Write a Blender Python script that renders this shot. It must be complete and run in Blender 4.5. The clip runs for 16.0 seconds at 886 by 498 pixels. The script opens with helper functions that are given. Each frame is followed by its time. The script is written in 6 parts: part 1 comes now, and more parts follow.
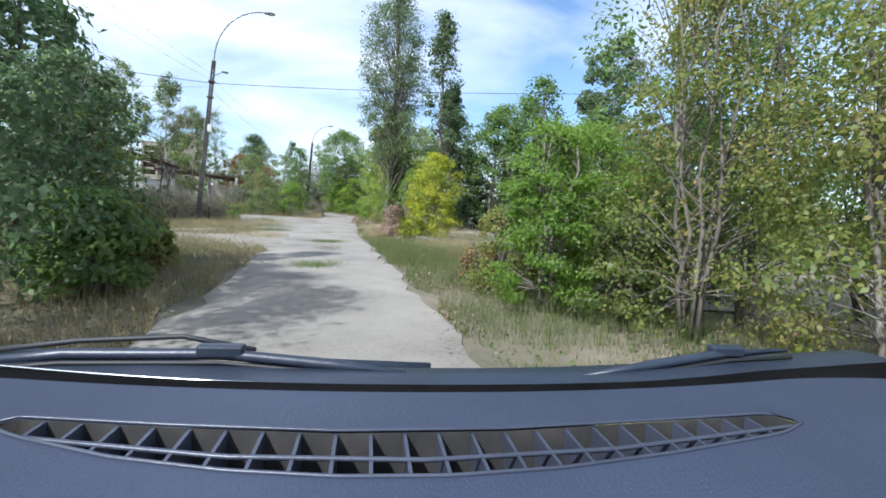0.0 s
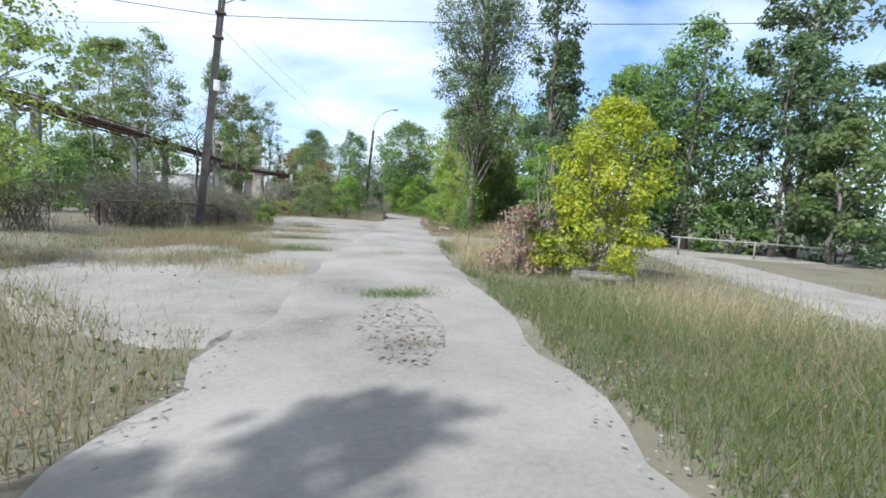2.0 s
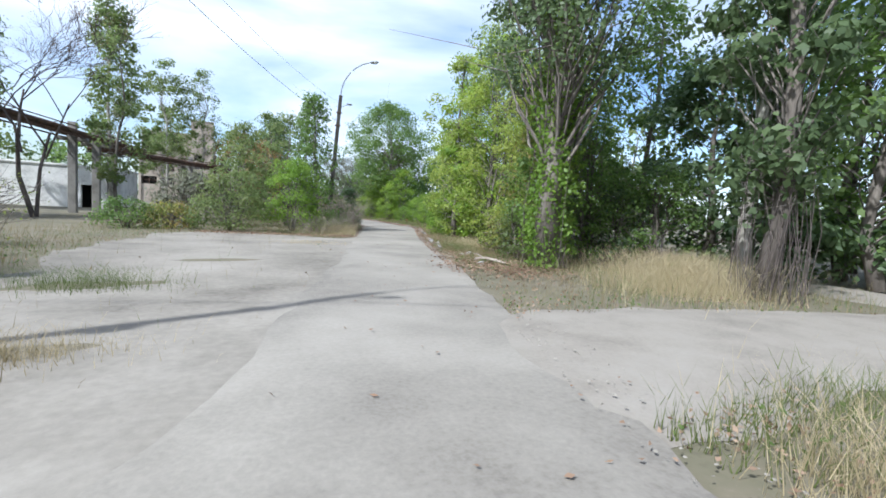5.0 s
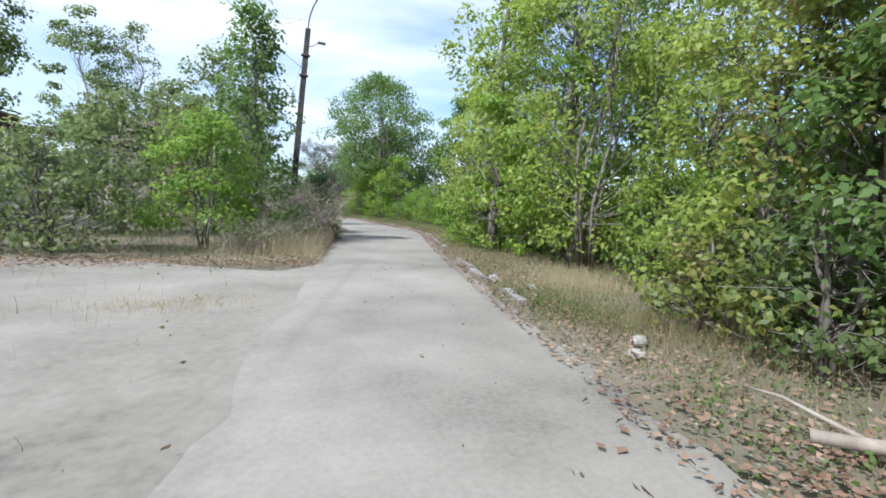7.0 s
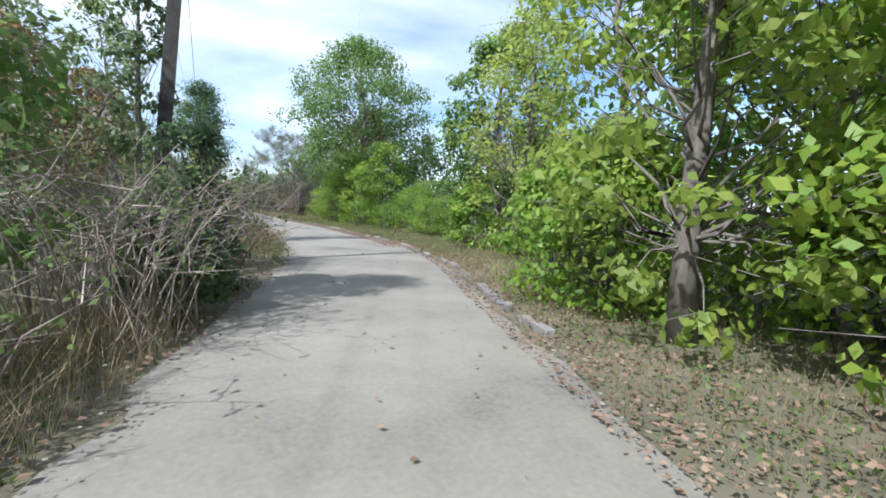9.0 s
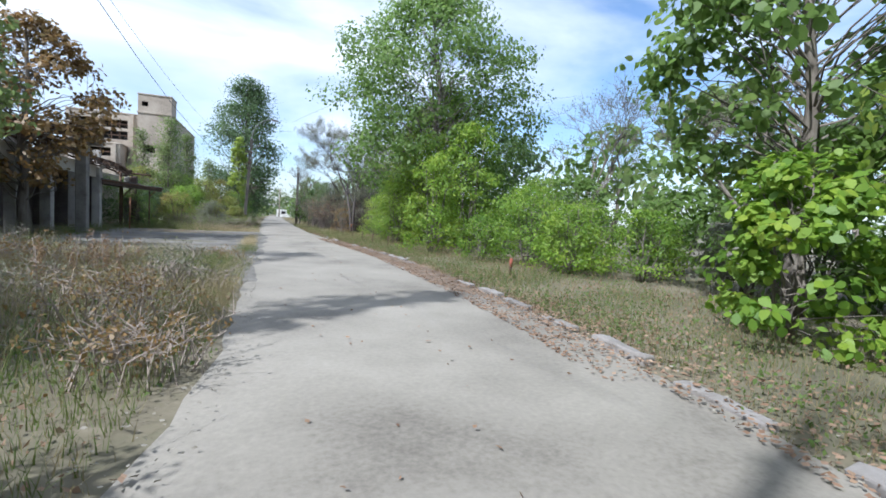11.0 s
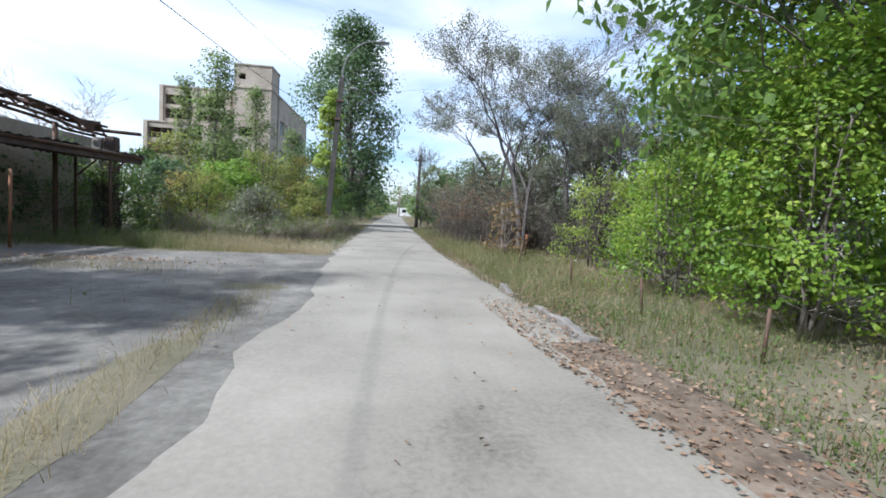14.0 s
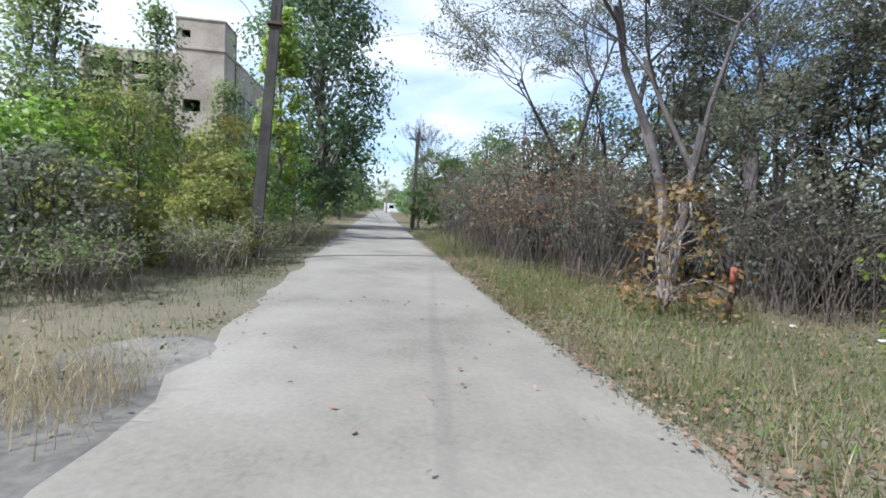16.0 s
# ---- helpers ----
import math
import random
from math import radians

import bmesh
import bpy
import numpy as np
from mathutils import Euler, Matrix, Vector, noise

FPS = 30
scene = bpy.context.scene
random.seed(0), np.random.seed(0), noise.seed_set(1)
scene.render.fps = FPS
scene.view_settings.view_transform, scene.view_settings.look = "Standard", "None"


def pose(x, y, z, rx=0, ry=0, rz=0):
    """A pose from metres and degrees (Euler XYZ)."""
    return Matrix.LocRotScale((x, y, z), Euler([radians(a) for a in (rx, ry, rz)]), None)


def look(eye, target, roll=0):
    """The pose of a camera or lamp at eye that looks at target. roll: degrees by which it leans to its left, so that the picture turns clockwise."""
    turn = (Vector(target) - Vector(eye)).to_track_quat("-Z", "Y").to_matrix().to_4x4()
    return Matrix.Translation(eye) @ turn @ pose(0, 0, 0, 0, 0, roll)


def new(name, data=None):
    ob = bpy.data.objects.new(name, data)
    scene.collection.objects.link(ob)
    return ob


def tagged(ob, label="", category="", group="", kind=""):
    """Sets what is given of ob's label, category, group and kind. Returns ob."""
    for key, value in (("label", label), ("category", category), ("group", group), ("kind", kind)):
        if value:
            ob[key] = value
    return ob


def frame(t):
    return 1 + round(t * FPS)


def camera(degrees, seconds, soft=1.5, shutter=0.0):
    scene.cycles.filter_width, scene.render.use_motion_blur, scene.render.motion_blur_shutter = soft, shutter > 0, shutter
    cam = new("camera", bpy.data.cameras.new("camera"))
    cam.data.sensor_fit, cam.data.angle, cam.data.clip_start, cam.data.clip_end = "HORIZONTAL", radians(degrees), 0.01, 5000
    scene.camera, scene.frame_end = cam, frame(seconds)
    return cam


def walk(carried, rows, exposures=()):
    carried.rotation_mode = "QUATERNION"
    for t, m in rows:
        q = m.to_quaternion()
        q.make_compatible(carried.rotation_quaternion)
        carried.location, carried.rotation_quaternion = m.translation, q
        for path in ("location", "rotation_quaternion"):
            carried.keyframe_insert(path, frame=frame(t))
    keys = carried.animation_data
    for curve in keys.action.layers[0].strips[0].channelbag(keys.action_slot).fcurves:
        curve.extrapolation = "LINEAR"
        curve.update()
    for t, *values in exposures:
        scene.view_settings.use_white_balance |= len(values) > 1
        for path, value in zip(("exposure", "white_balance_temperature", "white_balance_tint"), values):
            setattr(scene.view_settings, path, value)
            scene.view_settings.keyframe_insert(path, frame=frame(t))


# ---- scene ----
# ---------------------------------------------------------------- camera
cam = camera(88.0, 16.0, soft=1.7)
PATH = [
    (0.0, pose(0.000, 0.000, 1.303, 85.34, -3.51, -29.06)),
    (0.5, pose(0.720, 2.341, 1.301, 83.92, -3.45, -26.15)),
    (1.0, pose(1.304, 4.770, 1.303, 85.56, -3.46, -23.82)),
    (1.5, pose(1.835, 7.197, 1.303, 85.91, -3.40, -22.02)),
    (2.0, pose(2.402, 9.612, 1.299, 84.85, -3.77, -21.76)),
    (2.5, pose(2.989, 12.195, 1.294, 85.63, -3.45, -22.19)),
    (3.0, pose(3.628, 14.629, 1.299, 85.23, -3.43, -22.68)),
    (3.5, pose(4.268, 16.956, 1.301, 85.15, -3.09, -23.39)),
    (4.0, pose(4.953, 19.272, 1.291, 84.52, -3.12, -23.79)),
    (4.5, pose(5.604, 21.654, 1.300, 85.37, -3.49, -24.26)),
    (5.0, pose(6.271, 24.072, 1.300, 85.37, -3.49, -24.66)),
    (5.5, pose(6.960, 26.511, 1.300, 85.37, -3.49, -25.04)),
    (6.0, pose(7.669, 28.958, 1.300, 85.37, -3.49, -25.40)),
    (6.5, pose(8.402, 31.398, 1.301, 85.83, -3.36, -25.68)),
    (7.0, pose(9.199, 33.806, 1.302, 84.91, -3.53, -25.97)),
    (7.5, pose(9.954, 36.119, 1.297, 84.55, -3.77, -26.77)),
    (8.0, pose(10.759, 38.592, 1.299, 84.67, -3.47, -28.11)),
    (8.5, pose(11.639, 41.088, 1.300, 84.93, -3.50, -28.95)),
    (9.0, pose(12.528, 43.629, 1.300, 85.37, -3.49, -28.20)),
    (9.5, pose(13.388, 46.244, 1.300, 85.37, -3.49, -26.63)),
    (10.0, pose(14.193, 48.956, 1.300, 85.37, -3.49, -24.67)),
    (10.5, pose(14.927, 51.789, 1.300, 85.37, -3.49, -22.59)),
    (11.0, pose(15.579, 54.763, 1.297, 86.56, -3.05, -20.50)),
    (11.5, pose(16.125, 57.907, 1.297, 86.28, -3.31, -18.34)),
    (12.0, pose(16.521, 61.266, 1.305, 87.06, -3.64, -15.37)),
    (12.5, pose(16.769, 64.663, 1.300, 85.11, -3.67, -12.11)),
    (13.0, pose(16.811, 68.070, 1.304, 85.57, -3.63, -8.71)),
    (13.5, pose(16.726, 71.115, 1.300, 85.66, -3.27, -6.50)),
    (14.0, pose(16.593, 73.879, 1.299, 85.64, -3.53, -5.97)),
    (14.5, pose(16.503, 76.318, 1.297, 85.27, -3.40, -6.00)),
    (15.0, pose(16.437, 78.689, 1.296, 85.77, -3.63, -6.54)),
    (15.5, pose(16.355, 81.307, 1.301, 85.23, -3.42, -7.19)),
    (16.0, pose(16.383, 83.990, 1.299, 85.18, -3.51, -7.69)),
]
walk(cam, PATH, [(0.0, 0.83, 5680, 9), (16.0, 0.83, 5680, 9)])

# ---------------------------------------------------------------- sky, sun
SUN_EL, SUN_DIR = radians(46), Vector((-0.90, -0.42, 0))
world = bpy.data.worlds.new("sky")
scene.world = world
world.use_nodes = True
wn, wl = world.node_tree.nodes, world.node_tree.links
wn.clear()
w_out = wn.new("ShaderNodeOutputWorld")
w_bg = wn.new("ShaderNodeBackground")
w_sky = wn.new("ShaderNodeTexSky")
w_sky.sky_type, w_sky.sun_disc = "NISHITA", False
w_sky.sun_elevation, w_sky.sun_rotation = SUN_EL, math.atan2(SUN_DIR.x, SUN_DIR.y)
w_sky.dust_density, w_sky.ozone_density = 1.5, 2.0
w_tc = wn.new("ShaderNodeTexCoord")
w_map = wn.new("ShaderNodeMapping")
w_map.inputs["Scale"].default_value = (1.0, 1.6, 4.0)
w_map.inputs["Location"].default_value = (0.35, 0.2, 0.1)
w_noise = wn.new("ShaderNodeTexNoise")
w_noise.inputs["Scale"].default_value, w_noise.inputs["Detail"].default_value = 1.3, 6.0
w_noise.inputs["Distortion"].default_value = 0.4
w_ramp = wn.new("ShaderNodeValToRGB")
w_ramp.color_ramp.elements[0].position, w_ramp.color_ramp.elements[1].position = 0.36, 0.66
w_mix = wn.new("ShaderNodeMix")
w_mix.data_type = "RGBA"
w_mix.inputs["B"].default_value = (6.0, 6.15, 6.4, 1)
wl.new(w_tc.outputs["Generated"], w_map.inputs["Vector"])
wl.new(w_map.outputs["Vector"], w_noise.inputs["Vector"])
wl.new(w_noise.outputs["Fac"], w_ramp.inputs["Fac"])
wl.new(w_ramp.outputs["Color"], w_mix.inputs["Factor"])
wl.new(w_sky.outputs["Color"], w_mix.inputs["A"])
wl.new(w_mix.outputs["Result"], w_bg.inputs["Color"])
w_bg.inputs["Strength"].default_value = 0.125
wl.new(w_bg.outputs["Background"], w_out.inputs["Surface"])

sun = new("sun", bpy.data.lights.new("sun", "SUN"))
sun.data.energy, sun.data.angle, sun.data.color = 4.3, radians(1.1), (1.0, 0.965, 0.91)
sun.matrix_world = look((-40, -20, 45), Vector((-40, -20, 45)) - Vector((SUN_DIR.x * math.cos(SUN_EL), SUN_DIR.y * math.cos(SUN_EL), math.sin(SUN_EL))))


# ---------------------------------------------------------------- materials
def material(name, colours, scale=3.0, rough=0.85, bump=0.2, fine=40.0, metal=0.0, per_object=0.0, spec=0.5, stretch=(1, 1, 1), coords="Object"):
    """Two scales of noise run through a ramp of colours, with fine relief."""
    m = bpy.data.materials.new(name)
    m.use_nodes = True
    n, l = m.node_tree.nodes, m.node_tree.links
    p = n["Principled BSDF"]
    tc, mp = n.new("ShaderNodeTexCoord"), n.new("ShaderNodeMapping")
    mp.inputs["Scale"].default_value = stretch
    l.new(tc.outputs[coords], mp.inputs["Vector"])
    a, b = n.new("ShaderNodeTexNoise"), n.new("ShaderNodeTexNoise")
    for node, s in ((a, scale), (b, fine)):
        node.inputs["Scale"].default_value, node.inputs["Detail"].default_value, node.inputs["Roughness"].default_value = s, 6.0, 0.62
        l.new(mp.outputs["Vector"], node.inputs["Vector"])
    mix = n.new("ShaderNodeMath")
    mix.operation = "MULTIPLY_ADD"
    mix.inputs[1].default_value = 0.35
    l.new(b.outputs["Fac"], mix.inputs[0])
    sub = n.new("ShaderNodeMath")
    sub.operation = "MULTIPLY_ADD"
    sub.inputs[1].default_value, sub.inputs[2].default_value = 0.95, -0.15
    l.new(a.outputs["Fac"], sub.inputs[0])
    l.new(sub.outputs[0], mix.inputs[2])
    ramp = n.new("ShaderNodeValToRGB")
    els = ramp.color_ramp.elements
    while len(els) < len(colours):
        els.new(0.5)
    for i, c in enumerate(colours):
        els[i].position = 0.28 + 0.44 * i / max(1, len(colours) - 1)
        els[i].color = (*c, 1)
    l.new(mix.outputs[0], ramp.inputs["Fac"])
    colour = ramp.outputs["Color"]
    if per_object:
        oi, hs = n.new("ShaderNodeObjectInfo"), n.new("ShaderNodeHueSaturation")
        ma = n.new("ShaderNodeMath")
        ma.operation = "MULTIPLY_ADD"
        ma.inputs[1].default_value, ma.inputs[2].default_value = per_object, 1 - per_object / 2
        l.new(oi.outputs["Random"], ma.inputs[0])
        l.new(ma.outputs[0], hs.inputs["Value"])
        l.new(colour, hs.inputs["Color"])
        colour = hs.outputs["Color"]
    l.new(colour, p.inputs["Base Color"])
    p.inputs["Roughness"].default_value, p.inputs["Metallic"].default_value = rough, metal
    p.inputs["Specular IOR Level"].default_value = spec
    if bump:
        bp = n.new("ShaderNodeBump")
        bp.inputs["Strength"].default_value, bp.inputs["Distance"].default_value = bump, 0.02
        l.new(mix.outputs[0], bp.inputs["Height"])
        l.new(bp.outputs["Normal"], p.inputs["Normal"])
    return m


def leaf_material(name, colours, through_light=0.45, rough=0.5):
    """Leaves: every leaf takes its own tint; some light passes through."""
    m = bpy.data.materials.new(name)
    m.use_nodes = True
    n, l = m.node_tree.nodes, m.node_tree.links
    p, out = n["Principled BSDF"], n["Material Output"]
    geo, oi, add = n.new("ShaderNodeNewGeometry"), n.new("ShaderNodeObjectInfo"), n.new("ShaderNodeMath")
    add.operation = "MULTIPLY_ADD"
    add.inputs[1].default_value = 0.20
    tc, ns, sp = n.new("ShaderNodeTexCoord"), n.new("ShaderNodeTexNoise"), n.new("ShaderNodeMapRange")
    ns.inputs["Scale"].default_value, ns.inputs["Detail"].default_value = 0.9, 2.0
    sp.inputs["From Min"].default_value, sp.inputs["From Max"].default_value, sp.inputs["To Max"].default_value = 0.3, 0.7, 0.38
    l.new(tc.outputs["Object"], ns.inputs["Vector"])
    l.new(ns.outputs["Fac"], sp.inputs["Value"])
    sc = n.new("ShaderNodeMath")
    sc.operation = "MULTIPLY_ADD"
    sc.inputs[1].default_value = 0.42
    l.new(geo.outputs["Random Per Island"], sc.inputs[0])
    l.new(sp.outputs["Result"], sc.inputs[2])
    l.new(oi.outputs["Random"], add.inputs[0])
    l.new(sc.outputs[0], add.inputs[2])
    ramp = n.new("ShaderNodeValToRGB")
    els = ramp.color_ramp.elements
    while len(els) < len(colours):
        els.new(0.5)
    for i, c in enumerate(colours):
        els[i].position = i / max(1, len(colours) - 1)
        els[i].color = (*c, 1)
    l.new(add.outputs[0], ramp.inputs["Fac"])
    l.new(ramp.outputs["Color"], p.inputs["Base Color"])
    p.inputs["Roughness"].default_value = rough
    p.inputs["Specular IOR Level"].default_value = 0.35
    tr, mx = n.new("ShaderNodeBsdfTranslucent"), n.new("ShaderNodeMixShader")
    hs = n.new("ShaderNodeHueSaturation")
    hs.inputs["Saturation"].default_value, hs.inputs["Value"].default_value = 1.0, 1.7
    l.new(ramp.outputs["Color"], hs.inputs["Color"])
    l.new(hs.outputs["Color"], tr.inputs["Color"])
    mx.inputs[0].default_value = through_light
    l.new(p.outputs["BSDF"], mx.inputs[1])
    l.new(tr.outputs["BSDF"], mx.inputs[2])
    l.new(mx.outputs["Shader"], out.inputs["Surface"])
    return m


M_SOIL = material("soil", [(0.07, 0.062, 0.04), (0.115, 0.105, 0.065), (0.14, 0.12, 0.08), (0.20, 0.175, 0.13)], 0.5, 0.95, 0.6, 9.0)
M_GUTTER = material("leaf_mould", [(0.05, 0.036, 0.026), (0.10, 0.072, 0.05), (0.16, 0.12, 0.088), (0.22, 0.18, 0.14)], 3.0, 0.95, 0.8, 26.0)
M_ROAD = material("sun_bleached_road", [(0.117, 0.103, 0.086), (0.191, 0.173, 0.145), (0.237, 0.216, 0.182), (0.28, 0.255, 0.218)], 0.45, 0.9, 0.35, 22.0)
M_LOT = material("worn_yard_surface", [(0.045, 0.04, 0.034), (0.095, 0.087, 0.076), (0.155, 0.144, 0.126), (0.225, 0.208, 0.182)], 0.9, 0.92, 0.5, 14.0)
M_YARD = material("pale_worn_yard", [(0.103, 0.091, 0.074), (0.178, 0.16, 0.131), (0.228, 0.206, 0.172), (0.274, 0.25, 0.211)], 0.42, 0.92, 0.5, 12.0)
M_PATH = material("gravel_path", [(0.159, 0.14, 0.115), (0.225, 0.201, 0.167), (0.26, 0.237, 0.202)], 0.8, 0.95, 0.5, 25.0)
M_PATCH = material("broken_stone_patch", [(0.14, 0.127, 0.107), (0.205, 0.187, 0.16), (0.265, 0.244, 0.21)], 14.0, 0.95, 1.0, 60.0)
M_KERB = material("weathered_kerb_concrete", [(0.113, 0.098, 0.086), (0.184, 0.169, 0.156), (0.235, 0.22, 0.21)], 2.0, 0.92, 0.6, 30.0, per_object=0.3)
M_CONC = material("old_concrete", [(0.10, 0.092, 0.08), (0.19, 0.178, 0.16), (0.26, 0.245, 0.22)], 1.6, 0.92, 0.5, 22.0)
M_TOWER = material("weathered_tower_plaster", [(0.211, 0.174, 0.137), (0.341, 0.291, 0.237), (0.422, 0.367, 0.302)], 0.35, 0.92, 0.4, 5.0)
M_TAN = material("tan_plaster", [(0.187, 0.153, 0.111), (0.306, 0.255, 0.196), (0.365, 0.315, 0.246)], 0.9, 0.92, 0.4, 12.0)
M_WHITE = material("flaking_whitewash", [(0.346, 0.335, 0.313), (0.626, 0.616, 0.583), (0.756, 0.745, 0.713)], 0.9, 0.9, 0.4, 8.0)
M_DARK = material("interior_shade", [(0.03, 0.03, 0.03), (0.06, 0.055, 0.05)], 1.0, 0.9, 0.1, 8.0)
M_RUST = material("rusty_steel", [(0.05, 0.035, 0.028), (0.10, 0.06, 0.04), (0.17, 0.09, 0.055)], 4.0, 0.8, 0.5, 30.0, metal=0.2)
M_REDRUST = material("orange_rust", [(0.14, 0.06, 0.03), (0.24, 0.11, 0.055), (0.32, 0.17, 0.09)], 5.0, 0.85, 0.4, 30.0)
M_OLDBRICK = material("sooty_brick", [(0.05, 0.035, 0.03), (0.085, 0.06, 0.05), (0.13, 0.09, 0.072)], 3.0, 0.92, 0.6, 18.0)
M_STEEL = material("painted_steel", [(0.12, 0.12, 0.12), (0.22, 0.22, 0.21)], 4.0, 0.55, 0.2, 30.0, metal=0.4)
M_WIRE = material("wire_black", [(0.02, 0.02, 0.02), (0.04, 0.04, 0.04)], 4.0, 0.6, 0.0)
M_CORR = material("corrugated_sheet", [(0.05, 0.046, 0.042), (0.09, 0.082, 0.075), (0.14, 0.128, 0.118)], 1.5, 0.9, 0.4, 20.0)
M_GLASSY = material("lamp_glass", [(0.5, 0.5, 0.48), (0.6, 0.6, 0.58)], 4.0, 0.2, 0.0)
M_POLE = material("dark_pole_concrete", [(0.03, 0.027, 0.024), (0.06, 0.055, 0.049), (0.09, 0.084, 0.075)], 2.5, 0.92, 0.5, 22.0)
M_GRAVEL = material("fine_gravel", [(0.14, 0.125, 0.10), (0.22, 0.20, 0.165), (0.29, 0.265, 0.225)], 30.0, 0.95, 0.2, 80.0)
M_BARK = material("bark_grey", [(0.07, 0.06, 0.05), (0.14, 0.12, 0.10), (0.23, 0.21, 0.18)], 3.0, 0.95, 0.9, 14.0, stretch=(1, 1, 0.25))
M_BARK_PALE = material("bark_pale", [(0.16, 0.14, 0.11), (0.30, 0.28, 0.24), (0.42, 0.40, 0.36)], 3.0, 0.95, 0.7, 14.0, stretch=(1, 1, 0.3))
M_TWIG = material("dry_twigs", [(0.15, 0.12, 0.10), (0.25, 0.205, 0.175), (0.36, 0.31, 0.265)], 3.0, 0.95, 0.3, 14.0)
M_THICKET = material("thicket_stems", [(0.045, 0.036, 0.032), (0.08, 0.064, 0.056), (0.125, 0.102, 0.088)], 3.0, 0.95, 0.3, 14.0)
M_GREYTWIG = material("grey_twigs", [(0.054, 0.046, 0.045), (0.09, 0.078, 0.076), (0.137, 0.12, 0.115)], 3.0, 0.95, 0.3, 14.0)
M_WOOD = material("grey_wood", [(0.14, 0.11, 0.085), (0.25, 0.21, 0.17), (0.33, 0.29, 0.24)], 4.0, 0.9, 0.5, 30.0, stretch=(1, 1, 0.2))
M_REDPOST = material("faded_red_paint", [(0.162, 0.053, 0.035), (0.306, 0.09, 0.056)], 6.0, 0.85, 0.4, 30.0)
M_STONE = material("pale_rubble", [(0.184, 0.173, 0.15), (0.288, 0.271, 0.242), (0.346, 0.328, 0.3)], 4.0, 0.9, 0.5, 30.0, per_object=0.3)

M_COLD = material("faded_pipe_paint", [(0.22, 0.21, 0.2), (0.34, 0.33, 0.31)], 4.0, 0.7, 0.2, 30.0)
M_SCRAP = material("white_plastic", [(0.45, 0.46, 0.45), (0.62, 0.63, 0.62)], 8.0, 0.5, 0.3, 40.0)
L_GREEN = leaf_material("leaves_green", [(0.064, 0.108, 0.028), (0.097, 0.16, 0.039), (0.139, 0.211, 0.052), (0.203, 0.25, 0.073)], 0.5)
L_BRIGHT = leaf_material("leaves_bright", [(0.055, 0.115, 0.017), (0.115, 0.205, 0.026), (0.20, 0.285, 0.036), (0.33, 0.355, 0.05)], 0.42)
L_FRESH = leaf_material("leaves_fresh", [(0.134, 0.187, 0.039), (0.197, 0.261, 0.052), (0.269, 0.321, 0.065), (0.348, 0.346, 0.085)], 0.55)
L_LIME = leaf_material("leaves_lime", [(0.083, 0.146, 0.025), (0.13, 0.212, 0.033), (0.18, 0.274, 0.044), (0.252, 0.326, 0.063)], 0.56)
L_DARK = leaf_material("leaves_dark", [(0.048, 0.08, 0.035), (0.07, 0.115, 0.051), (0.099, 0.15, 0.063), (0.14, 0.19, 0.086)])
L_POPLAR = leaf_material("leaves_poplar", [(0.053, 0.082, 0.034), (0.082, 0.121, 0.051), (0.119, 0.164, 0.07), (0.163, 0.204, 0.103)])
L_BIRCH = leaf_material("leaves_thin", [(0.081, 0.119, 0.04), (0.112, 0.158, 0.053), (0.152, 0.187, 0.065), (0.198, 0.202, 0.073)], 0.55)
L_MIXED = leaf_material("leaves_turning", [(0.077, 0.11, 0.031), (0.124, 0.168, 0.039), (0.191, 0.211, 0.05), (0.256, 0.202, 0.065), (0.247, 0.134, 0.065)], 0.5)
L_GREY = leaf_material("leaves_grey_olive", [(0.078, 0.081, 0.061), (0.117, 0.124, 0.081), (0.163, 0.169, 0.115), (0.195, 0.169, 0.121)], 0.4)
L_YELLOW = leaf_material("leaves_yellow", [(0.125, 0.188, 0.016), (0.235, 0.282, 0.016), (0.36, 0.344, 0.016), (0.407, 0.313, 0.023)], 0.4)
L_BROWN = leaf_material("leaves_brown", [(0.099, 0.055, 0.033), (0.176, 0.110, 0.061), (0.275, 0.176, 0.099), (0.143, 0.132, 0.044)], 0.25)
L_PINKISH = leaf_material("leaves_withered", [(0.17, 0.111, 0.076), (0.255, 0.17, 0.119), (0.323, 0.23, 0.17), (0.187, 0.162, 0.068)], 0.25)
L_OCHRE = leaf_material("leaves_ochre", [(0.10, 0.10, 0.03), (0.16, 0.11, 0.04), (0.22, 0.13, 0.05), (0.12, 0.12, 0.05)], 0.3)
L_LITTER = leaf_material("fallen_leaves", [(0.095, 0.055, 0.036), (0.175, 0.108, 0.068), (0.26, 0.178, 0.12), (0.34, 0.26, 0.185)], 0.1, 0.8)
G_DRY = leaf_material("grass_dry", [(0.119, 0.098, 0.048), (0.193, 0.159, 0.081), (0.252, 0.213, 0.121), (0.148, 0.144, 0.057)], 0.3, 0.7)
G_VERGE = leaf_material("grass_verge", [(0.053, 0.081, 0.018), (0.084, 0.116, 0.03), (0.116, 0.139, 0.045), (0.158, 0.156, 0.071)], 0.4, 0.6)
G_STRAW = leaf_material("grass_straw", [(0.23, 0.187, 0.099), (0.323, 0.264, 0.153), (0.391, 0.332, 0.207), (0.281, 0.246, 0.117)], 0.3, 0.7)
G_GREEN = leaf_material("grass_green", [(0.043, 0.081, 0.018), (0.076, 0.126, 0.027), (0.119, 0.162, 0.045), (0.17, 0.18, 0.072)], 0.35, 0.6)


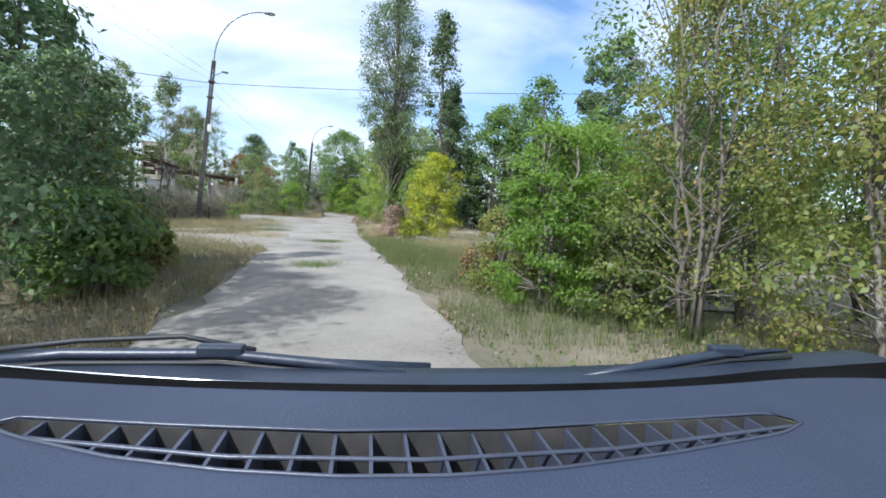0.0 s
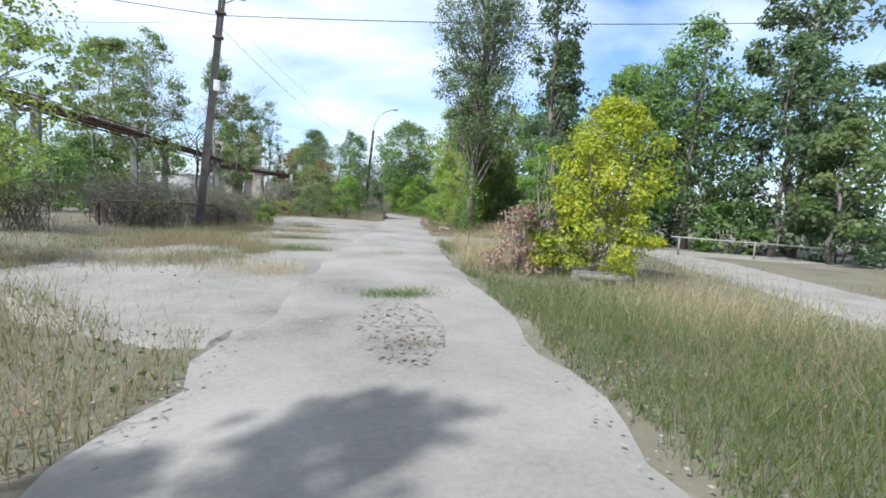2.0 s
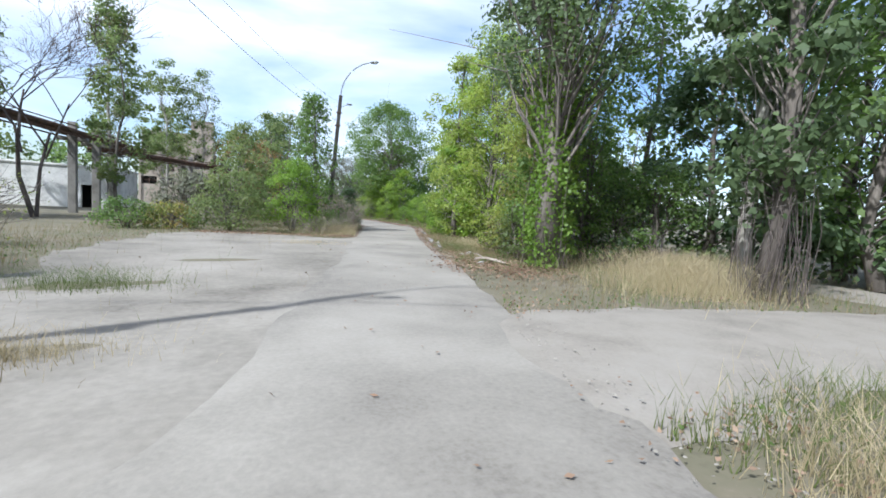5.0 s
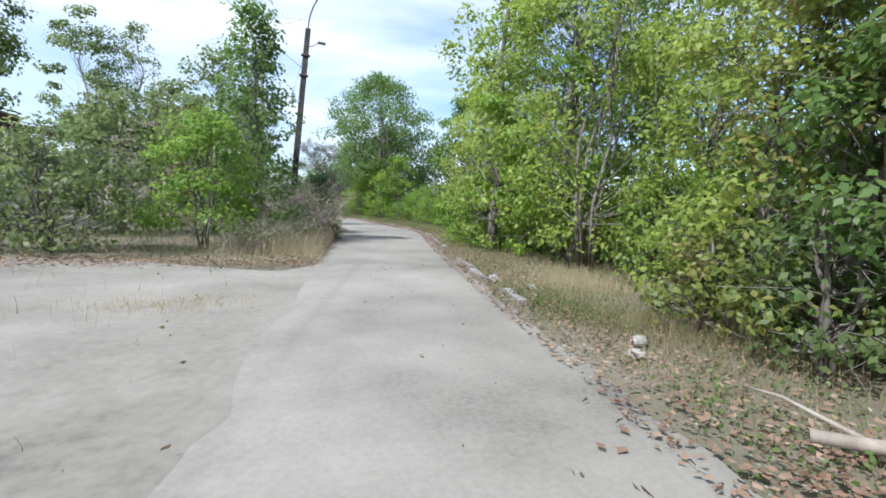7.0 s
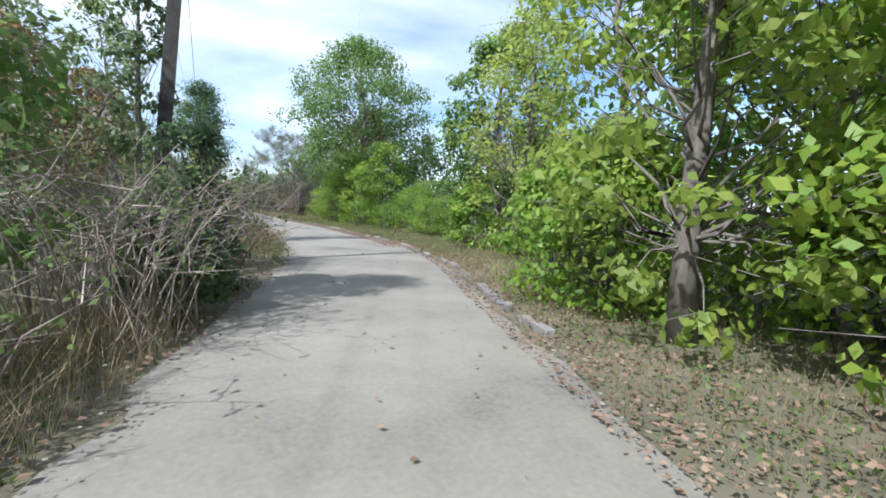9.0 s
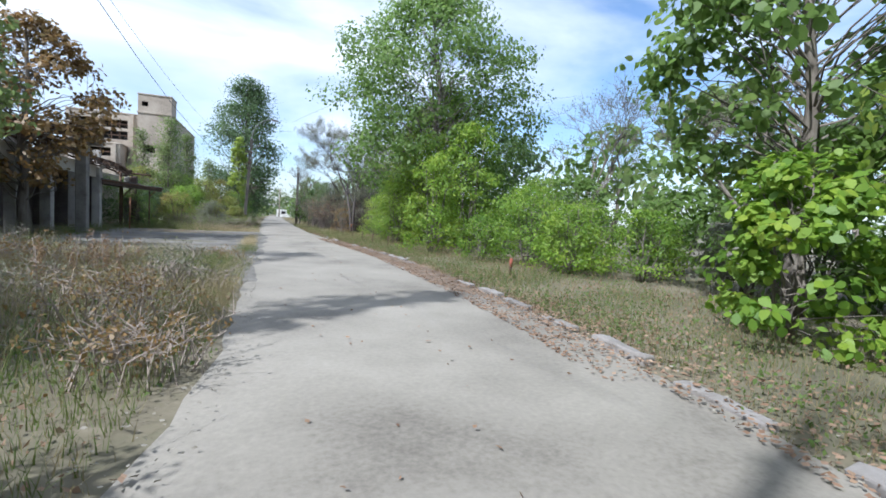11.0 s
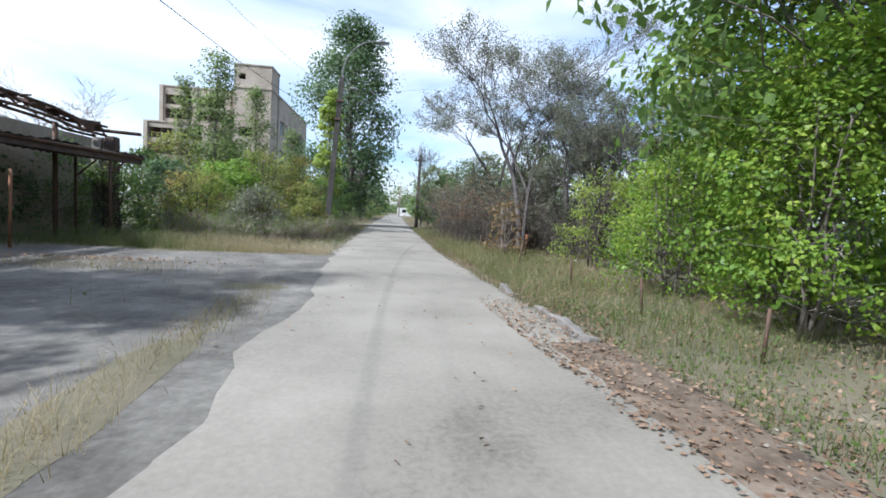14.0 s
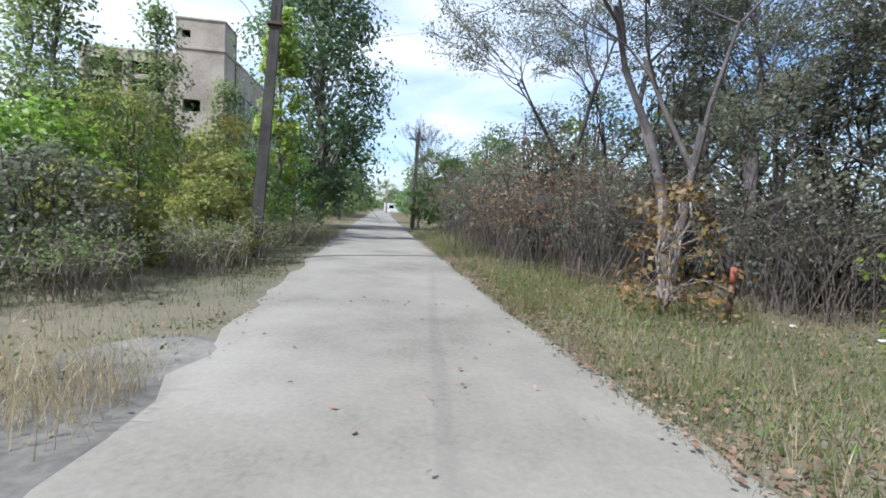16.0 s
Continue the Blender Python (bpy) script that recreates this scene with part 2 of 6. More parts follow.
# ---------------------------------------------------------------- mesh helpers
def part(name, bm, mat, parent=None, label="", smooth=False):
    """Link a bmesh as one mesh object, under a thing or a part."""
    me = bpy.data.meshes.new(name)
    bm.normal_update()
    bm.to_mesh(me)
    bm.free()
    if smooth:
        me.shade_smooth()
    me.materials.append(mat)
    ob = new(name, me)
    ob.parent = parent
    if label:
        tagged(ob, label)
    return ob


def raw(name, verts, faces, mat, parent=None, smooth=False):
    me = bpy.data.meshes.new(name)
    me.from_pydata([tuple(v) for v in verts], [], [tuple(f) for f in faces])
    me.update()
    if smooth:
        me.shade_smooth()
    me.materials.append(mat)
    ob = new(name, me)
    ob.parent = parent
    return ob


def polys(name, verts, size, mat, parent=None):
    """A mesh of many loose polygons of the same number of corners, from an array (n * size, 3)."""
    me = bpy.data.meshes.new(name)
    count = len(verts) // size
    me.vertices.add(len(verts))
    me.vertices.foreach_set("co", np.ascontiguousarray(verts, dtype=np.float32).ravel())
    me.loops.add(count * size)
    me.loops.foreach_set("vertex_index", np.arange(count * size, dtype=np.int32))
    me.polygons.add(count)
    me.polygons.foreach_set("loop_start", np.arange(0, count * size, size, dtype=np.int32))
    me.update(calc_edges=True)
    me.materials.append(mat)
    ob = new(name, me)
    ob.parent = parent
    return ob


def thing(name, x, y, z=0.0, turn=0.0, label="", category="", group=""):
    ob = new(name)
    ob.matrix_basis = pose(x, y, z, 0, 0, turn)
    ob.empty_display_size = 0.2
    return tagged(ob, label, category, group)


def box(bm, x0, x1, y0, y1, z0, z1, bevel=0.0):
    made = bmesh.ops.create_cube(bm, size=1.0, matrix=Matrix.LocRotScale(((x0 + x1) / 2, (y0 + y1) / 2, (z0 + z1) / 2), None, (x1 - x0, y1 - y0, z1 - z0)))
    if bevel:
        edges = list({e for v in made["verts"] for e in v.link_edges})
        bmesh.ops.bevel(bm, geom=edges, offset=bevel, segments=2, affect="EDGES", profile=0.5)
    return bm


def tube(verts, faces, points, radii, sides=6, cap=True):
    """Append a tapered tube along points to the lists verts and faces."""
    start = len(verts)
    pts = [Vector(p) for p in points]
    for i, p in enumerate(pts):
        d = (pts[min(i + 1, len(pts) - 1)] - pts[max(i - 1, 0)]).normalized()
        a = d.orthogonal().normalized() if abs(d.z) < 0.95 else Vector((1, 0, 0))
        a = (a - d * a.dot(d)).normalized()
        b = d.cross(a)
        for k in range(sides):
            t = 2 * math.pi * k / sides
            verts.append(p + (a * math.cos(t) + b * math.sin(t)) * radii[i])
    for i in range(len(pts) - 1):
        for k in range(sides):
            q = start + i * sides
            faces.append((q + k, q + (k + 1) % sides, q + sides + (k + 1) % sides, q + sides + k))
    if cap:
        faces.append(tuple(start + k for k in reversed(range(sides))))
        faces.append(tuple(start + (len(pts) - 1) * sides + k for k in range(sides)))


def tube_part(name, points, radius, mat, parent=None, sides=8):
    v, f = [], []
    radii = [radius] * len(points) if isinstance(radius, (int, float)) else radius
    tube(v, f, points, radii, sides)
    return raw(name, v, f, mat, parent, smooth=True)


# ---------------------------------------------------------------- plants
def leaf_quads(rng, centres, size, droop=0.35, ratio=0.62, facing=None):
    """Pointed four-cornered leaves, one round each centre; facing: the way that their upper sides tend to look."""
    n = len(centres)
    d = rng.normal(size=(n, 3))
    u = rng.normal(size=(n, 3))
    if facing is None:
        u[:, 2] += 0.8
        d[:, 2] -= droop
    else:
        u = u * 0.42 + facing
        u /= np.linalg.norm(u, axis=1)[:, None]
        d[:, 2] -= droop * 1.6
        d -= u * (d * u).sum(axis=1)[:, None] * 0.85
    d /= np.linalg.norm(d, axis=1)[:, None] + 1e-9
    s = np.cross(d, u)
    s /= np.linalg.norm(s, axis=1)[:, None] + 1e-9
    nn = np.cross(s, d)
    ln = (size * rng.uniform(0.65, 1.25, n))[:, None]
    out = np.empty((n, 4, 3))
    out[:, 0] = centres - d * ln * 0.5
    out[:, 1] = centres + s * ln * ratio * 0.5 + nn * ln * 0.10 - d * ln * 0.05
    out[:, 2] = centres + d * ln * 0.5
    out[:, 3] = centres - s * ln * ratio * 0.5 + nn * ln * 0.10 - d * ln * 0.05
    return out.reshape(-1, 3)


def leaf_rounds(rng, centres, size, droop=0.35, ratio=0.72, facing=None):
    """Rounder leaves of six corners, folded along the middle."""
    q = leaf_quads(rng, centres, size, droop, ratio, facing).reshape(-1, 4, 3)
    out = np.empty((len(q), 6, 3))
    out[:, 0], out[:, 3] = q[:, 0], q[:, 2]
    out[:, 1] = q[:, 0] * 0.18 + q[:, 1] * 0.92 - q[:, 2] * 0.10
    out[:, 2] = q[:, 0] * -0.12 + q[:, 1] * 0.80 + q[:, 2] * 0.32
    out[:, 5] = q[:, 0] * 0.18 + q[:, 3] * 0.92 - q[:, 2] * 0.10
    out[:, 4] = q[:, 0] * -0.12 + q[:, 3] * 0.80 + q[:, 2] * 0.32
    return out.reshape(-1, 3)


def envelope(shape, s):
    """Relative crown radius at relative height s (0 at the crown's foot, 1 at its top)."""
    if shape == "column":
        return 0.55 * (1 - (2 * s - 0.85) ** 2 * 0.45) * (1 - max(0.0, s - 0.75) * 2.6) + 0.1
    if shape == "bush":
        return math.sqrt(max(0.02, 1 - (1.12 * s - 0.15) ** 2)) * 0.95
    if shape == "cone":
        return 0.25 + 0.85 * (1 - s) ** 0.8
    return math.sqrt(max(0.03, 1 - (2 * s - 0.85) ** 2 * 0.85))


def plant(kind, x, y, h, w, shape="round", leaf=L_GREEN, count=4000, size=0.12, seed=1, clear=0.2, trunk=0.12, bark=M_BARK,
          clumps=60, tight=0.16, lean=0.0, z=-0.04, label="", category="tree", stems=1, hollow=0.45, fine=False):
    """A tree or shrub: tapered trunk and limbs, and a crown of single leaves that hang in clumps at the limbs' ends."""
    rng = np.random.default_rng(seed)
    root = thing(kind, x, y, z, 0, label, category)
    v, f = [], []
    stem_tops = []
    for k in range(stems):
        a = rng.uniform(0, 2 * math.pi)
        off = 0.0 if stems == 1 else rng.uniform(0.05, 0.28) * w
        top = Vector((math.cos(a) * off + lean * h, math.sin(a) * off, h * rng.uniform(0.82, 0.95)))
        foot = Vector((math.cos(a) * off * 0.25, math.sin(a) * off * 0.25, 0))
        pts, rad = [], []
        r0 = trunk / math.sqrt(stems)
        for i in range(7):
            q = i / 6
            wob = Vector((rng.normal(), rng.normal(), 0)) * (0.007 if shape == "column" else 0.018) * h * (q > 0) * (q < 1)
            pts.append(foot.lerp(top, q) + wob)
            rad.append(r0 * (1.25 if i == 0 else 1.0) * (1 - 0.86 * q) + 0.006)
        tube(v, f, pts, rad, 7 if trunk > 0.1 else 5)
        stem_tops.append(pts)
    c0 = clear * h
    centres, spread = [], []
    for k in range(clumps):
        s = rng.uniform(0, 1) ** 0.9
        ang = rng.uniform(0, 2 * math.pi)
        rr = (hollow + (1 - hollow) * rng.uniform(0, 1) ** 0.6) * envelope(shape, s) * w / 2 * rng.uniform(0.8, 1.12)
        p = Vector((math.cos(ang) * rr + lean * h * (0.3 + 0.7 * s), math.sin(ang) * rr, c0 + s * (h - c0) * 0.97))
        pts = stem_tops[k % stems]
        hit = max(0.12, min(0.9, (p.z - (0.25 if shape != "column" else 0.9) * rr - 0.08 * h) / h))
        i0 = min(5, int(hit * 6.5))
        base = pts[i0].lerp(pts[i0 + 1], min(1.0, max(0.0, hit * 6.5 - i0)))
        mid = base.lerp(p, 0.62) + Vector((rng.normal(), rng.normal(), rng.normal() + 1.0)) * 0.10 * rr
        knee = base.lerp(mid, 0.45) + Vector((rng.normal(), rng.normal(), rng.normal() - 0.3)) * 0.08 * rr
        br = max(0.006, trunk * 0.22 * (1.1 - 0.75 * hit))
        if category == "shrub":
            tube(v, f, [base, mid, p], [br, br * 0.5, br * 0.15], 3, cap=False)
        else:
            tube(v, f, [base, knee, mid, p], [br, br * 0.7, br * 0.42, br * 0.15], 3, cap=False)
        centres.append(p)
        spread.append(tight * w * rng.uniform(0.6, 1.35))
        for _ in range(1):
            q = p + Vector((rng.normal(), rng.normal(), rng.normal() * 0.7)) * spread[-1] * 0.9
            tube(v, f, [mid.lerp(p, 0.6), q], [br * 0.3, 0.004], 3, cap=False)
    raw("trunk" if category == "tree" else "woody_frame", v, f, bark, root, smooth=True)
    if count:
        cc, sp = np.array([tuple(c) for c in centres]), np.array(spread)
        idx = rng.integers(0, clumps, count)
        off = rng.normal(size=(count, 3))
        off /= np.linalg.norm(off, axis=1)[:, None]
        out = cc[idx] - np.array([lean * h * 0.6, 0, c0 + (h - c0) * 0.4])
        out /= np.linalg.norm(out, axis=1)[:, None] + 1e-9
        facing = off * 0.75 + out * 0.45 + np.array([0, 0, 0.55])
        facing /= np.linalg.norm(facing, axis=1)[:, None] + 1e-9
        off *= rng.uniform(0.1, 1.0, (count, 1)) ** 0.5 * np.array([1.0, 1.0, 0.62])
        pos = cc[idx] + off * sp[idx][:, None]
        pos[:, 2] = np.clip(pos[:, 2], 0.04, None)
        polys("crown" if category == "tree" else "foliage", leaf_rounds(rng, pos, size, facing=facing) if fine else leaf_quads(rng, pos, size, facing=facing), 6 if fine else 4, leaf, root)
    return root


def bare_tree(x, y, h, w, seed, trunk=0.16, label="", leaf=None, count=0, size=0.1, z=-0.04, twigs=240, mat=None):
    """A tree with a forked trunk and many fine bare twigs, some with a thin veil of leaves."""
    rng = np.random.default_rng(seed)
    root = thing("bare_tree", x, y, z, 0, label, "tree")
    v, f, tips = [], [], []

    def grow(p, d, length, r, depth):
        q = p + d * length * 0.5 + Vector((rng.normal(), rng.normal(), rng.normal())) * 0.05 * length
        e = p + d * length
        tube(v, f, [p, q, e], [r, r * 0.8, r * 0.6], 6 if depth < 2 else 3, cap=False)
        if depth >= 6 or len(f) > twigs * 40:
            tips.append(e)
            return
        for k in range(2 if depth < 2 else 3):
            nd = (d + Vector((rng.normal() * w / h * 1.5, rng.normal() * w / h * 1.5, rng.normal() * 0.25 + 0.08)) * 0.75).normalized()
            grow(p.lerp(e, rng.uniform(0.65, 1.0)), nd, length * rng.uniform(0.62, 0.85), max(0.008, r * 0.56), depth + 1)

    for k in range(2):
        grow(Vector((0.1 * k, 0.05 * k, 0)), Vector((rng.normal() * 0.18, rng.normal() * 0.18, 1)).normalized(), h * 0.30, trunk * (1 - 0.25 * k), 0)
    raw("trunk", v, f, mat or M_TWIG, root, smooth=True)
    if count and leaf:
        t = np.array([tuple(p) for p in tips])
        pos = t[rng.integers(0, len(t), count)] + rng.normal(size=(count, 3)) * 0.028 * w
        polys("crown", leaf_quads(rng, pos, size), 4, leaf, root)
    return root


def blades(name, pts, heights, mat, seed, width=0.012, bend=0.45, label="", category="grass"):
    """Grass: thin bent blades at the given ground points, as one mesh."""
    rng = np.random.default_rng(seed)
    n = len(pts)
    a = rng.uniform(0, 2 * math.pi, n)
    side = np.stack([np.cos(a), np.sin(a), np.zeros(n)], 1)
    b = rng.uniform(0, 2 * math.pi, n)
    tip = np.stack([np.cos(b), np.sin(b), np.zeros(n)], 1) * (heights * bend * rng.uniform(0.2, 1.0, n))[:, None]
    wd = (width * rng.uniform(0.6, 1.4, n))[:, None]
    up = np.zeros((n, 3))
    up[:, 2] = heights
    base = np.column_stack([pts[:, 0], pts[:, 1], np.full(n, -0.05)])
    mid = base + tip * 0.35 + up * 0.62
    out = np.empty((n, 6, 3))
    out[:, 0], out[:, 1], out[:, 2] = base - side * wd, base + side * wd, mid + side * wd * 0.5
    out[:, 3], out[:, 4], out[:, 5] = mid - side * wd * 0.6, mid + side * wd * 0.6, base + tip + up
    ob = polys(name, out.reshape(-1, 3), 3, mat)
    return tagged(ob, label, category, kind="stuff")


# ---------------------------------------------------------------- ground, road, yards
ROAD_C = [(-4.4, -11.0), (-2.0, -4.5), (0.1, 1.5), (1.4, 5.5), (2.15, 8.2), (3.3, 12.6), (4.25, 16.0), (5.4, 20.4), (6.6, 24.3), (8.3, 29.6), (10.05, 35.0), (11.7, 40.2), (13.2, 45.0),
          (14.9, 50.2), (16.3, 54.5), (17.1, 58.5), (17.3, 63.0), (17.35, 70.0), (17.05, 79.0), (16.6, 88.0), (16.45, 97.0), (16.2, 120.0), (16.2, 150.0), (16.4, 185.0), (17.2, 222.0)]


def smooth_line(pts, step=0.45):
    """A Catmull-Rom line through pts."""
    out = []
    p = [Vector(q).to_3d() for q in pts]
    for i in range(len(p) - 1):
        a, b, c, d = p[max(i - 1, 0)], p[i], p[i + 1], p[min(i + 2, len(p) - 1)]
        n = max(2, int((c - b).length / step))
        for k in range(n):
            t = k / n
            out.append(0.5 * ((2 * b) + (c - a) * t + (2 * a - 5 * b + 4 * c - d) * t * t + (3 * b - a - 3 * c + d) * t ** 3))
    out.append(p[-1])
    return out


def half_width(y):
    """Half the road's width along its way."""
    return float(np.interp(y, [-5, 40, 47, 57, 62, 70, 78, 86, 230], [1.5, 1.5, 1.65, 1.95, 2.15, 2.15, 1.75, 1.68, 1.9]))


def ribbon(name, line, half, z, mat, ragged=0.0, label="", category="road", seed=3, cols=7):
    """A strip of ground along a line, with an uneven edge."""
    v, f = [], []
    for i, p in enumerate(line):
        d = (line[min(i + 1, len(line) - 1)] - line[max(i - 1, 0)]).normalized()
        s = Vector((d.y, -d.x, 0))
        for k in range(cols):
            q = 2 * k / (cols - 1) - 1
            wv = (half if half else half_width(p.y)) * q
            if k in (0, cols - 1):
                wv += q * ragged * (0.5 * noise.noise(Vector((p.x * 0.9, p.y * 0.9, seed + k))) + 0.7 * noise.noise(Vector((p.x * 3.1, p.y * 3.1, seed + k))) + 0.4 * noise.noise(Vector((p.x * 8, p.y * 8, seed + k))))
            h = z + 0.012 * noise.noise(Vector((p.x + s.x * wv, p.y + s.y * wv, seed)) * 0.7) - (0.03 if k in (0, cols - 1) else 0)
            v.append((p.x + s.x * wv, p.y + s.y * wv, h))
    for i in range(len(line) - 1):
        for k in range(cols - 1):
            q = i * cols + k
            f.append((q, q + 1, q + cols + 1, q + cols))
    ob = raw(name, v, f, mat, smooth=True)
    return tagged(ob, label, category, kind="structure")


LINE = smooth_line(ROAD_C)
LINE_XY = np.array([(p.x, p.y) for p in LINE])
COARSE_XY = LINE_XY[::4]


def road_side(xy):
    """Distance from the road's middle, positive to the right, for an array of points."""
    xy = np.asarray(xy, float)
    best = np.full(len(xy), 1e9)
    side = np.zeros(len(xy))
    for i in range(len(COARSE_XY) - 1):
        a, d = COARSE_XY[i], COARSE_XY[i + 1] - COARSE_XY[i]
        t = np.clip(((xy - a) @ d) / (d @ d), 0, 1)
        r = xy - a - t[:, None] * d
        q = np.hypot(r[:, 0], r[:, 1])
        c = d[0] * r[:, 1] - d[1] * r[:, 0]
        m = q < best
        best[m], side[m] = q[m], np.where(c[m] > 0, -1, 1)
    return best * side


def inside(xy, poly):
    x, y = xy[:, 0], xy[:, 1]
    r = np.zeros(len(xy), bool)
    j = len(poly) - 1
    for i in range(len(poly)):
        xi, yi = poly[i]
        xj, yj = poly[j]
        m = ((yi > y) != (yj > y)) & (x < (xj - xi) * (y - yi) / (yj - yi + 1e-12) + xi)
        r ^= m
        j = i
    return r


def yard(name, poly, z, mat, label, seed):
    """A flat yard with a ragged rim."""
    line = smooth_line(poly + poly[:1], 0.5)[:-1]
    bm = bmesh.new()
    vs = []
    for p in line:
        k = 0.6 * noise.noise(Vector((p.x * 0.8, p.y * 0.8, seed))) + 0.3 * noise.noise(Vector((p.x * 2.6, p.y * 2.6, seed))) + 0.12 * noise.noise(Vector((p.x * 7, p.y * 7, seed)))
        vs.append(bm.verts.new((p.x + k, p.y - k, z)))
    bm.faces.new(vs)
    bmesh.ops.triangulate(bm, faces=bm.faces[:])
    # worn edge that slopes down into the soil
    mid = sum((v.co for v in vs), Vector()) / len(vs)
    low = [bm.verts.new(v.co + (v.co - mid).normalized() * 0.3 - Vector((0, 0, 0.06))) for v in vs]
    for i in range(len(vs)):
        j = (i + 1) % len(vs)
        bm.faces.new((vs[i], vs[j], low[j], low[i]))
    bm.normal_update()
    for fc in bm.faces:
        if fc.normal.z < 0:
            fc.normal_flip()
    return tagged(part(name, bm, mat), label, "yard", kind="structure")


YARD_A = [(4.9, 14.6), (1.4, 14.4), (-0.9, 17.4), (-0.6, 20.4), (1.4, 24.0), (2.9, 30.0), (3.2, 37.5), (4.6, 43.2), (7.0, 44.2), (10.3, 42.6), (11.6, 44.0), (10.2, 37.0), (7.0, 27.0)]
YARD_B = [(15.6, 64.0), (12.0, 66.5), (8.6, 73.5), (7.4, 82.0), (8.2, 85.6), (12.8, 86.2), (15.2, 88.0), (16.0, 80.0), (16.2, 70.0)]

ground_bm = bmesh.new()
xs = [-900, -300, -120, -60] + list(range(-40, 64, 2)) + [80, 130, 300, 900]
ys = [-700, -200, -60, -30] + list(range(-20, 152, 2)) + [180, 220, 260, 400, 1200]
grid = [[ground_bm.verts.new((x, y, -0.055 + 0.015 * noise.noise(Vector((x * 0.31, y * 0.29, 0))))) for x in xs] for y in ys]
for j in range(len(ys) - 1):
    for i in range(len(xs) - 1):
        ground_bm.faces.new((grid[j][i], grid[j][i + 1], grid[j + 1][i + 1], grid[j + 1][i]))
tagged(part("ground", ground_bm, M_SOIL, smooth=True), "brown earth with sparse dry grass", "ground", kind="structure")

ribbon("road", LINE, 0.0, 0.0, M_ROAD, 0.22, "pale sun-bleached narrow road with crumbling edges")
yard("yard_1", YARD_A, -0.024, M_YARD, "worn grey concrete yard with grass in its joints", 5)
yard("yard_2", YARD_B, -0.026, M_LOT, "grey concrete yard in front of the ruined hall", 9)
SIDE = smooth_line([(7.0, 4.5), (9.6, 8.8), (12.3, 13.2), (15.6, 18.8), (18.2, 23.5), (19.5, 29.0), (20.0, 36.0)])
ribbon("side_path", SIDE, 1.35, -0.022, M_PATH, 0.3, "light gravel side path through dry grass", "path", 7)
MOUTH = smooth_line([(8.6, 27.6), (12.0, 27.6), (16.0, 26.6), (21.0, 24.5), (30.0, 21.0)])
ribbon("side_road", MOUTH, 1.7, -0.012, M_PATH, 0.3, "pale side road joining the main road", "road", 8)

GUTTER = smooth_line([(p.x + half_width(p.y) - 0.22, p.y) for p in LINE if 60 < p.y < 83][::10])
gutter = ribbon("gutter", GUTTER, 0.42, 0.012, M_GUTTER, 0.25, "brown earth and rotten leaves washed along the kerb", "gutter", 12)
for vert in gutter.data.vertices:
    vert.co.z -= 0.02 * max(0.0, 63.5 - vert.co.y) + 0.02 * max(0.0, vert.co.y - 79.0)


def earth_patch(cx, cy, rx, ry, turn, seed, z=-0.016):
    """A low tongue of earth that has washed over the concrete."""
    pts, bm = [], bmesh.new()
    mid = bm.verts.new((cx, cy, z + 0.02))
    for k in range(40):
        a = 2 * math.pi * k / 40
        r = 1 + 0.5 * noise.noise(Vector((math.cos(a) * 1.4, math.sin(a) * 1.4, seed * 3.1))) + 0.3 * noise.noise(Vector((math.cos(a) * 5, math.sin(a) * 5, seed)))
        x, y = rx * r * math.cos(a), ry * r * math.sin(a)
        c, s = math.cos(turn), math.sin(turn)
        pts.append(bm.verts.new((cx + x * c - y * s, cy + x * s + y * c, z - 0.008)))
    for k in range(40):
        bm.faces.new((mid, pts[k], pts[(k + 1) % 40]))
    return tagged(part("earth_patch", bm, M_SOIL, smooth=True), "dark earth washed over the worn concrete", "earth", kind="structure")


for i, (cx, cy, rx, ry, turn) in enumerate(((3.0, 21.9, 1.2, 0.3, 0.1), (1.4, 20.2, 1.0, 0.5, 0.3), (4.0, 28.6, 1.1, 0.28, 0.15), (3.2, 25.6, 1.2, 0.3, 0.1), (4.4, 31.9, 0.9, 0.3, 0.2), (2.6, 22.2, 1.3, 0.22, 0.1), (6.0, 35.0, 0.9, 0.22, 0.2), (14.85, 73.4, 0.22, 1.3, 0.0), (14.75, 77.0, 0.26, 1.6, 0.05), (13.6, 69.6, 1.0, 0.4, 0.1), (11.6, 73.6, 1.5, 0.35, 0.1), (14.4, 81.4, 0.5, 0.3, 0.0), (12.2, 75.6, 1.3, 0.3, 0.1), (10.8, 78.6, 1.2, 0.3, 0.0), (12.9, 70.4, 0.9, 0.3, 0.2))):
    earth_patch(cx, cy, rx, ry, turn, i + 1)


# ---------------------------------------------------------------- the car at the start of the way
def lens_curve(x, xs_, ys_):
    return float(np.interp(x, xs_, ys_))


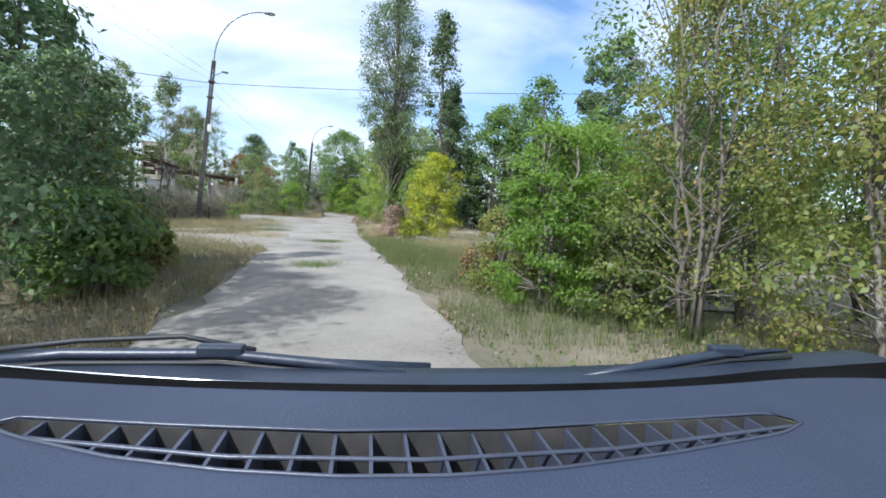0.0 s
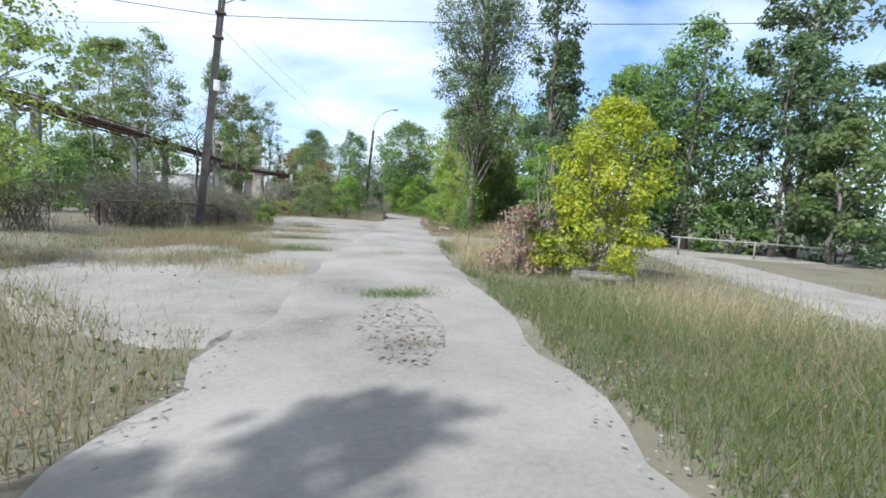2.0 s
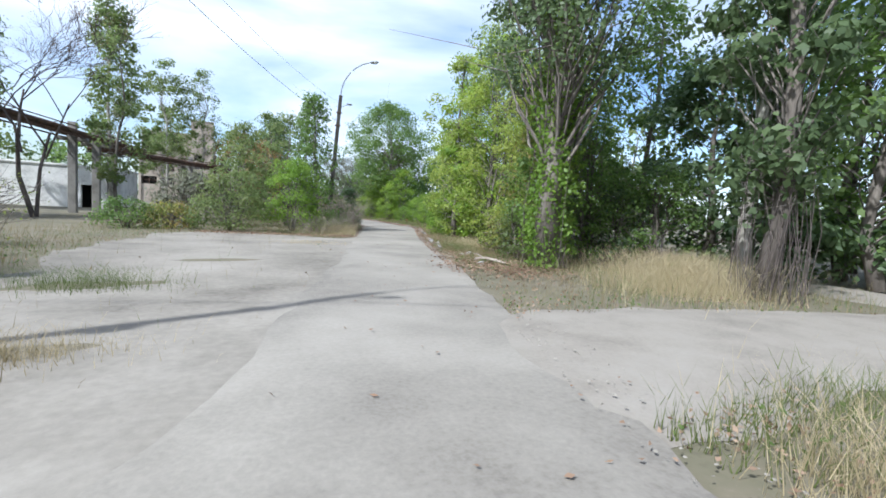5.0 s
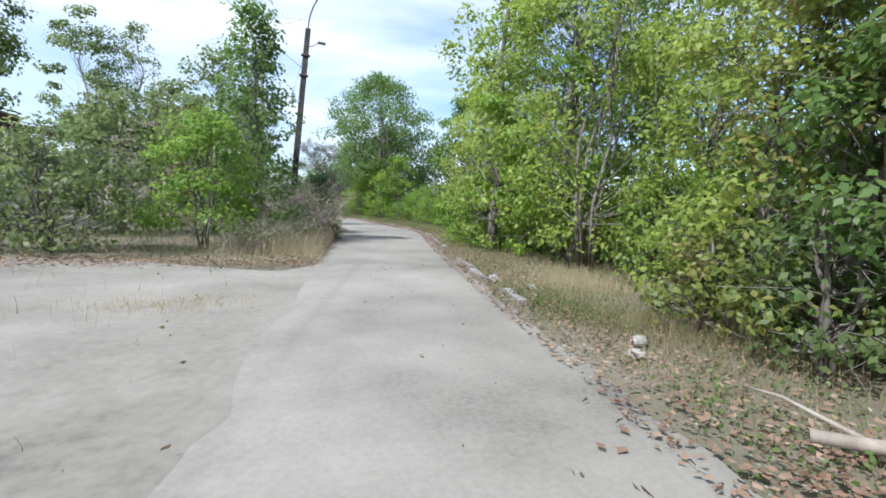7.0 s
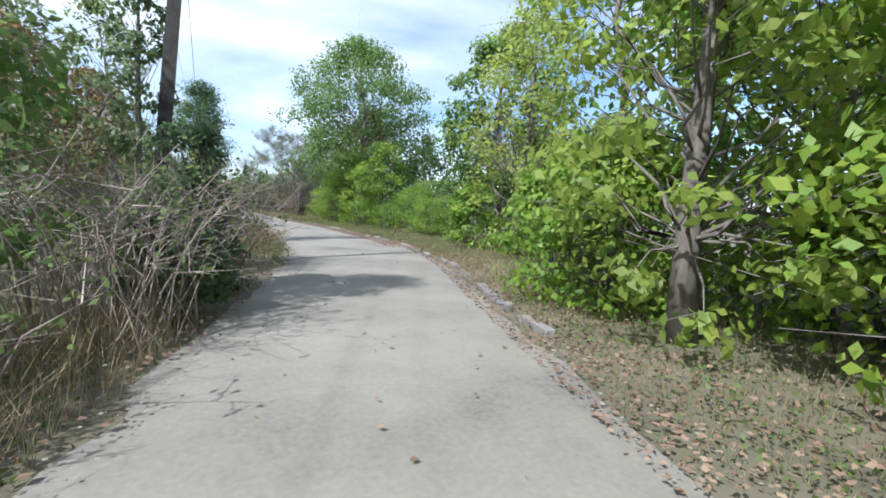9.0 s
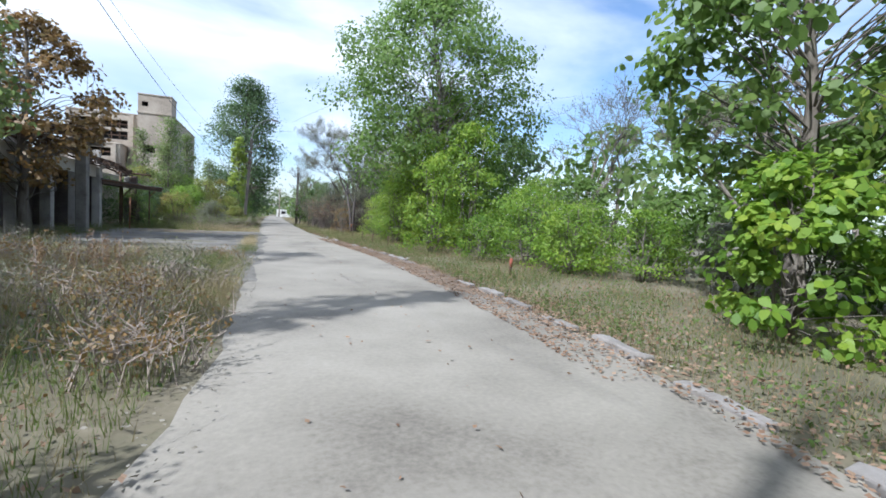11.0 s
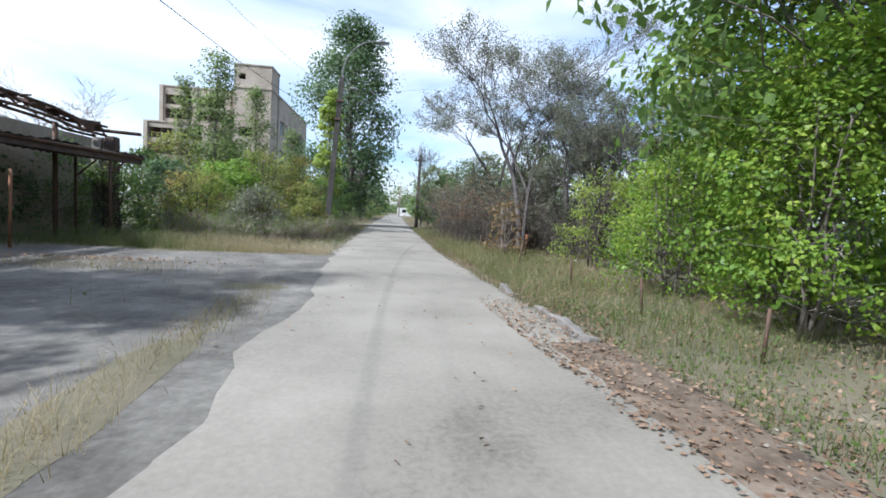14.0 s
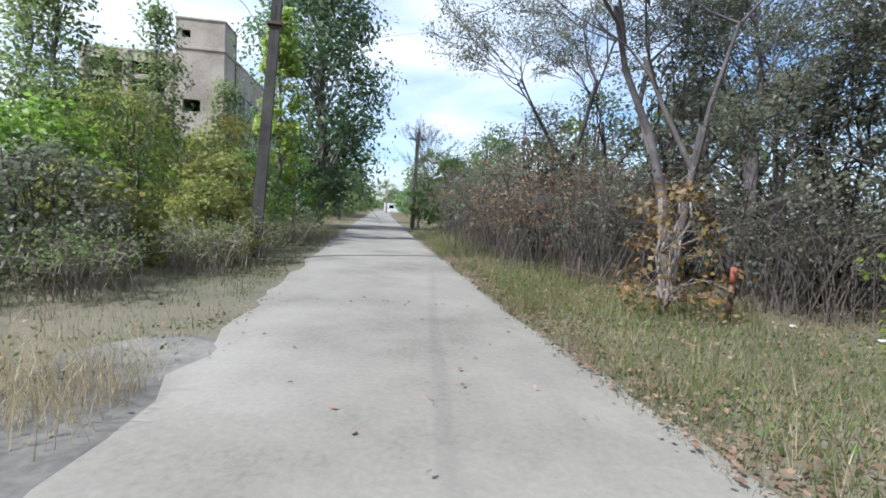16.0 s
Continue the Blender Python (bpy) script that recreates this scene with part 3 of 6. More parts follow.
def build_car():
    """The front of the car whose dashboard, scuttle, wipers and bonnet show at the start."""
    car = thing("car", 0.0, 0.0, 0.0, -20.03, "dark blue-grey car front with open dashboard vent, standing on the road", "car")
    CX = 0.12
    M_DASH = material("dashboard_plastic", [(0.024, 0.031, 0.055), (0.03, 0.038, 0.066), (0.037, 0.046, 0.077)], 3.0, 0.5, 0.3, 260.0)
    M_GRILLE = material("vent_plastic", [(0.03, 0.034, 0.048), (0.057, 0.066, 0.093)], 5.0, 0.35, 0.1, 120.0)
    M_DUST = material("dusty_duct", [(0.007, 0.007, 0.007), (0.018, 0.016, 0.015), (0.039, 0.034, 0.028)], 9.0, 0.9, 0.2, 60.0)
    M_BLACK = material("black_rubber", [(0.010, 0.010, 0.011), (0.02, 0.02, 0.022)], 6.0, 0.6, 0.1, 60.0)
    M_SEAL = material("dull_black_seal", [(0.004, 0.004, 0.004), (0.008, 0.008, 0.008)], 6.0, 0.95, 0.0, 60.0, spec=0.02)
    M_PAINT = material("dark_car_paint", [(0.045, 0.055, 0.075), (0.06, 0.07, 0.095)], 2.0, 0.4, 0.0, 30.0)
    M_WIPER = material("wiper_black", [(0.012, 0.017, 0.028), (0.026, 0.034, 0.052)], 8.0, 0.4, 0.1, 60.0)
    M_CHROME = material("bright_strip", [(0.6, 0.62, 0.65), (0.75, 0.77, 0.8)], 8.0, 0.25, 0.0, 60.0, metal=0.9)
    xt, yt = [-0.34, -0.325, -0.185, -0.022, 0.152, 0.362, 0.50, 0.515], [0.472, 0.486, 0.465, 0.447, 0.446, 0.463, 0.475, 0.45]
    xb, yb = [-0.34, -0.305, -0.206, -0.109, -0.016, 0.078, 0.183, 0.309, 0.466, 0.515], [0.470, 0.448, 0.408, 0.383, 0.369, 0.365, 0.372, 0.392, 0.426, 0.449]
    xm, ym = [-0.33, -0.116, 0.062, 0.256, 0.51], [0.456, 0.409, 0.395, 0.406, 0.448]

    def far_edge(x):
        return 0.574 + 0.075 * (min(abs(x - CX), 0.6) / 0.6) ** 2 + 0.16 * max(0.0, abs(x - CX) - 0.6)

    def top(x, y):
        return 1.08 - 0.012 * max(0.0, (y - 0.45) / 0.12) - 0.35 * max(0.0, 0.30 - y) ** 1.6 - 0.10 * max(0.0, abs(x - CX) - 0.5) ** 2

    # dashboard skin: a strip in front of the vent, one behind it and the two flanks
    v, f = [], []

    def strip(x_list, lo, hi, rows):
        start = len(v)
        for x in x_list:
            for k in range(rows + 1):
                y = lo(x) + (hi(x) - lo(x)) * k / rows
                v.append((x, y, top(x, y)))
        for i in range(len(x_list) - 1):
            for k in range(rows):
                q = start + i * (rows + 1) + k
                f.append((q, q + rows + 1, q + rows + 2, q + 1))

    xs_v = [-0.34 + 0.855 * i / 60 for i in range(61)]
    strip(xs_v, lambda x: lens_curve(x, xt, yt), far_edge, 6)
    strip(xs_v, lambda x: 0.02, lambda x: lens_curve(x, xb, yb), 12)
    strip([-0.84 + 0.50 * i / 14 for i in range(15)], lambda x: 0.02, far_edge, 16)
    strip([0.515 + 0.60 * i / 16 for i in range(17)], lambda x: 0.02, far_edge, 16)
    dash = raw("dashboard", v, f, M_DASH, car, smooth=True)
    tagged(dash, "blue-grey grained plastic dashboard top")
    # raised rim of the vent
    rim = [(x, lens_curve(x, xt, yt) + 0.002, top(x, 0.46) + 0.001) for x in xs_v] + [(x, lens_curve(x, xb, yb) - 0.001, top(x, 0.40) + 0.001) for x in reversed(xs_v)]
    tube_part("vent_rim", rim + rim[:1], 0.0019, M_GRILLE, dash, 6)
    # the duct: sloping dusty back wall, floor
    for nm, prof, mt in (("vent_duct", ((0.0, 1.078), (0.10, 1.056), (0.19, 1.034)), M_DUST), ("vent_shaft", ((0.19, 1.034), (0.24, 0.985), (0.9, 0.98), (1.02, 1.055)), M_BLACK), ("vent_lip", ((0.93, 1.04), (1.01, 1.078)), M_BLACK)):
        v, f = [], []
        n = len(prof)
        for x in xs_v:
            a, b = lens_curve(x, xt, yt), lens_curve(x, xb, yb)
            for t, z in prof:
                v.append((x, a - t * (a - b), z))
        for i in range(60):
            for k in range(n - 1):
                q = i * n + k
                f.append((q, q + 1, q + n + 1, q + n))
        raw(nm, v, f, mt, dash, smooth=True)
    # the bar along the vent and its fins
    bar = [(x, lens_curve(x, xm, ym), 1.0775) for x in xs_v]
    tube_part("vent_bar", bar, 0.0026, M_GRILLE, dash, 6)
    for i in range(23):
        x = -0.30 + 0.0346 * i + 0.0008 * math.sin(i)
        a, b = lens_curve(x, xt, yt) - 0.001, lens_curve(x, xb, yb) + 0.001
        bm = bmesh.new()
        lean_ = (x - CX) * 0.04
        box(bm, x - 0.0017, x + 0.0017, b, a, 1.045, 1.0775)
        for vert in bm.verts:
            if vert.co.z < 1.06:
                vert.co.y = vert.co.y * 0.9 + a * 0.1 - 0.004
                vert.co.x -= lean_ * 0.3
        part("vent_fin", bm, M_GRILLE, dash)
    # black seal and bright strip at the foot of the windscreen
    span = [CX - 0.95 + 1.95 * i / 40 for i in range(41)]
    v, f = [], []
    for x in span:
        e = far_edge(x)
        for y, z in ((e - 0.006, top(x, e) - 0.003), (e + 0.016, min(1.0725, top(x, e) + 0.004)), (e + 0.05, 1.0525), (e + 0.075, 1.045)):
            v.append((x, y, z))
    for i in range(40):
        for k in range(3):
            q = i * 4 + k
            f.append((q, q + 4, q + 5, q + 1))
    raw("windscreen_seal", v, f, M_SEAL, car, smooth=True)
    tube_part("bright_strip", [(x, far_edge(x) + 0.035, 1.0615) for x in span if x < 0.03], 0.0016, M_CHROME, car, 5)
    # scuttle panel
    v, f = [], []
    for x in span:
        e = far_edge(x)
        for y, z in ((e + 0.07, 1.044), (e + 0.12, 1.046), (e + 0.165, 1.042), (e + 0.25, 0.955)):
            v.append((x, y, z))
    for i in range(40):
        for k in range(3):
            q = i * 4 + k
            f.append((q, q + 4, q + 5, q + 1))
    raw("scuttle_panel", v, f, M_WIPER, car, smooth=True)
    # bonnet, curved both ways
    v, f = [], []
    for j in range(15):
        y = 0.86 + 1.02 * j / 14
        for i in range(21):
            q = i / 10 - 1
            x = CX + 0.74 * q * (1 - 0.10 * (j / 14) ** 2)
            v.append((x, y + 0.05 * q * q * (1 - j / 14) - 0.22 * q * q * (j / 14) ** 2, 0.955 - 0.05 * q ** 4 - 0.33 * (j / 14)))
    for j in range(14):
        for i in range(20):
            q = j * 21 + i
            f.append((q, q + 1, q + 22, q + 21))
    raw("bonnet", v, f, M_PAINT, car, smooth=True)
    bm = bmesh.new()
    bmesh.ops.create_uvsphere(bm, u_segments=10, v_segments=6, radius=0.012, matrix=Matrix.Translation((0.412, 0.925, 0.962)))
    part("washer_nozzle", bm, M_BLACK, car, smooth=True)

    def wiper(points, hinge, hinge2):
        arm = thing_part("wiper", car)
        tube_part("blade", points, [0.004] + [0.010] * (len(points) - 2) + [0.004], M_WIPER, arm, 6)
        lo = [(p[0], p[1] - 0.012, p[2] - 0.010) for p in points]
        tube_part("rubber", lo, 0.004, M_BLACK, arm, 5)
        tube_part("arm", [hinge, hinge2, points[len(points) // 2]], [0.013, 0.010, 0.008], M_WIPER, arm, 6)
        bm = bmesh.new()
        mid = points[len(points) // 2]
        box(bm, mid[0] - 0.035, mid[0] + 0.035, mid[1] - 0.012, mid[1] + 0.010, mid[2] - 0.004, mid[2] + 0.016, 0.004)
        part("bridge", bm, M_WIPER, arm)

    def thing_part(name, parent):
        ob = new(name)
        ob.parent = parent
        return ob

    wiper([(-0.56, 0.72, 1.052), (-0.44, 0.745, 1.058), (-0.22, 0.752, 1.058), (-0.05, 0.735, 1.048), (0.07, 0.712, 1.042)], (0.12, 0.80, 1.018), (-0.05, 0.79, 1.03))
    wiper([(0.36, 0.70, 1.042), (0.52, 0.735, 1.052), (0.70, 0.78, 1.060), (0.86, 0.80, 1.062)], (0.86, 0.86, 1.02), (0.80, 0.845, 1.04))
    tube_part("cable_hose", [(-0.60, 0.78, 1.045), (-0.45, 0.80, 1.062), (-0.30, 0.82, 1.066), (-0.18, 0.80, 1.05)], 0.005, M_BLACK, car, 6)
    # lower body, bumper, wheels: they carry the bonnet
    bm = bmesh.new()
    box(bm, CX - 0.72, CX + 0.72, 0.66, 1.62, 0.28, 0.60, 0.06)
    part("front_body", bm, M_PAINT, car, smooth=False)
    bm = bmesh.new()
    box(bm, CX - 0.74, CX + 0.74, 1.60, 1.84, 0.28, 0.56, 0.06)
    part("bumper", bm, M_BLACK, car)
    bm = bmesh.new()
    box(bm, CX - 0.74, CX + 0.74, -1.6, 0.66, 0.26, 0.62, 0.06)
    part("floor_pan", bm, M_PAINT, car)
    bm = bmesh.new()
    box(bm, CX - 0.72, CX + 0.72, 0.10, 0.64, 0.60, 0.985, 0.03)
    part("bulkhead", bm, M_BLACK, car)
    for sx in (-0.70, 0.70):
        for wy in (1.28, -1.1):
            wheel = thing_part("wheel", car)
            for nm, r, w2, mt in (("tyre", 0.295, 0.085, M_BLACK), ("rim", 0.19, 0.088, M_STEEL)):
                bm = bmesh.new()
                bmesh.ops.create_cone(bm, cap_ends=True, segments=28, radius1=r, radius2=r, depth=w2 * 2, matrix=Matrix.Translation((CX + sx, wy, 0.30)) @ Matrix.Rotation(math.pi / 2, 4, "Y"))
                bmesh.ops.bevel(bm, geom=[e for e in bm.edges if len(e.link_faces) == 2 and any(len(q.verts) > 6 for q in e.link_faces)], offset=0.02, segments=2, affect="EDGES")
                part(nm, bm, mt, wheel)


build_car()


# ---------------------------------------------------------------- street lamps and wires
def street_lamp(x, y, h, lean, arm, label):
    """A square concrete pole with a slot, a curved steel arm with a lamp head, and a small bracket lamp."""
    root = thing("street_lamp", x, y, -0.05, 0, label, "street lamp", "street lamps along the road")
    bm = bmesh.new()
    for sx in (-1, 1):
        bmesh.ops.create_cone(bm, cap_ends=True, segments=4, radius1=0.095, radius2=0.065, depth=h, matrix=Matrix.Translation((sx * 0.056, 0, h / 2)) @ Matrix.Rotation(math.pi / 4, 4, "Z"))
    for k in range(int(h / 0.85)):
        z = 0.5 + 0.85 * k
        box(bm, -0.08, 0.08, -0.05, 0.05, z, z + 0.2)
    for vert in bm.verts:
        vert.co.x += lean * vert.co.z
    part("pole", bm, M_POLE, root)
    tx = lean * h
    ax, ay, az = arm
    pts = [(tx, 0, h - 0.5)]
    for k in range(11):
        t = math.pi / 2 * k / 10
        pts.append((tx + ax * (1 - math.cos(t)), ay * (1 - math.cos(t)), h + az * math.sin(t)))
    tube_part("lamp_arm", pts, 0.032, M_STEEL, root)
    head = bmesh.new()
    turn = math.atan2(ay, ax)
    hx, hy, spin = tx + ax + 0.22 * math.cos(turn), ay + 0.22 * math.sin(turn), Euler((0, 0, turn))
    bmesh.ops.create_uvsphere(head, u_segments=14, v_segments=8, radius=1.0, matrix=Matrix.LocRotScale((hx, hy, h + az - 0.01), spin, (0.30, 0.13, 0.085)))
    part("lamp_head", head, M_STEEL, root, smooth=True)
    glass = bmesh.new()
    bmesh.ops.create_uvsphere(glass, u_segments=12, v_segments=6, radius=1.0, matrix=Matrix.LocRotScale((hx + 0.05 * math.cos(turn), hy + 0.05 * math.sin(turn), h + az - 0.06), spin, (0.19, 0.10, 0.06)))
    part("lamp_glass", glass, M_GLASSY, root, smooth=True)
    tube_part("bracket", [(tx, 0, h - 0.75), (tx + 0.3, -0.1, h - 0.6), (tx + 0.42, -0.15, h - 0.52)], 0.02, M_STEEL, root)
    bm = bmesh.new()
    box(bm, tx + 0.36, tx + 0.68, -0.24, -0.08, h - 0.56, h - 0.47, 0.03)
    part("small_lamp", bm, M_STEEL, root)
    for z in (h - 1.1, h - 1.9):
        bm = bmesh.new()
        box(bm, lean * z - 0.17, lean * z + 0.17, -0.1, 0.1, z, z + 0.07, 0.01)
        part("steel_band", bm, M_RUST, root)
    return root


lamp = street_lamp(0.5, 27.4, 8.4, 0.074, (2.35, -0.6, 2.8), "tall grey concrete street lamp with curved arm and meter box")
bm = bmesh.new()
box(bm, 0.38, 0.58, -0.14, 0.06, 4.75, 5.12, 0.02)
part("meter_box", bm, M_WHITE, lamp, "white metal box strapped to the pole")
street_lamp(11.85, 53.6, 8.2, 0.058, (1.42, -1.6, 1.85), "grey concrete street lamp standing in dry brush")
street_lamp(13.55, 95.0, 7.1, 0.06, (1.45, 0.2, 1.7), "grey concrete street lamp beside a poplar sapling")


def wire(points, sag, label, radius=0.012):
    pts = []
    for a, b in zip(points[:-1], points[1:]):
        for k in range(13):
            q = Vector(a).lerp(Vector(b), k / 12)
            q.z -= sag * 4 * (k / 12) * (1 - k / 12)
            pts.append(q)
    v, f = [], []
    tube(v, f, pts, [radius * 0.62] * len(pts), 5)
    return tagged(raw("wire", v, f, M_WIRE), label, "wire", "overhead wires")


wire([(0.95, 27.4, 6.9), (12.25, 53.6, 6.5)], 0.75, "sagging black overhead wire between the poles")
wire([(12.2, 54.2, 6.9), (13.3, 94.7, 5.4), (17.0, 140.0, 6.5)], 1.9, "sagging black overhead wire between the poles")
wire([(0.98, 27.4, 7.5), (12.3, 53.6, 7.7)], 0.8, "thin black overhead wire between the poles", 0.007)
wire([(11.5, 55.0, 7.6), (13.5, 94.9, 6.4)], 1.7, "thin black overhead wire between the poles", 0.007)
wire([(-16.0, 30.0, 8.0), (0.98, 27.4, 7.2), (26.0, 19.5, 9.6)], 0.25, "black wire crossing over the road", 0.024)
wire([(-14.0, 33.0, 6.6), (0.95, 27.4, 7.0)], 0.3, "black wire leading to the lamp pole", 0.010)
wire([(-8.0, 12.0, 9.5), (1.0, 27.4, 7.7)], 0.3, "thin wire leading to the lamp pole", 0.007)
wire([(-8.5, 12.0, 8.8), (1.0, 27.4, 7.4)], 0.4, "thin wire leading to the lamp pole", 0.007)

for px_, py_, ph in ((18.5, 114.3, 6.3), (17.6, 189.0, 7.8)):
    post = thing("wooden_pole", px_, py_, -0.05, 0, "dark weathered utility pole beside the road", "pole")
    tube_part("pole", [(0, 0, 0), (0.05, 0, ph)], [0.16, 0.12], M_WOOD, post)
    bm = bmesh.new()
    box(bm, -0.5, 0.6, -0.05, 0.05, ph - 0.5, ph - 0.4)
    part("cross_arm", bm, M_WOOD, post)


# ---------------------------------------------------------------- pipe rack
def pipe_rack(points, posts, label):
    root = thing("pipe_rack", 0, 0, 0, 0, label, "pipe rack")
    a, b = Vector(points[0]), Vector(points[1])
    d = (b - a).normalized()
    s = Vector((d.y, -d.x, 0)).normalized()
    for off, dz, r in ((-0.45, 0.12, 0.13), (0.0, 0.1, 0.09), (0.42, 0.16, 0.16)):
        n = 10
        pts = [a.lerp(b, k / n) + s * off + Vector((0, 0, dz + 0.04 * math.sin(k * 2.1 + off))) for k in range(n + 1)]
        tube_part("pipe", pts, r, M_RUST, root)
    for off in (-0.62, 0.62):
        tube_part("bearer", [a + s * off - Vector((0, 0, 0.1)), b + s * off - Vector((0, 0, 0.1))], 0.055, M_RUST, root, 4)
        tube_part("bearer", [a + s * off + Vector((0, 0, 0.42)), b + s * off + Vector((0, 0, 0.42))], 0.035, M_RUST, root, 4)
        n = int((b - a).length / 1.2)
        for k in range(n):
            p, q = a.lerp(b, k / n), a.lerp(b, (k + 1) / n)
            up = Vector((0, 0, 0.42 if k % 2 else -0.1))
            dn = Vector((0, 0, -0.1 if k % 2 else 0.42))
            tube_part("lattice_bar", [p + s * off + up, q + s * off + dn], 0.022, M_RUST, root, 4)
    for t in posts:
        p = a.lerp(b, t)
        bm = bmesh.new()
        box(bm, p.x - 0.2, p.x + 0.2, p.y - 0.2, p.y + 0.2, -0.3, p.z + 0.75, 0.03)
        box(bm, p.x - 0.75, p.x + 0.75, p.y - 0.16, p.y + 0.16, p.z - 0.32, p.z - 0.1, 0.03)
        part("concrete_post", bm, M_CONC, root)
    return root


pipe_rack([(-10.4, 38.6, 5.5), (0.3, 62.5, 4.05)], (0.13, 0.42, 0.55, 0.78, 0.85), "rusty overhead pipe rack on concrete posts")
pipe_rack([(-3.2, 66.5, 4.3), (8.2, 79.5, 4.1)], (0.08, 0.52, 0.75, 0.97), "low rusty pipe rack behind the bushes")


# ---------------------------------------------------------------- buildings
def wall_panel(bm, u0, u1, z0, z1, holes, put, thick=0.3):
    """A wall in u and z with rectangular holes, built of blocks; put(u, w, z) gives the place."""
    us = sorted({u0, u1, *[h[0] for h in holes], *[h[1] for h in holes]})
    zs = sorted({z0, z1, *[h[2] for h in holes], *[h[3] for h in holes]})
    for i in range(len(us) - 1):
        for j in range(len(zs) - 1):
            cu, cz = (us[i] + us[i + 1]) / 2, (zs[j] + zs[j + 1]) / 2
            if any(h[0] < cu < h[1] and h[2] < cz < h[3] for h in holes):
                continue
            c = [bm.verts.new(put(u, w, z)) for u in (us[i], us[i + 1]) for w in (0, thick) for z in (zs[j], zs[j + 1])]
            for q in ((0, 1, 3, 2), (4, 6, 7, 5), (0, 4, 5, 1), (2, 3, 7, 6), (0, 2, 6, 4), (1, 5, 7, 3)):
                bm.faces.new([c[k] for k in q])
    bmesh.ops.remove_doubles(bm, verts=bm.verts[:], dist=0.001)


def block(root, name, x0, x1, y0, y1, z1, mat, front=(), side=(), z0=-0.3, roof=True, frames=False):
    """A building block: four walls, front (south) and side (east) with openings, an added near-black core for the shade
    inside, flat roof with a rim.
    """
    for nm, holes, u0, u1, put in (("wall", front, x0, x1, lambda u, w, z: (u, y0 + w, z)), ("wall", side, y0 + 0.3, y1, lambda u, w, z: (x1 - w, u, z)),
                                   ("wall", (), x0, x1, lambda u, w, z: (u, y1 - w, z)), ("wall", (), y0 + 0.3, y1, lambda u, w, z: (x0 + w, u, z))):
        bm = bmesh.new()
        wall_panel(bm, u0, u1, z0, z1, list(holes), put)
        bmesh.ops.recalc_face_normals(bm, faces=bm.faces[:])
        part(nm, bm, mat, root)
    bm = bmesh.new()
    box(bm, x0 - 0.08, x1 + 0.08, y0 - 0.08, y1 + 0.08, z1, z1 + 0.18, 0.04)
    part("roof_slab", bm, mat, root)
    # added near-black box that stands for the unlit rooms behind the openings
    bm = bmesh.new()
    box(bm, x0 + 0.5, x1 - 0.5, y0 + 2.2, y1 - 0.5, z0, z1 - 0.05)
    part("shade_core", bm, M_DARK, root)
    if frames:
        for h in front:
            win = new("window")
            win.parent = root
            n = max(2, int((h[1] - h[0]) / 0.9))
            for k in range(1, n):
                u = h[0] + (h[1] - h[0]) * k / n
                bm = bmesh.new()
                box(bm, u - 0.05, u + 0.05, y0 + 0.1, y0 + 0.2, h[2], h[3])
                part("mullion", bm, M_RUST, win)
            bm = bmesh.new()
            box(bm, h[0], h[1], y0 + 0.1, y0 + 0.2, (h[2] + h[3]) / 2 - 0.05, (h[2] + h[3]) / 2 + 0.05)
            part("transom", bm, M_RUST, win)


tower = thing("factory_building", 0, 0, 0, 0, "abandoned pale concrete factory tower with empty window openings", "building")
M_PANE = material("dusty_window_glass", [(0.10, 0.13, 0.16), (0.16, 0.20, 0.24), (0.24, 0.28, 0.32)], 0.8, 0.25, 0.0)
block(tower, "stair_tower", -1.1, 2.75, 126.0, 129.2, 15.75, M_TOWER, [(-0.65, 0.05, 14.3, 14.9), (-0.5, 0.9, 8.3, 9.3), (-0.5, 0.9, 5.0, 6.0)], ())
block(tower, "wing", -9.3, -1.15, 127.6, 142.0, 13.2, M_TOWER,
      [(x0, x1, z0, z1) for x0, x1 in ((-8.75, -6.0), (-5.35, -2.6)) for z0, z1 in ((11.35, 12.4), (9.85, 10.95), (6.9, 8.4), (4.2, 5.8))], (), frames=True)
block(tower, "low_wing", -9.25, -2.6, 124.4, 127.5, 8.85, M_TOWER, [(x0, x1, z0, z1) for x0, x1 in ((-8.85, -6.4), (-5.8, -3.6)) for z0, z1 in ((7.3, 8.35), (5.7, 6.8), (3.2, 4.6))], (), frames=True)
block(tower, "rear_block", -1.05, 2.7, 129.4, 146.0, 13.5, M_TOWER, (), [(130.4 + 2.5 * k, 132.3 + 2.5 * k, z, z + 1.7) for k in range(6) for z in (9.3, 6.0)])
for k in range(6):
    for z in (9.3, 6.0):
        win = new("window")
        win.parent = tower
        for q in range(2):
            bm = bmesh.new()
            box(bm, 2.52, 2.55, 130.44 + 2.5 * k + 0.94 * q, 131.30 + 2.5 * k + 0.94 * q, z + 0.04, z + 1.66)
            part("pane", bm, M_PANE, win)
        bm = bmesh.new()
        box(bm, 2.50, 2.60, 131.31 + 2.5 * k, 131.37 + 2.5 * k, z, z + 1.7)
        part("mullion", bm, M_RUST, win)
for x, y, z in ((-9.3, 127.4, 13.2), (-5.85, 127.4, 13.2), (-2.3, 127.4, 13.2), (-6.3, 124.2, 9.3), (-9.25, 124.2, 8.85), (-3.4, 124.2, 8.85)):
    bm = bmesh.new()
    box(bm, x, x + 0.42, y, y + 0.25, -0.3, z, 0.03)
    part("pilaster", bm, M_TOWER, tower)
bm = bmesh.new()
box(bm, -1.2, 2.85, 125.9, 129.3, 13.35, 13.6, 0.04)
part("string_course", bm, M_TOWER, tower)

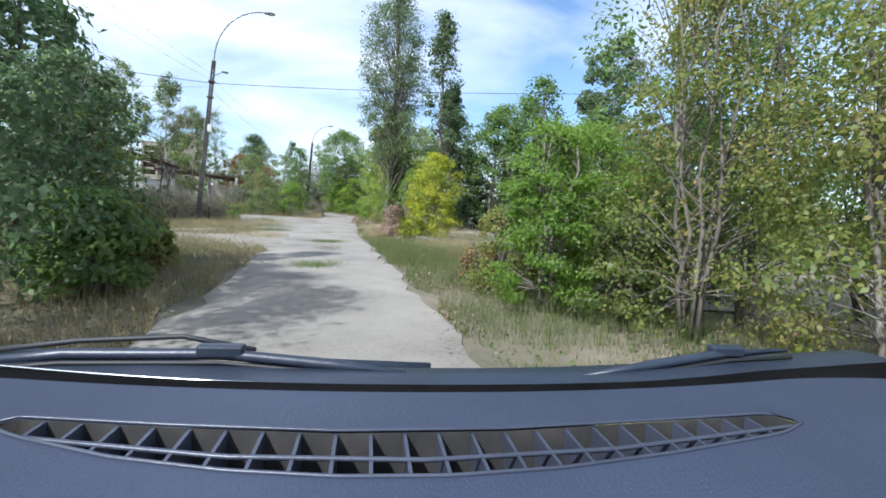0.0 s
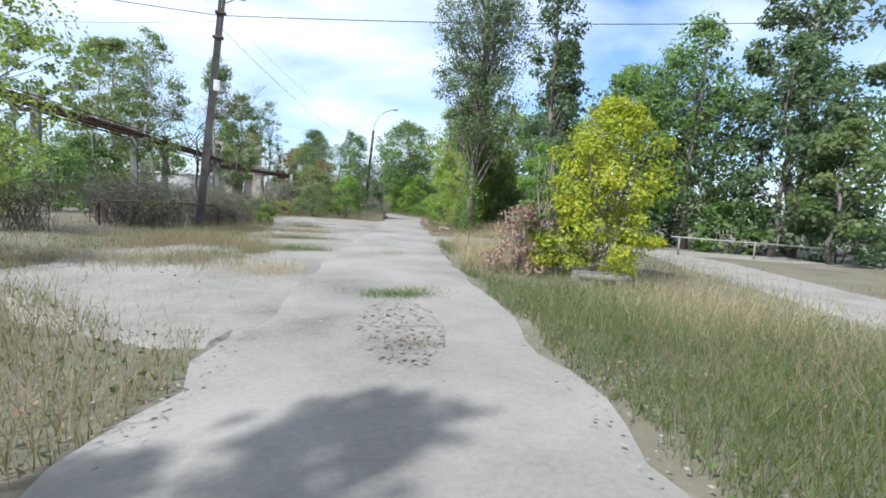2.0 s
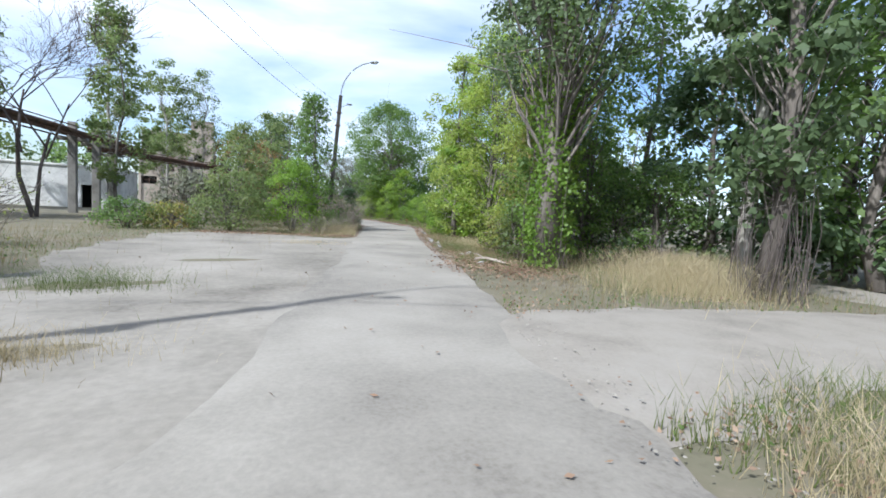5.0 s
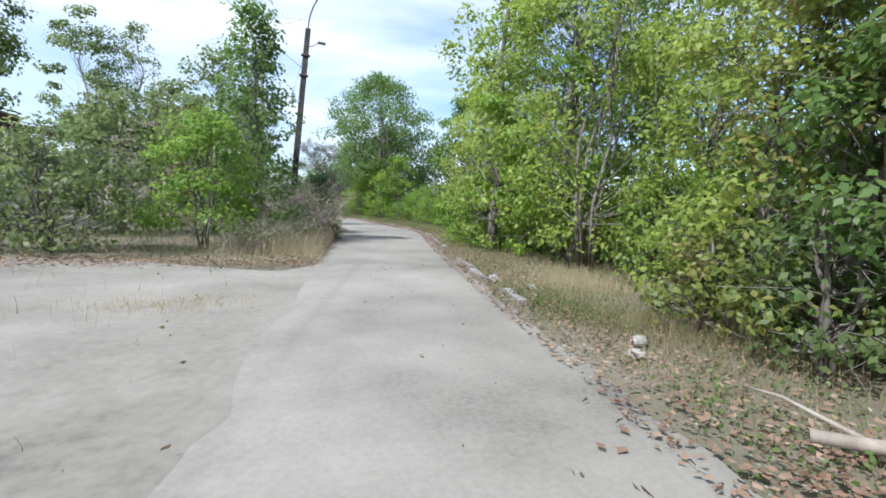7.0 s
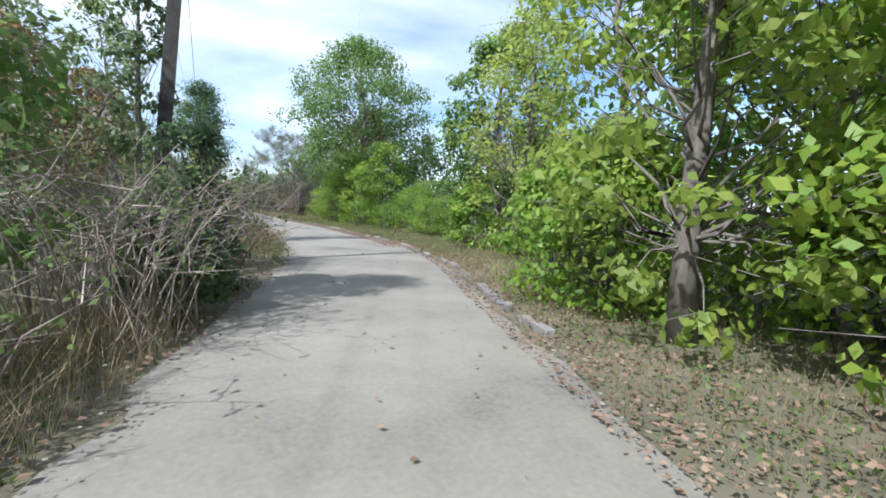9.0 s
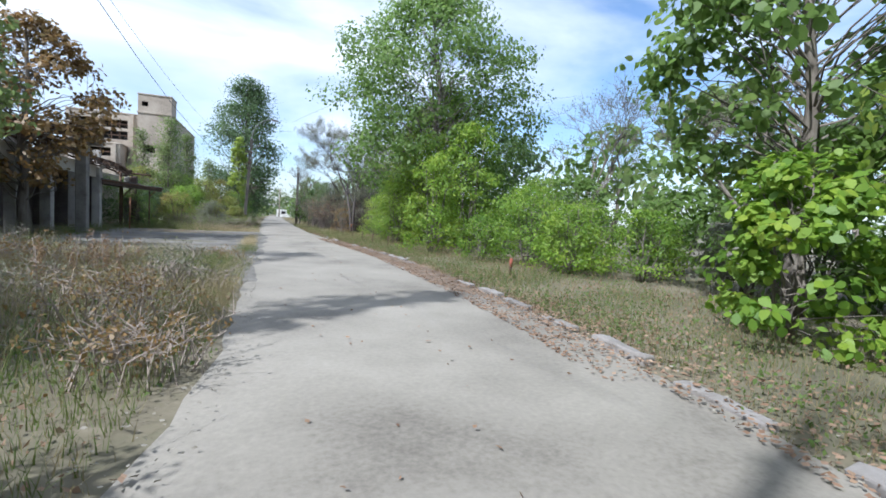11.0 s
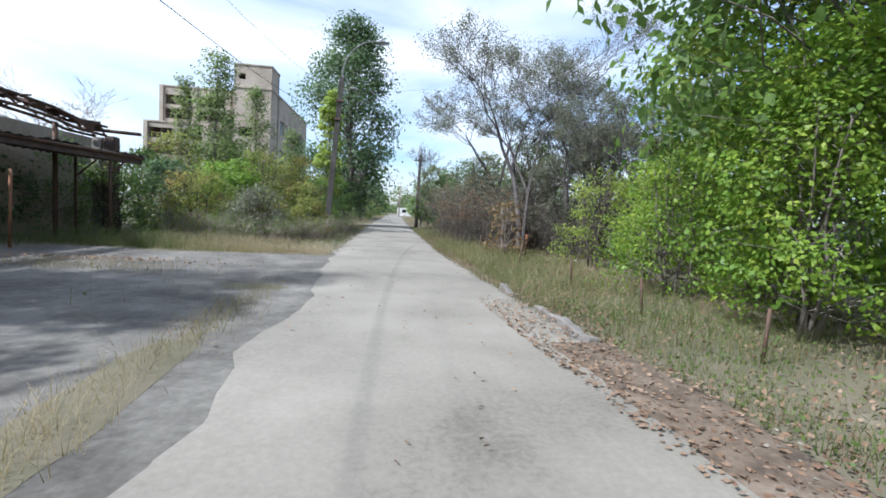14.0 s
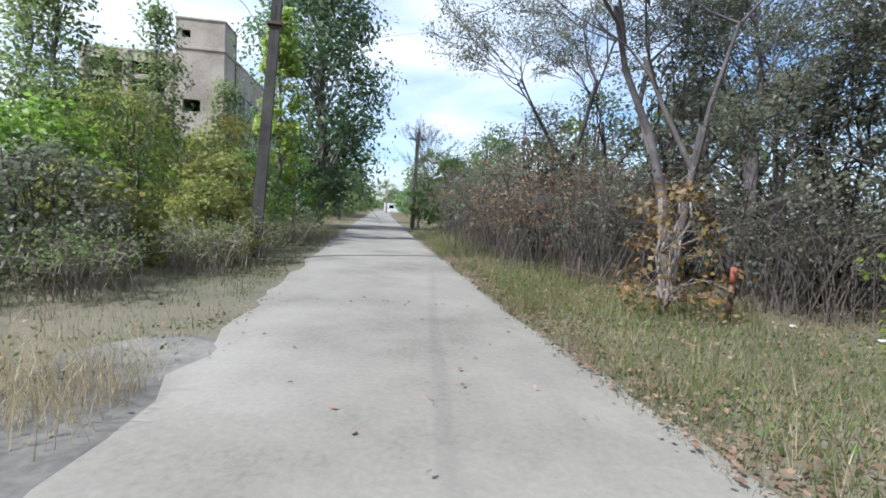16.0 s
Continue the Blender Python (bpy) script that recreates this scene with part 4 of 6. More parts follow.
hut = thing("gatehouse", 0, 0, 0, 0, "small whitewashed gatehouse with dark window at the road's end", "hut")
block(hut, "hut", 17.4, 22.0, 226.0, 230.0, 2.3, M_WHITE, [(18.9, 20.3, 0.9, 1.9)], ())

shed = thing("shed", 0, 0, 0, 0, "low shed with flaking whitewashed wall under the pipe rack", "shed")
block(shed, "shed", -10.0, -1.7, 67.8, 75.0, 3.0, M_WHITE, [(-4.2, -3.2, -0.3, 1.7)], ())

hall = thing("ruined_hall", 0, 0, 0, 0, "ruined concrete hall with open dark bays behind columns", "building")
M_COLUMN = material("pale_column_concrete", [(0.22, 0.20, 0.18), (0.38, 0.355, 0.325), (0.46, 0.435, 0.40)], 1.6, 0.92, 0.4, 22.0)
M_LINTEL = material("pale_tan_plaster", [(0.27, 0.235, 0.19), (0.42, 0.38, 0.32), (0.50, 0.46, 0.40)], 1.1, 0.92, 0.4, 14.0)
# the shade inside the open bays is put into this dark plaster colour
M_BAY = material("shaded_bay_plaster", [(0.07, 0.055, 0.058), (0.13, 0.105, 0.105), (0.19, 0.155, 0.14)], 0.8, 0.92, 0.4, 9.0)
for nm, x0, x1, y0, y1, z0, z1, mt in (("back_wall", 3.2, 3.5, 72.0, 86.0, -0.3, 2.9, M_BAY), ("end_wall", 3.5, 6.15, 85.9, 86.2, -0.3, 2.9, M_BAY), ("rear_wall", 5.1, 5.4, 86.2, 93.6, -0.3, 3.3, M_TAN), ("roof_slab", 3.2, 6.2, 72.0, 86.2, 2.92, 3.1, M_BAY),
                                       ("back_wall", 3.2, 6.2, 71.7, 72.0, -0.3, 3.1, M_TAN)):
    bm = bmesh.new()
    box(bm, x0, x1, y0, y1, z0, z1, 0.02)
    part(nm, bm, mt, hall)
rng_h = np.random.default_rng(4)
for cx_, cy_, top in ((6.3, 74.2, 4.35), (6.32, 77.0, 4.3), (6.34, 79.85, 4.28), (6.38, 82.72, 4.3), (6.42, 85.75, 4.22)):
    bm = bmesh.new()
    box(bm, cx_ - 0.2, cx_ + 0.2, cy_ - 0.2, cy_ + 0.2, -0.3, 3.5, 0.03)
    box(bm, cx_ - 0.16, cx_ + 0.16, cy_ - 0.17, cy_ + 0.17, 3.49, top, 0.04)
    box(bm, cx_ - 0.26, cx_ + 0.34, cy_ - 0.24, cy_ + 0.24, 3.24, 3.44, 0.03)
    part("column", bm, M_COLUMN, hall)
for cy_ in (74.4, 77.2, 80.05, 82.92):
    bm = bmesh.new()
    box(bm, 6.26, 6.46, cy_ + 0.02, cy_ + (2.62 if cy_ < 82 else 2.6), 2.72 + rng_h.normal() * 0.02, 3.38, 0.02)
    part("lintel", bm, M_LINTEL, hall)
# rusted lattice girder along the column heads
girder = new("girder")
girder.parent = hall
zt = lambda y: 3.98 - 0.028 * (y - 74.0) - 0.004 * (y - 74.0) * math.sin(y)
for dx, dz in ((6.62, -0.05), (7.02, -0.02), (6.66, -0.34), (7.0, -0.30)):
    tube_part("chord", [(dx + 0.03 * math.sin(y * 2.1), y, zt(y) + dz + 0.02 * math.sin(y * 3.3)) for y in [73.5 + 1.2 * k for k in range(15)]], 0.045, M_RUST, girder, 5)
for k in range(28):
    y0 = 73.6 + 0.6 * k
    for dx in (6.64, 7.01):
        a, c = (-0.05, -0.32) if k % 2 else (-0.32, -0.05)
        tube_part("lattice_bar", [(dx, y0, zt(y0) + a), (dx, y0 + 0.6, zt(y0 + 0.6) + c)], 0.024, M_RUST, girder, 4)
    tube_part("lattice_bar", [(6.6, y0, zt(y0) - 0.03), (7.08 + abs(rng_h.normal()) * 0.12, y0 + rng_h.normal() * 0.1, zt(y0) - 0.02)], 0.028, M_RUST, girder, 4)
for k in range(44):
    y0 = 73.6 + 16.2 * rng_h.uniform()
    w, ln, t = rng_h.uniform(0.15, 0.42), rng_h.uniform(0.3, 1.1), rng_h.normal() * 0.12
    bm = bmesh.new()
    box(bm, 6.55, 6.55 + w + 0.15, y0, y0 + ln, 0, 0.02)
    for vert in bm.verts:
        vert.co.z += zt(vert.co.y) + 0.01 + 0.015 * k / 44 + t * (vert.co.x - 6.55) - 0.25 * rng_h.uniform() * (vert.co.x > 6.7)
    part("sheet_scrap", bm, M_RUST, girder)
tube_part("end_beam", [(6.2, 90.2, 3.36), (8.1, 90.3, 3.30)], 0.06, M_RUST, girder, 5)
for x, y, z in ((6.9, 88.2, 3.22),):
    tube_part("girder_post", [(x, y, -0.3), (x, y, z)], 0.07, M_RUST, hall, 6)

awning = thing("awning", 0, 0, 0, 0, "sagging lean-to awning of dark corrugated sheets on thin posts", "awning")
AW0, AWD, AWN = Vector((6.75, 85.55, 2.66)), Vector((0.602, 0.798, -0.052)), Vector((-0.80, 0.60, -0.04))
for k in range(5):
    v, f = [], []
    for i in range(17):
        u = 0.78 * k + 0.80 * i / 16
        w = 0.022 * math.cos(i * math.pi / 2)
        for q in range(2):
            p = AW0 + AWD * u + AWN * (2.6 * q - 0.1 * math.sin(k * 1.7)) + Vector((0, 0, w - 0.03 * math.sin(k * 2.3) * (1 - q)))
            v += [p, p + Vector((0, 0, 0.015))]
    for i in range(16):
        q = i * 4
        f += [(q, q + 4, q + 6, q + 2), (q + 1, q + 3, q + 7, q + 5), (q + 2, q + 6, q + 7, q + 3), (q, q + 1, q + 5, q + 4)]
    raw("corrugated_sheet", v, f, M_CORR, awning)
bm = bmesh.new()
box(bm, 0.0, 3.8, -0.03, 0.03, -0.26, -0.03, 0.01)
for vert in bm.verts:
    u, w, z = vert.co
    vert.co = AW0 + AWD * u + AWN * (w + 0.05) + Vector((0, 0, z))
part("fascia_beam", bm, M_OLDBRICK, awning)
tube_part("purlin", [AW0 - Vector((0, 0, 0.07)), AW0 + AWD * 3.85 - Vector((0, 0, 0.07))], 0.055, M_RUST, awning, 5)
tube_part("purlin", [AW0 + AWN * 1.3 - Vector((0, 0, 0.08)), AW0 + AWN * 1.3 + AWD * 3.85 - Vector((0, 0, 0.08))], 0.05, M_RUST, awning, 5)
for u, n in ((3.0, 0.1), (0.5, 2.3), (3.0, 2.3)):
    p = AW0 + AWD * u + AWN * n
    tube_part("post", [(p.x, p.y, -0.1), (p.x, p.y, p.z - 0.05)], 0.045, M_RUST, awning, 6)
    tube_part("brace", [(p.x, p.y, p.z - 0.65), p + AWD * 0.55 - Vector((0, 0, 0.05))], 0.03, M_RUST, awning, 5)
pillar = thing("brick_pillar", 6.85, 90.6, 0, 0, "dark broken brick pillar at the hall's end", "pillar")
for nm, x0, x1, y0, y1, z1, mt in (("pillar", 0.0, 0.36, -0.2, 0.2, 3.2, M_OLDBRICK), ("buttress", -0.34, -0.04, -0.2, 0.2, 3.15, M_CONC)):
    bm = bmesh.new()
    box(bm, x0, x1, y0, y1, -0.3, z1, 0.05)
    bmesh.ops.subdivide_edges(bm, edges=[e for e in bm.edges if e.calc_length() > 1.0], cuts=12)
    for vert in bm.verts:
        vert.co += Vector((noise.noise(vert.co * 3.1), noise.noise(vert.co * 2.7 + Vector((4, 0, 0))), 0)) * 0.07
    part(nm, bm, mt, pillar)

guard = thing("pipe_barrier", 0.0, 0.0, 0, 0, "bent thin pipe barrier in the weeds by the lamp", "barrier")
tube_part("pipe", [(-2.4, 27.6, 0.0), (-2.4, 27.6, 0.75), (-2.2, 27.6, 0.82), (0.9, 27.9, 0.85), (1.05, 27.9, 0.78), (1.05, 27.9, 0.0)], 0.03, M_RUST, guard)
rail = thing("guard_rail", 0.0, 0.0, 0, 0, "thin white pipe rail before the dark trees", "rail")
tube_part("pipe", [(18.6, 24.0, 0.72), (25.5, 21.5, 0.62)], 0.026, M_COLD, rail)
for t in (0.05, 0.5, 0.95):
    p = Vector((18.6, 24.0, 0.72)).lerp(Vector((25.5, 21.5, 0.62)), t)
    tube_part("post", [(p.x, p.y, -0.1), (p.x, p.y, p.z)], 0.04, M_CONC, rail)


# ---------------------------------------------------------------- trees and shrubs
def tree(x, y, h, w, shape, leaf, count, size, seed, label, **more):
    count, size = int(count * more.pop("boost", 1.3) * 0.48), size * 1.5
    return plant(more.pop("kind", "tree"), x, y, h, w, shape, leaf, count, size, seed, label=label, category="tree", **more)


def shrub(x, y, h, w, leaf, count, size, seed, label, **more):
    more.setdefault("clear", 0.06)
    count, size = int(count * 0.6), size * 1.4
    return plant("shrub", x, y, h, w, more.pop("shape", "bush"), leaf, count, size, seed, label=label, category="shrub",
                 trunk=more.pop("trunk", 0.05), stems=more.pop("stems", 5), **more)


def brushwood(x, y, h, w, seed, label, leaf=L_BROWN, count=300, size=0.05, stalks=110, mat=M_TWIG):
    """A thicket of many thin bare stems that fork and arch, with a few dead leaves."""
    rng = np.random.default_rng(seed)
    root = thing("brushwood", x, y, -0.05, 0, label, "shrub")
    v, f, tips = [], [], []
    for k in range(stalks):
        a, r = rng.uniform(0, 2 * math.pi), w / 2 * rng.uniform(0, 1) ** 0.6
        foot = Vector((math.cos(a) * r * 0.8, math.sin(a) * r * 0.8, 0))
        hh = h * rng.uniform(0.45, 1.05)
        b = rng.uniform(0, 2 * math.pi)
        out = Vector((math.cos(b), math.sin(b), 0)) * hh * rng.uniform(0.2, 0.95)
        m = foot + out * 0.35 + Vector((rng.normal() * 0.08, rng.normal() * 0.08, 0.6)) * hh
        e = foot + out + Vector((0, 0, hh * rng.uniform(0.65, 1.0)))
        th = rng.uniform(0.005, 0.012)
        tube(v, f, [foot, m, e], [th, th * 0.7, 0.003], 3, cap=False)
        for _ in range(4):
            q = m.lerp(e, rng.uniform(0, 0.9))
            t = q + Vector((rng.normal(), rng.normal(), abs(rng.normal()) * 0.8)) * 0.2 * hh
            tube(v, f, [q, t], [th * 0.5, 0.002], 3, cap=False)
            tips.append(tuple(t))
    raw("woody_frame", v, f, mat, root)
    t = np.array(tips)
    pos = t[rng.integers(0, len(t), count)] + rng.normal(size=(count, 3)) * 0.04
    polys("foliage", leaf_quads(rng, pos, size), 4, leaf, root)
    return root


# tall poplars
big_poplar = tree(13.9, 34.0, 19.8, 7.6, "column", L_POPLAR, 46000, 0.10, 11, "tall broad poplar with ivy-clad grey trunk", trunk=0.3, clumps=260, clear=0.24, tight=0.12, bark=M_BARK, hollow=0.3, kind="poplar")
slim_poplar = tree(15.9, 29.6, 15.6, 4.1, "column", L_POPLAR, 12000, 0.14, 12, "slender poplar with dead stems at its foot", trunk=0.17, clumps=130, clear=0.1, tight=0.16, bark=M_BARK, hollow=0.25, kind="poplar")
tree(12.8, 110.5, 15.8, 10.4, "column", L_DARK, 30000, 0.17, 13, "tall dark poplar beyond the bushes", trunk=0.35, clumps=190, clear=0.1, tight=0.15, hollow=0.3, kind="poplar")
tree(17.5, 31.0, 11.0, 3.0, "column", L_POPLAR, 5000, 0.17, 14, "young poplar with a pale trunk", trunk=0.16, clumps=60, clear=0.25, bark=M_BARK_PALE, kind="poplar")

rng_i = np.random.default_rng(91)
zi, ai = 9.0 * rng_i.uniform(0, 1, 5200) ** 1.2, rng_i.uniform(0, 2 * math.pi, 5200)
ri = 0.30 + 0.55 * rng_i.uniform(0, 1, 5200) ** 1.6 * (0.55 + 0.45 * np.sin(zi * 2.1 + ai * 2))
polys("ivy", leaf_rounds(rng_i, np.column_stack([np.cos(ai) * ri, np.sin(ai) * ri, zi + 0.1]), 0.11), 6, L_LIME, big_poplar)
for owner, n_s, reach_, tall_ in ((big_poplar, 40, 0.7, 3.4), (slim_poplar, 60, 0.75, 4.0)):
    v, f = [], []
    for k in range(n_s):
        a0, r0, h0 = rng_i.uniform(0, 2 * math.pi), rng_i.uniform(0.25, reach_), rng_i.uniform(0.6, tall_)
        a1, a2 = a0 + rng_i.normal() * 0.5, a0 + rng_i.normal() * 0.4
        tube(v, f, [(math.cos(a0) * r0, math.sin(a0) * r0, 0), (math.cos(a2) * r0 * 1.1, math.sin(a2) * r0 * 1.1, h0 * 0.5), (math.cos(a1) * r0 * 0.8, math.sin(a1) * r0 * 0.8, h0)], [0.010, 0.007, 0.003], 4, cap=False)
    tagged(raw("dead_stems", v, f, M_THICKET, owner), kind="stuff")

# woods to the right of the side path
for i, (x, y, h, w) in enumerate(((21.0, 29.8, 9.5, 5.0), (25.4, 24.2, 10.5, 5.4), (20.8, 34.4, 7.2, 4.6), (23.0, 31.5, 10.5, 5.5), (25.5, 28.0, 9.0, 5.5), (27.5, 24.5, 10.0, 6.0), (30.0, 20.0, 9.5, 6.0), (31.0, 15.0, 9.0, 6.0), (27.0, 33.0, 11.5, 6.0), (22.5, 38.5, 11.0, 5.5))):
    tree(x, y, h, w, "round", (L_GREEN, L_POPLAR, L_DARK)[i % 3], 6800, 0.155, 30 + i, "dense dark green tree in the wood beside the path", boost=1.7, trunk=0.16, clumps=75, clear=0.08)
tree(23.4, 27.4, 12.0, 5.2, "round", L_GREEN, 9000, 0.16, 39, "dense green tree beside the side road", trunk=0.18, clumps=110, clear=0.15)
tree(28.8, 25.7, 15.5, 6.5, "round", L_POPLAR, 11000, 0.20, 40, "tall airy tree above the wood", trunk=0.28, clumps=60, clear=0.35, tight=0.13, bark=M_BARK_PALE)
tree(25.0, 21.5, 6.0, 3.6, "round", L_BIRCH, 3500, 0.16, 41, "tree turning yellow-green at the wood's edge", trunk=0.1, clumps=45)
tree(21.0, 14.0, 7.0, 4.4, "round", L_MIXED, 5000, 0.16, 42, "yellow-green tree beyond the side path", trunk=0.12, clumps=55)

# right side, first metres
for i, (x, y, h, w, lf) in enumerate(((4.5, 5.0, 2.7, 1.5, L_LIME), (5.8, 5.4, 2.9, 2.0, L_LIME), (5.3, 3.2, 4.6, 2.4, L_MIXED), (6.9, 3.6, 5.4, 3.0, L_GREEN), (5.0, 1.2, 4.2, 2.4, L_MIXED), (7.6, 0.8, 5.5, 3.4, L_DARK), (4.0, -0.9, 3.6, 2.4, L_GREEN))):
    shrub(x, y, h, w, lf, 20000, 0.042, 50 + i, "tall overgrown roadside shrub, green with reddish leaves", clumps=110, trunk=0.06, tight=0.17)
for i, (x, y, h, w) in enumerate(((4.7, 6.9, 0.7, 1.2), (8.2, 7.4, 1.2, 1.6))):
    shrub(x, y, h, w, L_OCHRE, 900, 0.06, 60 + i, "low half-dry thorny shrub in the grass", clumps=40, bark=M_THICKET)
for i, (x, y, h, w, lf) in enumerate(((4.75, 6.2, 1.5, 1.4, L_MIXED), (5.9, 6.7, 1.8, 1.6, L_BIRCH), (7.2, 6.0, 2.0, 1.7, L_MIXED), (6.3, 4.6, 2.2, 1.7, L_GREEN), (8.6, 5.0, 2.6, 2.2, L_MIXED), (5.2, 4.2, 1.6, 1.4, L_BIRCH), (9.6, 3.0, 4.6, 3.2, L_GREEN))):
    shrub(x, y, h, w, lf, 5200, 0.05, 640 + i, "tangled roadside growth with green and reddish leaves", clumps=70, tight=0.15, bark=M_THICKET)
tree(7.8, 5.4, 7.6, 3.6, "round", L_GREEN, 9000, 0.09, 648, "tall dark green tree behind the roadside shrubs", trunk=0.12, clumps=110, clear=0.1, tight=0.15)
tree(9.6, 2.6, 8.2, 4.2, "round", L_MIXED, 9000, 0.10, 649, "tall tree with fading leaves behind the shrubs", trunk=0.14, clumps=110, clear=0.1, tight=0.15)
shrub(9.0, 11.4, 2.0, 1.2, L_GREEN, 1500, 0.05, 66, "thin sapling in the dry grass", clumps=40, bark=M_THICKET, trunk=0.035)
shrub(9.2, 17.4, 3.75, 3.2, L_YELLOW, 25000, 0.056, 67, "bright yellow-leaved shrub over a concrete slab", clumps=125, trunk=0.04, bark=M_TWIG, tight=0.11, hollow=0.12)
shrub(8.5, 18.5, 3.0, 1.4, L_GREEN, 4500, 0.06, 72, "green shrub growing through the yellow one", clumps=40, bark=M_TWIG, tight=0.11)
shrub(7.75, 18.4, 1.5, 1.5, L_PINKISH, 3000, 0.052, 68, "withered brown shrub beside the yellow one", clumps=45, bark=M_TWIG)
shrub(8.7, 19.0, 1.35, 1.7, L_PINKISH, 3400, 0.05, 69, "withered pinkish-brown shrub in straw", clumps=40, bark=M_TWIG)
shrub(9.7, 20.5, 3.4, 1.7, L_LIME, 7500, 0.06, 70, "slim light green sapling in tall straw", clumps=50)
shrub(9.3, 20.1, 1.0, 1.1, L_BRIGHT, 1800, 0.08, 71, "low bright green weeds in straw", clumps=30)

# round the big poplar and along the right side
for i, (x, y, h, w, lf, n) in enumerate(((15.3, 35.6, 5.0, 3.0, L_GREEN, 6500), (17.6, 36.4, 4.6, 3.2, L_GREEN, 6500), (18.2, 34.2, 3.2, 3.0, L_GREEN, 4000), (18.0, 39.0, 3.2, 2.4, L_LIME, 5000), (17.3, 42.4, 10.5, 4.4, L_FRESH, 13000), (14.2, 34.3, 6.5, 1.5, L_LIME, 3500))):
    shrub(x, y, h, w, lf, int(n * 1.25), 0.085, 80 + i, "dense green shrubbery under the poplar", clumps=95, trunk=0.09)
for i, (x, y, h, w, lf, n) in enumerate(((15.5, 37.3, 6.6, 2.8, L_FRESH, 14000), (15.2, 36.3, 5.6, 2.6, L_MIXED, 11000), (18.9, 41.0, 8.4, 3.8, L_FRESH, 13000), (16.4, 35.4, 5.2, 2.6, L_GREEN, 5500), (14.4, 36.0, 1.7, 1.6, L_BIRCH, 2400), (14.5, 37.4, 1.3, 1.3, L_MIXED, 1600), (18.2, 41.0, 2.4, 2.2, L_LIME, 3400), (17.2, 35.0, 2.4, 2.2, L_DARK, 3000))):
    shrub(x, y, h, w, lf, n, 0.07, 880 + i, "dense overhanging growth between road and poplar, green with some brown", clumps=95, trunk=0.08, tight=0.15)
for i, (x, y, h, w, lf, n) in enumerate(((17.5, 46.9, 10.0, 4.0, L_FRESH, 12000), (18.2, 44.4, 10.5, 5.0, L_BRIGHT, 16000), (20.4, 46.7, 11.5, 6.4, L_BRIGHT, 19000), (19.8, 40.8, 9.5, 5.0, L_FRESH, 9000), (21.2, 51.4, 9.6, 5.0, L_FRESH, 10000), (22.7, 45.0, 10.5, 6.0, L_GREEN, 7000), (21.9, 55.6, 8.5, 4.4, L_FRESH, 9000))):
    tree(x, y, h, w, "round", lf, n, 0.105, 90 + i, "leafy roadside tree hanging over dry undergrowth", trunk=0.15, clumps=130, clear=0.03, tight=0.13)
shrub(18.3, 48.7, 2.7, 3.0, L_BRIGHT, 9500, 0.08, 96, "bright green rounded shrub at the verge", fine=True, clumps=90, tight=0.14)
for i, (x, y, h, w, lf) in enumerate(((19.8, 45.8, 2.3, 2.4, L_BRIGHT), (20.8, 44.0, 2.4, 2.6, L_GREEN), (22.0, 48.6, 2.8, 3.0, L_GREEN), (19.6, 42.6, 2.2, 2.2, L_BIRCH), (21.4, 53.6, 2.6, 2.8, L_BRIGHT), (23.0, 56.4, 2.4, 2.6, L_GREEN))):
    shrub(x, y, h, w, lf, 5200, 0.075, 890 + i, "green undergrowth closing the gap below the trees", clumps=75)
shrub(18.9, 50.5, 2.4, 2.6, L_BRIGHT, 4500, 0.11, 97, "bright green shrub at the verge", clumps=60)
shrub(17.9, 43.4, 2.4, 2.0, L_BIRCH, 3000, 0.075, 98, "half-dry shrub under the trees", clumps=55, bark=M_TWIG)
shrub(19.2, 44.6, 2.6, 2.2, L_BRIGHT, 3800, 0.11, 99, "bright green undergrowth below the trees", clumps=55)
shrub(17.6, 39.4, 1.6, 1.8, L_BIRCH, 2400, 0.07, 100, "dry twiggy undergrowth below the trees", clumps=45, bark=M_TWIG)
# lime with large leaves, past the bend
tree(23.8, 59.8, 8.8, 5.2, "round", L_GREEN, 13000, 0.125, 101, "large-leaved tree close to the verge", fine=True, trunk=0.16, clumps=120, clear=0.27, tight=0.13)
shrub(21.9, 58.6, 2.5, 2.3, L_BRIGHT, 4800, 0.10, 102, "yellow-green large-leaved shrub at the verge", fine=True, clumps=45)
shrub(26.2, 62.4, 2.0, 2.4, L_GREY, 3000, 0.09, 103, "green shrub behind dry grass", clumps=45)
# the big tree and what stands round it
tree(24.5, 79.6, 14.4, 11.8, "round", L_GREEN, 41000, 0.15, 104, "big broad-leaved tree with dense green crown", trunk=0.19, clumps=260, clear=0.14, tight=0.10, hollow=0.4, lean=-0.05)
tree(26.5, 84.0, 10.5, 6.5, "round", L_LIME, 9000, 0.18, 105, "green tree behind the big one", trunk=0.2, clumps=90, clear=0.2)
shrub(21.9, 72.8, 4.0, 2.6, L_BRIGHT, 7500, 0.09, 106, "pale green twiggy shrub before the big tree", clumps=80, hollow=0.2)
for i, (x, y, h, w, n) in enumerate(((23.7, 66.0, 2.0, 2.5, 6000), (25.0, 64.4, 1.9, 2.6, 5000), (23.8, 68.2, 2.6, 3.4, 9500), (25.5, 67.4, 2.2, 2.6, 5000), (22.7, 69.8, 1.6, 1.9, 3000), (24.9, 69.6, 3.3, 2.2, 4500))):
    shrub(x, y, h, w, L_BRIGHT, int(n * 1.5), 0.058, 920 + i, "wide bright green shrub in dry grass", clumps=80, tight=0.16)
shrub(26.5, 70.0, 3.4, 3.6, L_GREEN, 5000, 0.13, 108, "green shrub with fading leaves", clumps=60)
